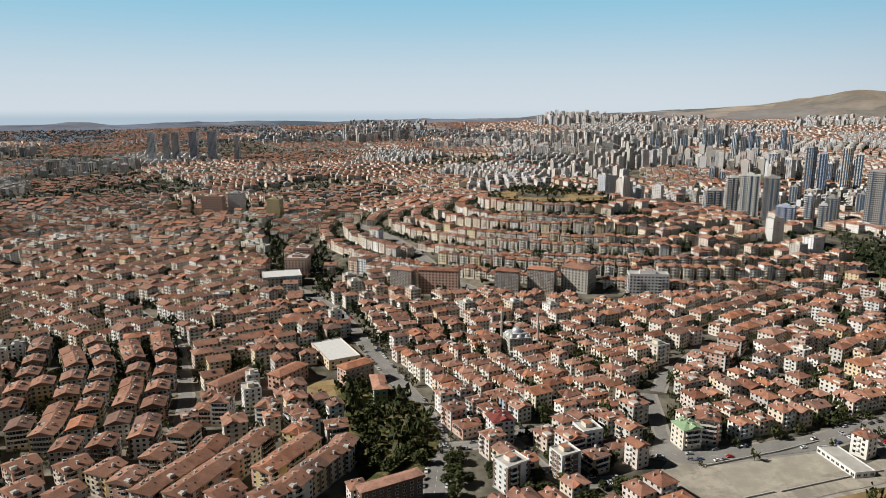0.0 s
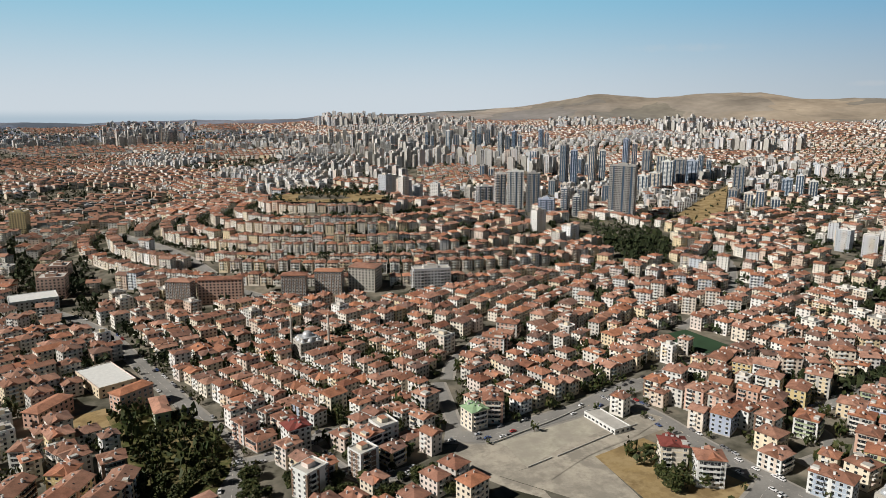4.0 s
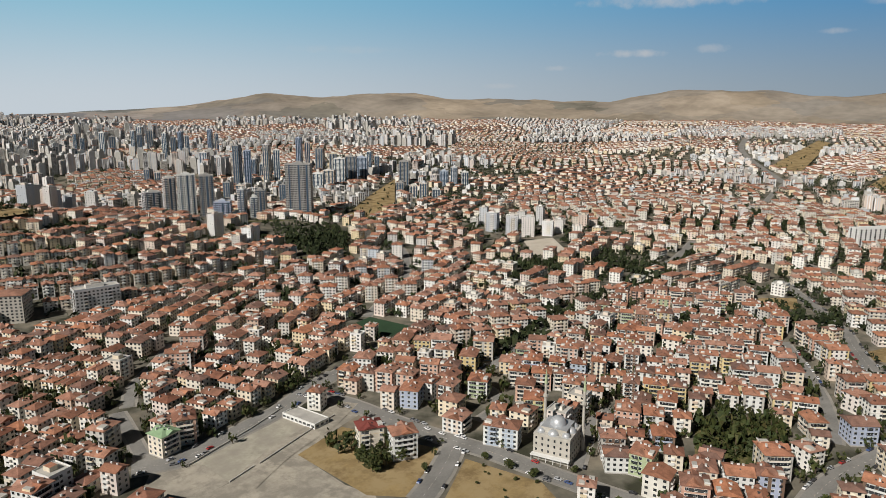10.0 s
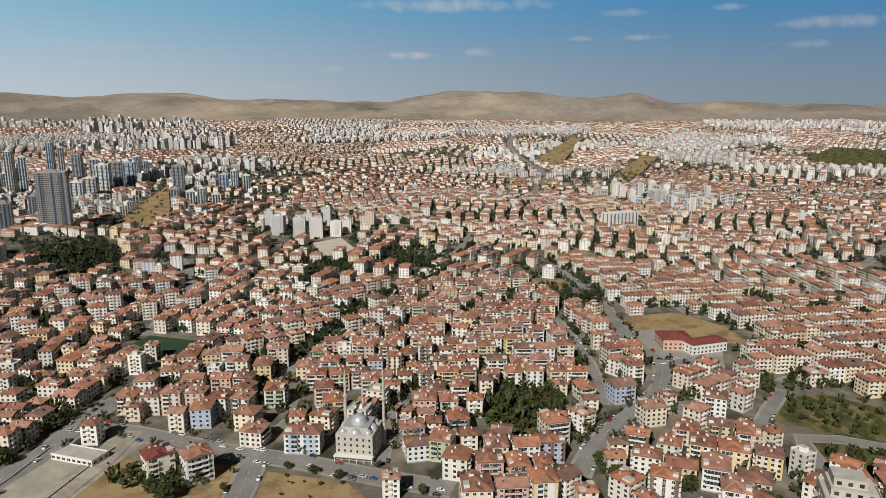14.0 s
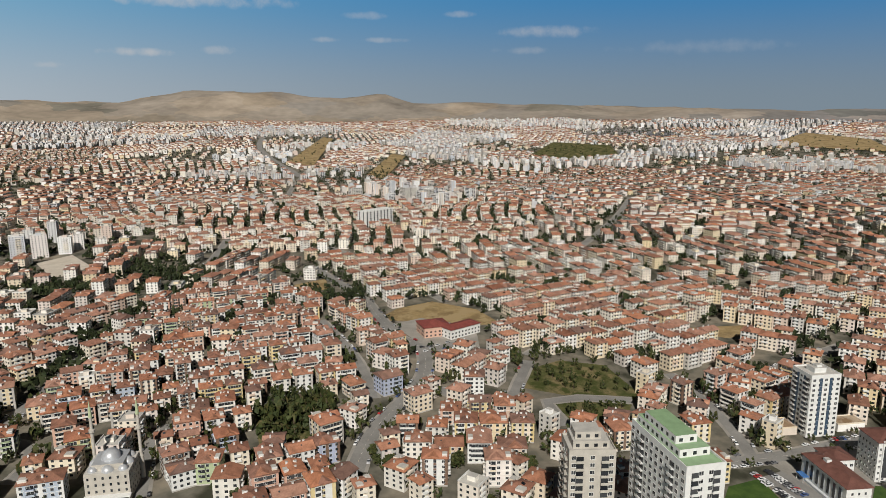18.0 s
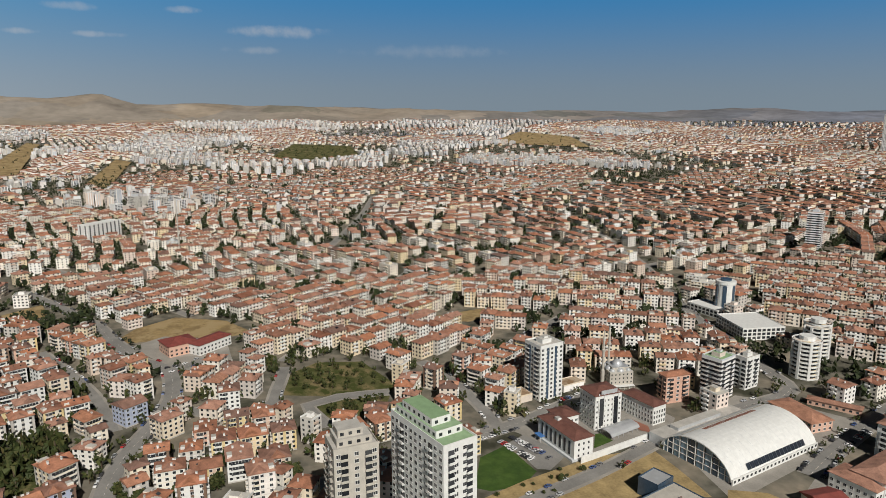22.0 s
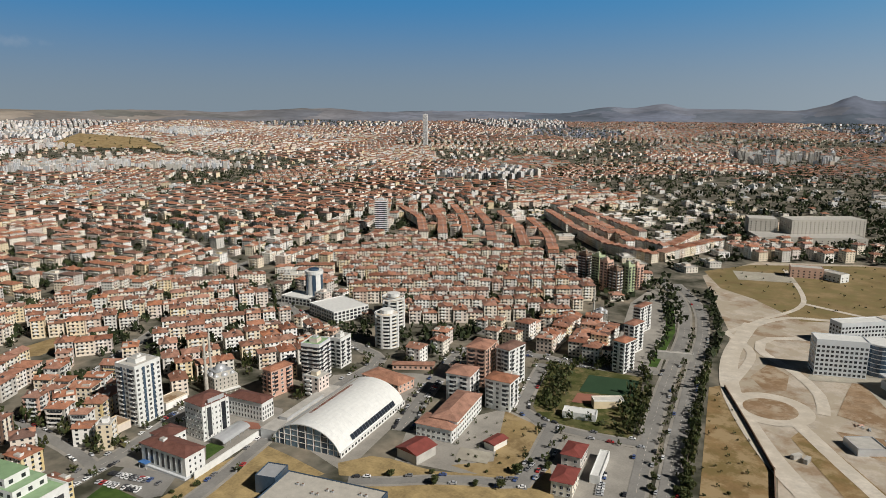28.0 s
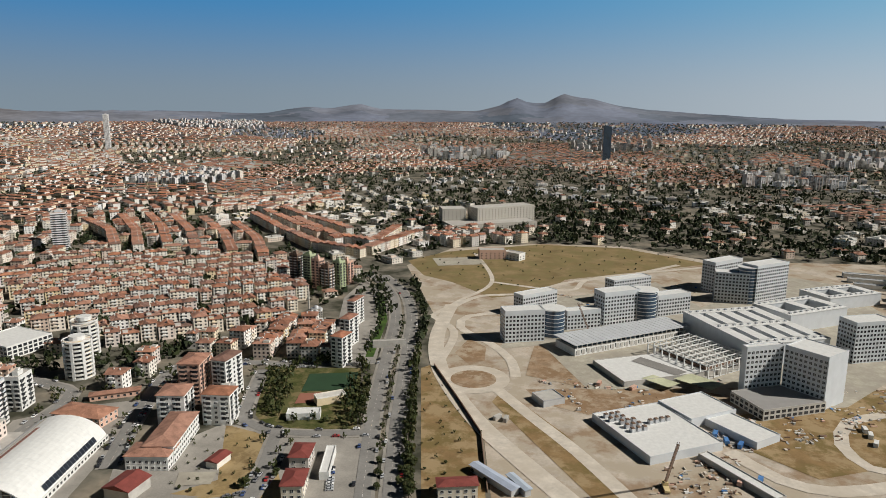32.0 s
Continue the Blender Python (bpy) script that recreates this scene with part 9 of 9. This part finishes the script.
def quarters(r0, r1, az0, az1):
    seeds = []
    r = r0
    while r < r1:
        gap = 130 + .065 * r
        n = int(radians(az1 - az0) * r / gap)
        for k in range(n):
            a = radians(az0 + (k + CITY.uniform(.1, .9)) * (az1 - az0) / n)
            q = r + CITY.uniform(-.4, .4) * gap
            seeds.append((q * math.sin(a), q * math.cos(a), math.degrees(a), q))
        r += gap
    S = np.array([p[:2] for p in seeds])
    drift = CITY.uniform(0, 180)
    for i, (sx, sy, az, r) in enumerate(seeds):
        mix = style_mix(az, r)
        pick = CITY.uniform(0, sum(m[1] for m in mix))
        for style, share in mix:
            pick -= share
            if pick <= 0:
                break
        w, d, du, dv, st, kind, trees, gap = STYLES[style]
        ang = 60 * noise.noise(Vector((sx * .0013, sy * .0013, 3))) + CITY.choice((0, 0, 90)) + CITY.uniform(-14, 14) + drift
        bend = CITY.choice((0, 0, .0008, -.0008, .0012))
        near = np.argsort(np.hypot(S[:, 0] - sx, S[:, 1] - sy))[:12]
        R = 150 + .07 * r
        ca, sa = math.cos(radians(ang)), math.sin(radians(ang))
        lod = 0 if r < 800 else 1 if r < 1400 else 2
        for jv, v in enumerate(np.arange(-R, R, dv)):
            row_gap = CITY.uniform(0, .25)
            for u in np.arange(-R, R, du):
                loose = .28 if st > 6 else .06
                uu = u + (du * .4 if jv % 2 else 0) + CITY.uniform(-loose, loose) * du
                vv = v + bend * u * u + CITY.uniform(-loose, loose) * dv
                x, y = sx + uu * ca - vv * sa, sy + uu * sa + vv * ca
                dist = np.hypot(S[near, 0] - x, S[near, 1] - y)
                rr = math.hypot(x, y)
                if dist[0] > dist[1:].min() - 9 or not r0 * .96 < rr < r1 or rr > 3950:
                    continue
                a = ang + math.degrees(math.atan(2 * bend * u))
                for _ in range(int(trees * (1 if r < 2200 else .6) + CITY.rand())):
                    tx, ty = x + CITY.uniform(-.5, .5) * du * ca - dv * .5 * sa, y + CITY.uniform(-.5, .5) * du * sa + dv * .5 * ca
                    if style in ("green", "sheds"):
                        tx, ty = x + CITY.uniform(-.5, .5) * du, y + CITY.uniform(-.5, .5) * dv
                    if free(tx, ty, 0, 1, 1):
                        s = CITY.uniform(.8, 1.5) * (1.3 if style == "green" else 1)
                        put(("tree", int(CITY.randint(3)), 0 if r < 500 else 1 if r < 1400 else 2), tx, ty, CITY.uniform(0, 360), s, s, s * CITY.uniform(1.0, 1.6))
                if not free(x, y, a, w * .9, d * .9):
                    continue
                if CITY.rand() < gap + row_gap * .4:
                    for _ in range(3 if r < 2200 else 1):
                        s = CITY.uniform(.9, 1.6)
                        put(("tree", int(CITY.randint(3)), 0 if r < 500 else 1 if r < 1400 else 2), x + CITY.uniform(-.4, .4) * w, y + CITY.uniform(-.4, .4) * d, CITY.uniform(0, 360), s, s, s * CITY.uniform(1.0, 1.6))
                    continue
                q = CITY.rand()
                stq = st + (1 if q < .15 else -1 if q < .3 and st > 2 else 0) - (1 if r > 1500 and az > 70 and st == 4 else 0)
                if st > 6:
                    stq = max(4, st + int(CITY.randint(-5, 6) if st > 9 else CITY.randint(-3, 4)))
                    a += CITY.choice((0, 0, 90)) + CITY.uniform(-12, 12)
                kq = kind if q < .9 or kind == "flat" else "flat"
                put((w, d, stq, kq, lod), x, y, a, CITY.uniform(.7, 1.05) if st > 6 else CITY.uniform(.93, 1.0), CITY.uniform(.9, 1.08), CITY.uniform(.92, 1.08))
                reserve_rect(x, y, w, d, a)



def far_tree(seed, lod):
    """A clumped crown on a short trunk."""
    g = Geo()
    rr = random.Random(seed)
    for k in range((18, 6, 3)[lod]):
        a, b = rr.uniform(0, 6.28), rr.uniform(0, 1)
        r = 2.9 * math.sqrt(rr.random())
        s = rr.uniform(1.0, 1.8) if lod == 0 else rr.uniform(1.8, 3.0)
        c = Vector((r * math.cos(a), r * math.sin(a), 1.6 + b * 5.0 * (1 - r / 4.4)))
        pts = [c + s * Vector((rr.gauss(0, 1), rr.gauss(0, 1), rr.gauss(0, .8))).normalized() for _ in range(4)]
        for t in ((0, 1, 2), (0, 2, 3), (0, 3, 1)):
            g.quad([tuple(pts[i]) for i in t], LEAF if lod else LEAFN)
    if lod < 1:
        g.box(-.18, -.18, -.5, .18, .18, 3.0, TRUNK, bottom=False)
    return g


for _x, _y, _a, _w, _d, _st, _k in near_places:
    _r = math.hypot(_x, _y)
    put((_w, _d, _st, _k, 0 if _r < 800 else 1 if _r < 1400 else 2), _x, _y, _a, CITY.uniform(.95, 1.05), CITY.uniform(.95, 1.05), CITY.uniform(.96, 1.06))
for _pts, _w, _z, _c in road_lines:
    for _sg in (-1, 1):
        for _p, _q in zip(_pts, _pts[1:]):
            _t = Vector((_q[0] - _p[0], _q[1] - _p[1])).normalized()
            if _c and _w < 15 and _w != 8.5 and CITY.rand() < .55 and math.hypot(*_p) < 900:
                tree_spots.append((_p[0] - _t.y * _sg * (_w / 2 + 2.2), _p[1] + _t.x * _sg * (_w / 2 + 2.2), CITY.uniform(.45, .85)))
tree_spots.sort(key=lambda q: math.hypot(q[0], q[1]))
NEAR_TREES = 170
for _x, _y, _s in tree_spots[NEAR_TREES:]:
    put(("tree", int(CITY.randint(3)), 0 if math.hypot(_x, _y) < 520 else 1 if math.hypot(_x, _y) < 1700 else 2), _x, _y, CITY.uniform(0, 360), _s, _s, _s * CITY.uniform(1.1, 1.9))
fill(-38, -8, 290, 720, 25, 15, 21, trees=2.0)
fill(-8, 22, 290, 700, 30, 16, 21, trees=2.0)
fill(22, 46, 290, 900, 18, 17, 22, trees=2.0)
fill(46, 72, 290, 700, 12, 15, 22, trees=2.0)
fill(72, 100, 290, 700, -25, 15, 21, trees=2.0)
fill(100, 128, 330, 700, -20, 15, 21, trees=2.0)
fill(128, 150, 420, 800, 15, 15, 22, trees=2.0)
# back-yard houses in the gaps close by
fill(-38, 0, 295, 640, 24, 12.5, 15, w=9, d=9, gap=.3, trees=1.2)
fill(0, 40, 295, 640, -62, 12.5, 15, w=9, d=9, gap=.3, trees=1.2)
fill(40, 80, 295, 640, -60, 12.5, 15, w=9, d=9, gap=.3, trees=1.2)
fill(80, 124, 295, 640, -42, 12.5, 15, w=9, d=9, gap=.35, trees=1.2)
fill(124, 152, 400, 640, 18, 12.5, 15, w=9, d=9, gap=.4, trees=1.5)
quarters(690, 3950, -38, 201)


for lodname, sel, lab in (("distant_city", 2, "pale distant apartment blocks spreading over hills"), ("city_blocks", 1, "red-roofed apartment houses packed in rows"), ("apartment_rows", 0, "pale four-storey houses with red tiled roofs")):
    grp = [(far_house(*k), P) for k, P in bins.items() if k[0] != "tree" and k[4] == sel]
    if grp:
        pack(lodname, grp, lab, "houses")
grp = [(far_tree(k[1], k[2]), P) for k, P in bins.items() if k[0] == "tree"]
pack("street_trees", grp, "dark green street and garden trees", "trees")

# ---- trees close by ----


def crown_geo(seed, n=300):
    g = Geo()
    rr = random.Random(seed)
    lobes = [(rr.uniform(-1.9, 1.9), rr.uniform(-1.9, 1.9), rr.uniform(2.6, 5.6), rr.uniform(1.4, 2.3)) for _ in range(8)]
    for k in range(n):
        lx, ly, lz, lr = rr.choice(lobes)
        v = Vector((rr.gauss(0, 1), rr.gauss(0, 1), rr.gauss(0, .9))).normalized() * lr * rr.uniform(.55, 1.05)
        c = Vector((lx, ly, lz)) + v
        s = rr.uniform(.6, 1.1)
        pts = [c + s * Vector((rr.gauss(0, 1), rr.gauss(0, 1), rr.gauss(0, .8))).normalized() for _ in range(4)]
        for t in ((0, 1, 2), (0, 2, 3), (0, 3, 1), (1, 3, 2)):
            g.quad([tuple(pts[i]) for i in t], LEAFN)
    return g


def trunk_geo():
    g = Geo()

    def limb(a, b, r0, r1):
        a, b = Vector(a), Vector(b)
        z = (b - a).normalized()
        x = z.orthogonal().normalized()
        y = z.cross(x)
        ring = [[p + r * (x * math.cos(2 * math.pi * k / 6) + y * math.sin(2 * math.pi * k / 6)) for k in range(6)] for p, r in ((a, r0), (b, r1))]
        for k in range(6):
            g.quad([tuple(ring[0][k]), tuple(ring[0][(k + 1) % 6]), tuple(ring[1][(k + 1) % 6]), tuple(ring[1][k])], TRUNK)
    limb((0, 0, -.3), (0, 0, 2.6), .24, .15)
    for k in range(4):
        a = k * 1.6 + .3
        limb((0, 0, 2.2 + .1 * k), (1.3 * math.cos(a), 1.3 * math.sin(a), 4.4), .10, .03)
    return g


for _x, _y, _s in tree_spots[:NEAR_TREES]:
    th = thing("tree", _x, _y, HOUSES.uniform(0, 360), "leafy dark green tree" + (" beside the street" if _s < .85 else " in a dense grove"), "tree", "street and park trees")
    th.scale = (_s, _s, _s * HOUSES.uniform(.85, 1.15))
    _k = HOUSES.randint(0, 3)
    part("crown", geo_mesh(("crown", _k), lambda: crown_geo(_k)), th)
    part("trunk", geo_mesh(("trunk",), trunk_geo), th)

# ---- cars ----
CAR_PAINT = [material(n, [c], 0.3, 0.5, noise_amt=0.05, spec=0.6) for n, c in (("white_car_paint", (.78, .78, .78)), ("silver_car_paint", (.45, .46, .48)), ("black_car_paint", (.03, .03, .035)), ("red_car_paint", (.40, .03, .03)), ("blue_car_paint", (.06, .10, .25)), ("grey_car_paint", (.18, .18, .19)))]
M_TYRE = material("tyre_rubber", [(.02, .02, .02)], 0.9)
CAR0 = len(CITY_MATS)
CITY_MATS += CAR_PAINT + [M_TYRE]
TYRE = CAR0 + 6
CAR_NAMES = ("white", "silver", "black", "red", "blue", "grey")


def car_body(m):
    g = Geo()
    prof = [(-2.15, .35), (-2.2, .75), (-1.9, .95), (-1.45, 1.0), (1.0, .98), (2.0, .82), (2.15, .6), (2.1, .35)]
    for w0, w1 in ((-.85, .85),):
        o = len(g.v)
        for x, z in prof:
            g.v += [(x, w0, z), (x, w1, z)]
        n = len(prof)
        for i in range(n):
            j = (i + 1) % n
            g.f.append((o + 2 * i, o + 2 * j, o + 2 * j + 1, o + 2 * i + 1))
            g.m.append(m)
        g.f.append(tuple(o + 2 * i for i in range(n))[::-1])
        g.f.append(tuple(o + 2 * i + 1 for i in range(n)))
        g.m += [m, m]
    return g


def car_cabin(m):
    g = Geo()
    a, b = [(-1.55, -.8, .98), (.95, -.8, .96), (.95, .8, .96), (-1.55, .8, .98)], [(-1.15, -.66, 1.45), (.2, -.66, 1.47), (.2, .66, 1.47), (-1.15, .66, 1.45)]
    g.v += a + b
    g.f += [(0, 1, 5, 4), (1, 2, 6, 5), (2, 3, 7, 6), (3, 0, 4, 7), (4, 5, 6, 7)]
    g.m += [GLASS] * 4 + [m]
    return g


def wheel_geo():
    g = Geo()
    n = 10
    for k in range(n):
        p, q = 2 * math.pi * k / n, 2 * math.pi * (k + 1) / n
        a, b = (.32 * math.cos(p), .32 * math.sin(p)), (.32 * math.cos(q), .32 * math.sin(q))
        g.quad([(a[0], -.1, a[1]), (b[0], -.1, b[1]), (b[0], .1, b[1]), (a[0], .1, a[1])], TYRE)
    g.quad([(.32 * math.cos(2 * math.pi * k / n), -.1, .32 * math.sin(2 * math.pi * k / n)) for k in range(n)], TYRE)
    g.quad([(.32 * math.cos(-2 * math.pi * k / n), .1, .32 * math.sin(-2 * math.pi * k / n)) for k in range(n)], TYRE)
    return g


CAR_COUNT = [0]


def car(x, y, ang, z, where):
    if CAR_COUNT[0] >= 100:
        return
    CAR_COUNT[0] += 1
    k = HOUSES.choice((0, 0, 0, 0, 1, 1, 1, 2, 2, 5, 5, 5, 3, 4))
    th = thing("car", x, y, ang, "%s passenger car %s" % (CAR_NAMES[k], where), "car", "cars in the streets", z=terrain(x, y) + z)
    part("body", geo_mesh(("car_body", k), lambda: car_body(CAR0 + k)), th)
    part("cabin", geo_mesh(("car_cabin", k), lambda: car_cabin(CAR0 + k)), th)
    for px, py in ((-1.35, -.78), (1.35, -.78), (-1.35, .78), (1.35, .78)):
        part("wheel", geo_mesh(("wheel",), wheel_geo), th, pose(px, py, .32))


def parking(x, y, ang, cols, rows_, du=2.7, dv=9.0):
    """Cars side by side in marked rows."""
    ca, sa = math.cos(radians(ang)), math.sin(radians(ang))
    for i in range(cols):
        for j in range(rows_):
            if HOUSES.random() < .8:
                u, v = (i - cols / 2) * du, (j - rows_ / 2) * dv
                car(x + u * ca - v * sa, y + u * sa + v * ca, ang + 90, .12, "standing in the car park")


parking(329.5, -141.3, -156, 9, 2)
parking(144, -296.3, 113, 9, 1)
parking(289.7, -328.1, 115, 12, 1)
parking(336.9, -139.2, -155, 10, 2)
parking(344.2, -165.5, -138, 8, 1)
parking(397, -189.8, -73, 7, 1)

for _pts, _w, _z, _c in road_lines:
    for _i in range(_c * 2):
        _j = HOUSES.randrange(len(_pts) - 1)
        (_ax, _ay), (_bx, _by) = _pts[_j], _pts[_j + 1]
        if math.hypot(_ax, _ay) > 520:
            continue
        _t = Vector((_bx - _ax, _by - _ay)).normalized()
        _o = HOUSES.choice((-1, 1)) * (_w / 2 - 1.2 if _i % 2 else _w / 4 - .3)
        _f = HOUSES.random()
        car(_ax + (_bx - _ax) * _f - _t.y * _o, _ay + (_by - _ay) * _f + _t.x * _o, math.degrees(math.atan2(_t.y, _t.x)) + (180 if _o > 0 else 0), _z + .01, "parked at the kerb" if _i % 2 else "driving on the street")


# ---- many more parked cars along the kerbs, and lane marks ----


def tiny_car(k):
    g = Geo()
    for q in (car_body(CAR0 + k), car_cabin(CAR0 + k)):
        o = len(g.v)
        g.v += q.v
        g.f += [tuple(o + i for i in f) for f in q.f]
        g.m += q.m
    for px, py in ((-1.35, -.8), (1.35, -.8), (-1.35, .8), (1.35, .8)):
        g.box(px - .3, py - .1, .02, px + .3, py + .1, .62, TYRE)
    return g


kerb_cars = {}
for _pts, _w, _z, _c in road_lines:
    if _c == 0 or _w > 13:
        continue
    for (_ax, _ay), (_bx, _by) in zip(_pts, _pts[1:]):
        _r = math.hypot(_ax, _ay)
        if _r > 900:
            continue
        _t = Vector((_bx - _ax, _by - _ay))
        _len = _t.length
        _t.normalize()
        for _sg in (-1, 1):
            _u = 1.0
            while _u < _len:
                if CITY.rand() < (.06 if _w == 8.5 else .30):
                    _o = _sg * (_w / 2 + .9)
                    kerb_cars.setdefault(int(CITY.choice((0, 0, 0, 0, 1, 1, 1, 2, 2, 5, 5, 5, 3, 4))), []).append((_ax + _t.x * _u - _t.y * _o, _ay + _t.y * _u + _t.x * _o, terrain(_ax, _ay) + _z + .01, math.degrees(math.atan2(_t.y, _t.x)), 1, 1, 1))
                _u += 5.6
pack("parked_cars", [(tiny_car(k), P) for k, P in kerb_cars.items()], "cars of many colours parked along the kerbs", "cars")

dash = Geo()
dash.quad([(-1.2, -.07, 0), (1.2, -.07, 0), (1.2, .07, 0), (-1.2, .07, 0)], WALL)
marks = []
for _pts, _w, _z, _c in road_lines:
    if _w < 8 or _c == 0 or _w > 15:
        continue
    for (_ax, _ay), (_bx, _by) in zip(_pts, _pts[1:]):
        if math.hypot(_ax, _ay) < 700:
            _t = Vector((_bx - _ax, _by - _ay))
            for _u in range(0, int(_t.length), 6):
                for _o in (0,):
                    _n = _t.normalized()
                    marks.append((_ax + _n.x * _u - _n.y * _o, _ay + _n.y * _u + _n.x * _o, terrain(_ax, _ay) + _z + .012, math.degrees(math.atan2(_t.y, _t.x)), 1, 1, 1))
pack("lane_marks", [(dash, marks)], "worn white lane marks on the asphalt", "road marking")
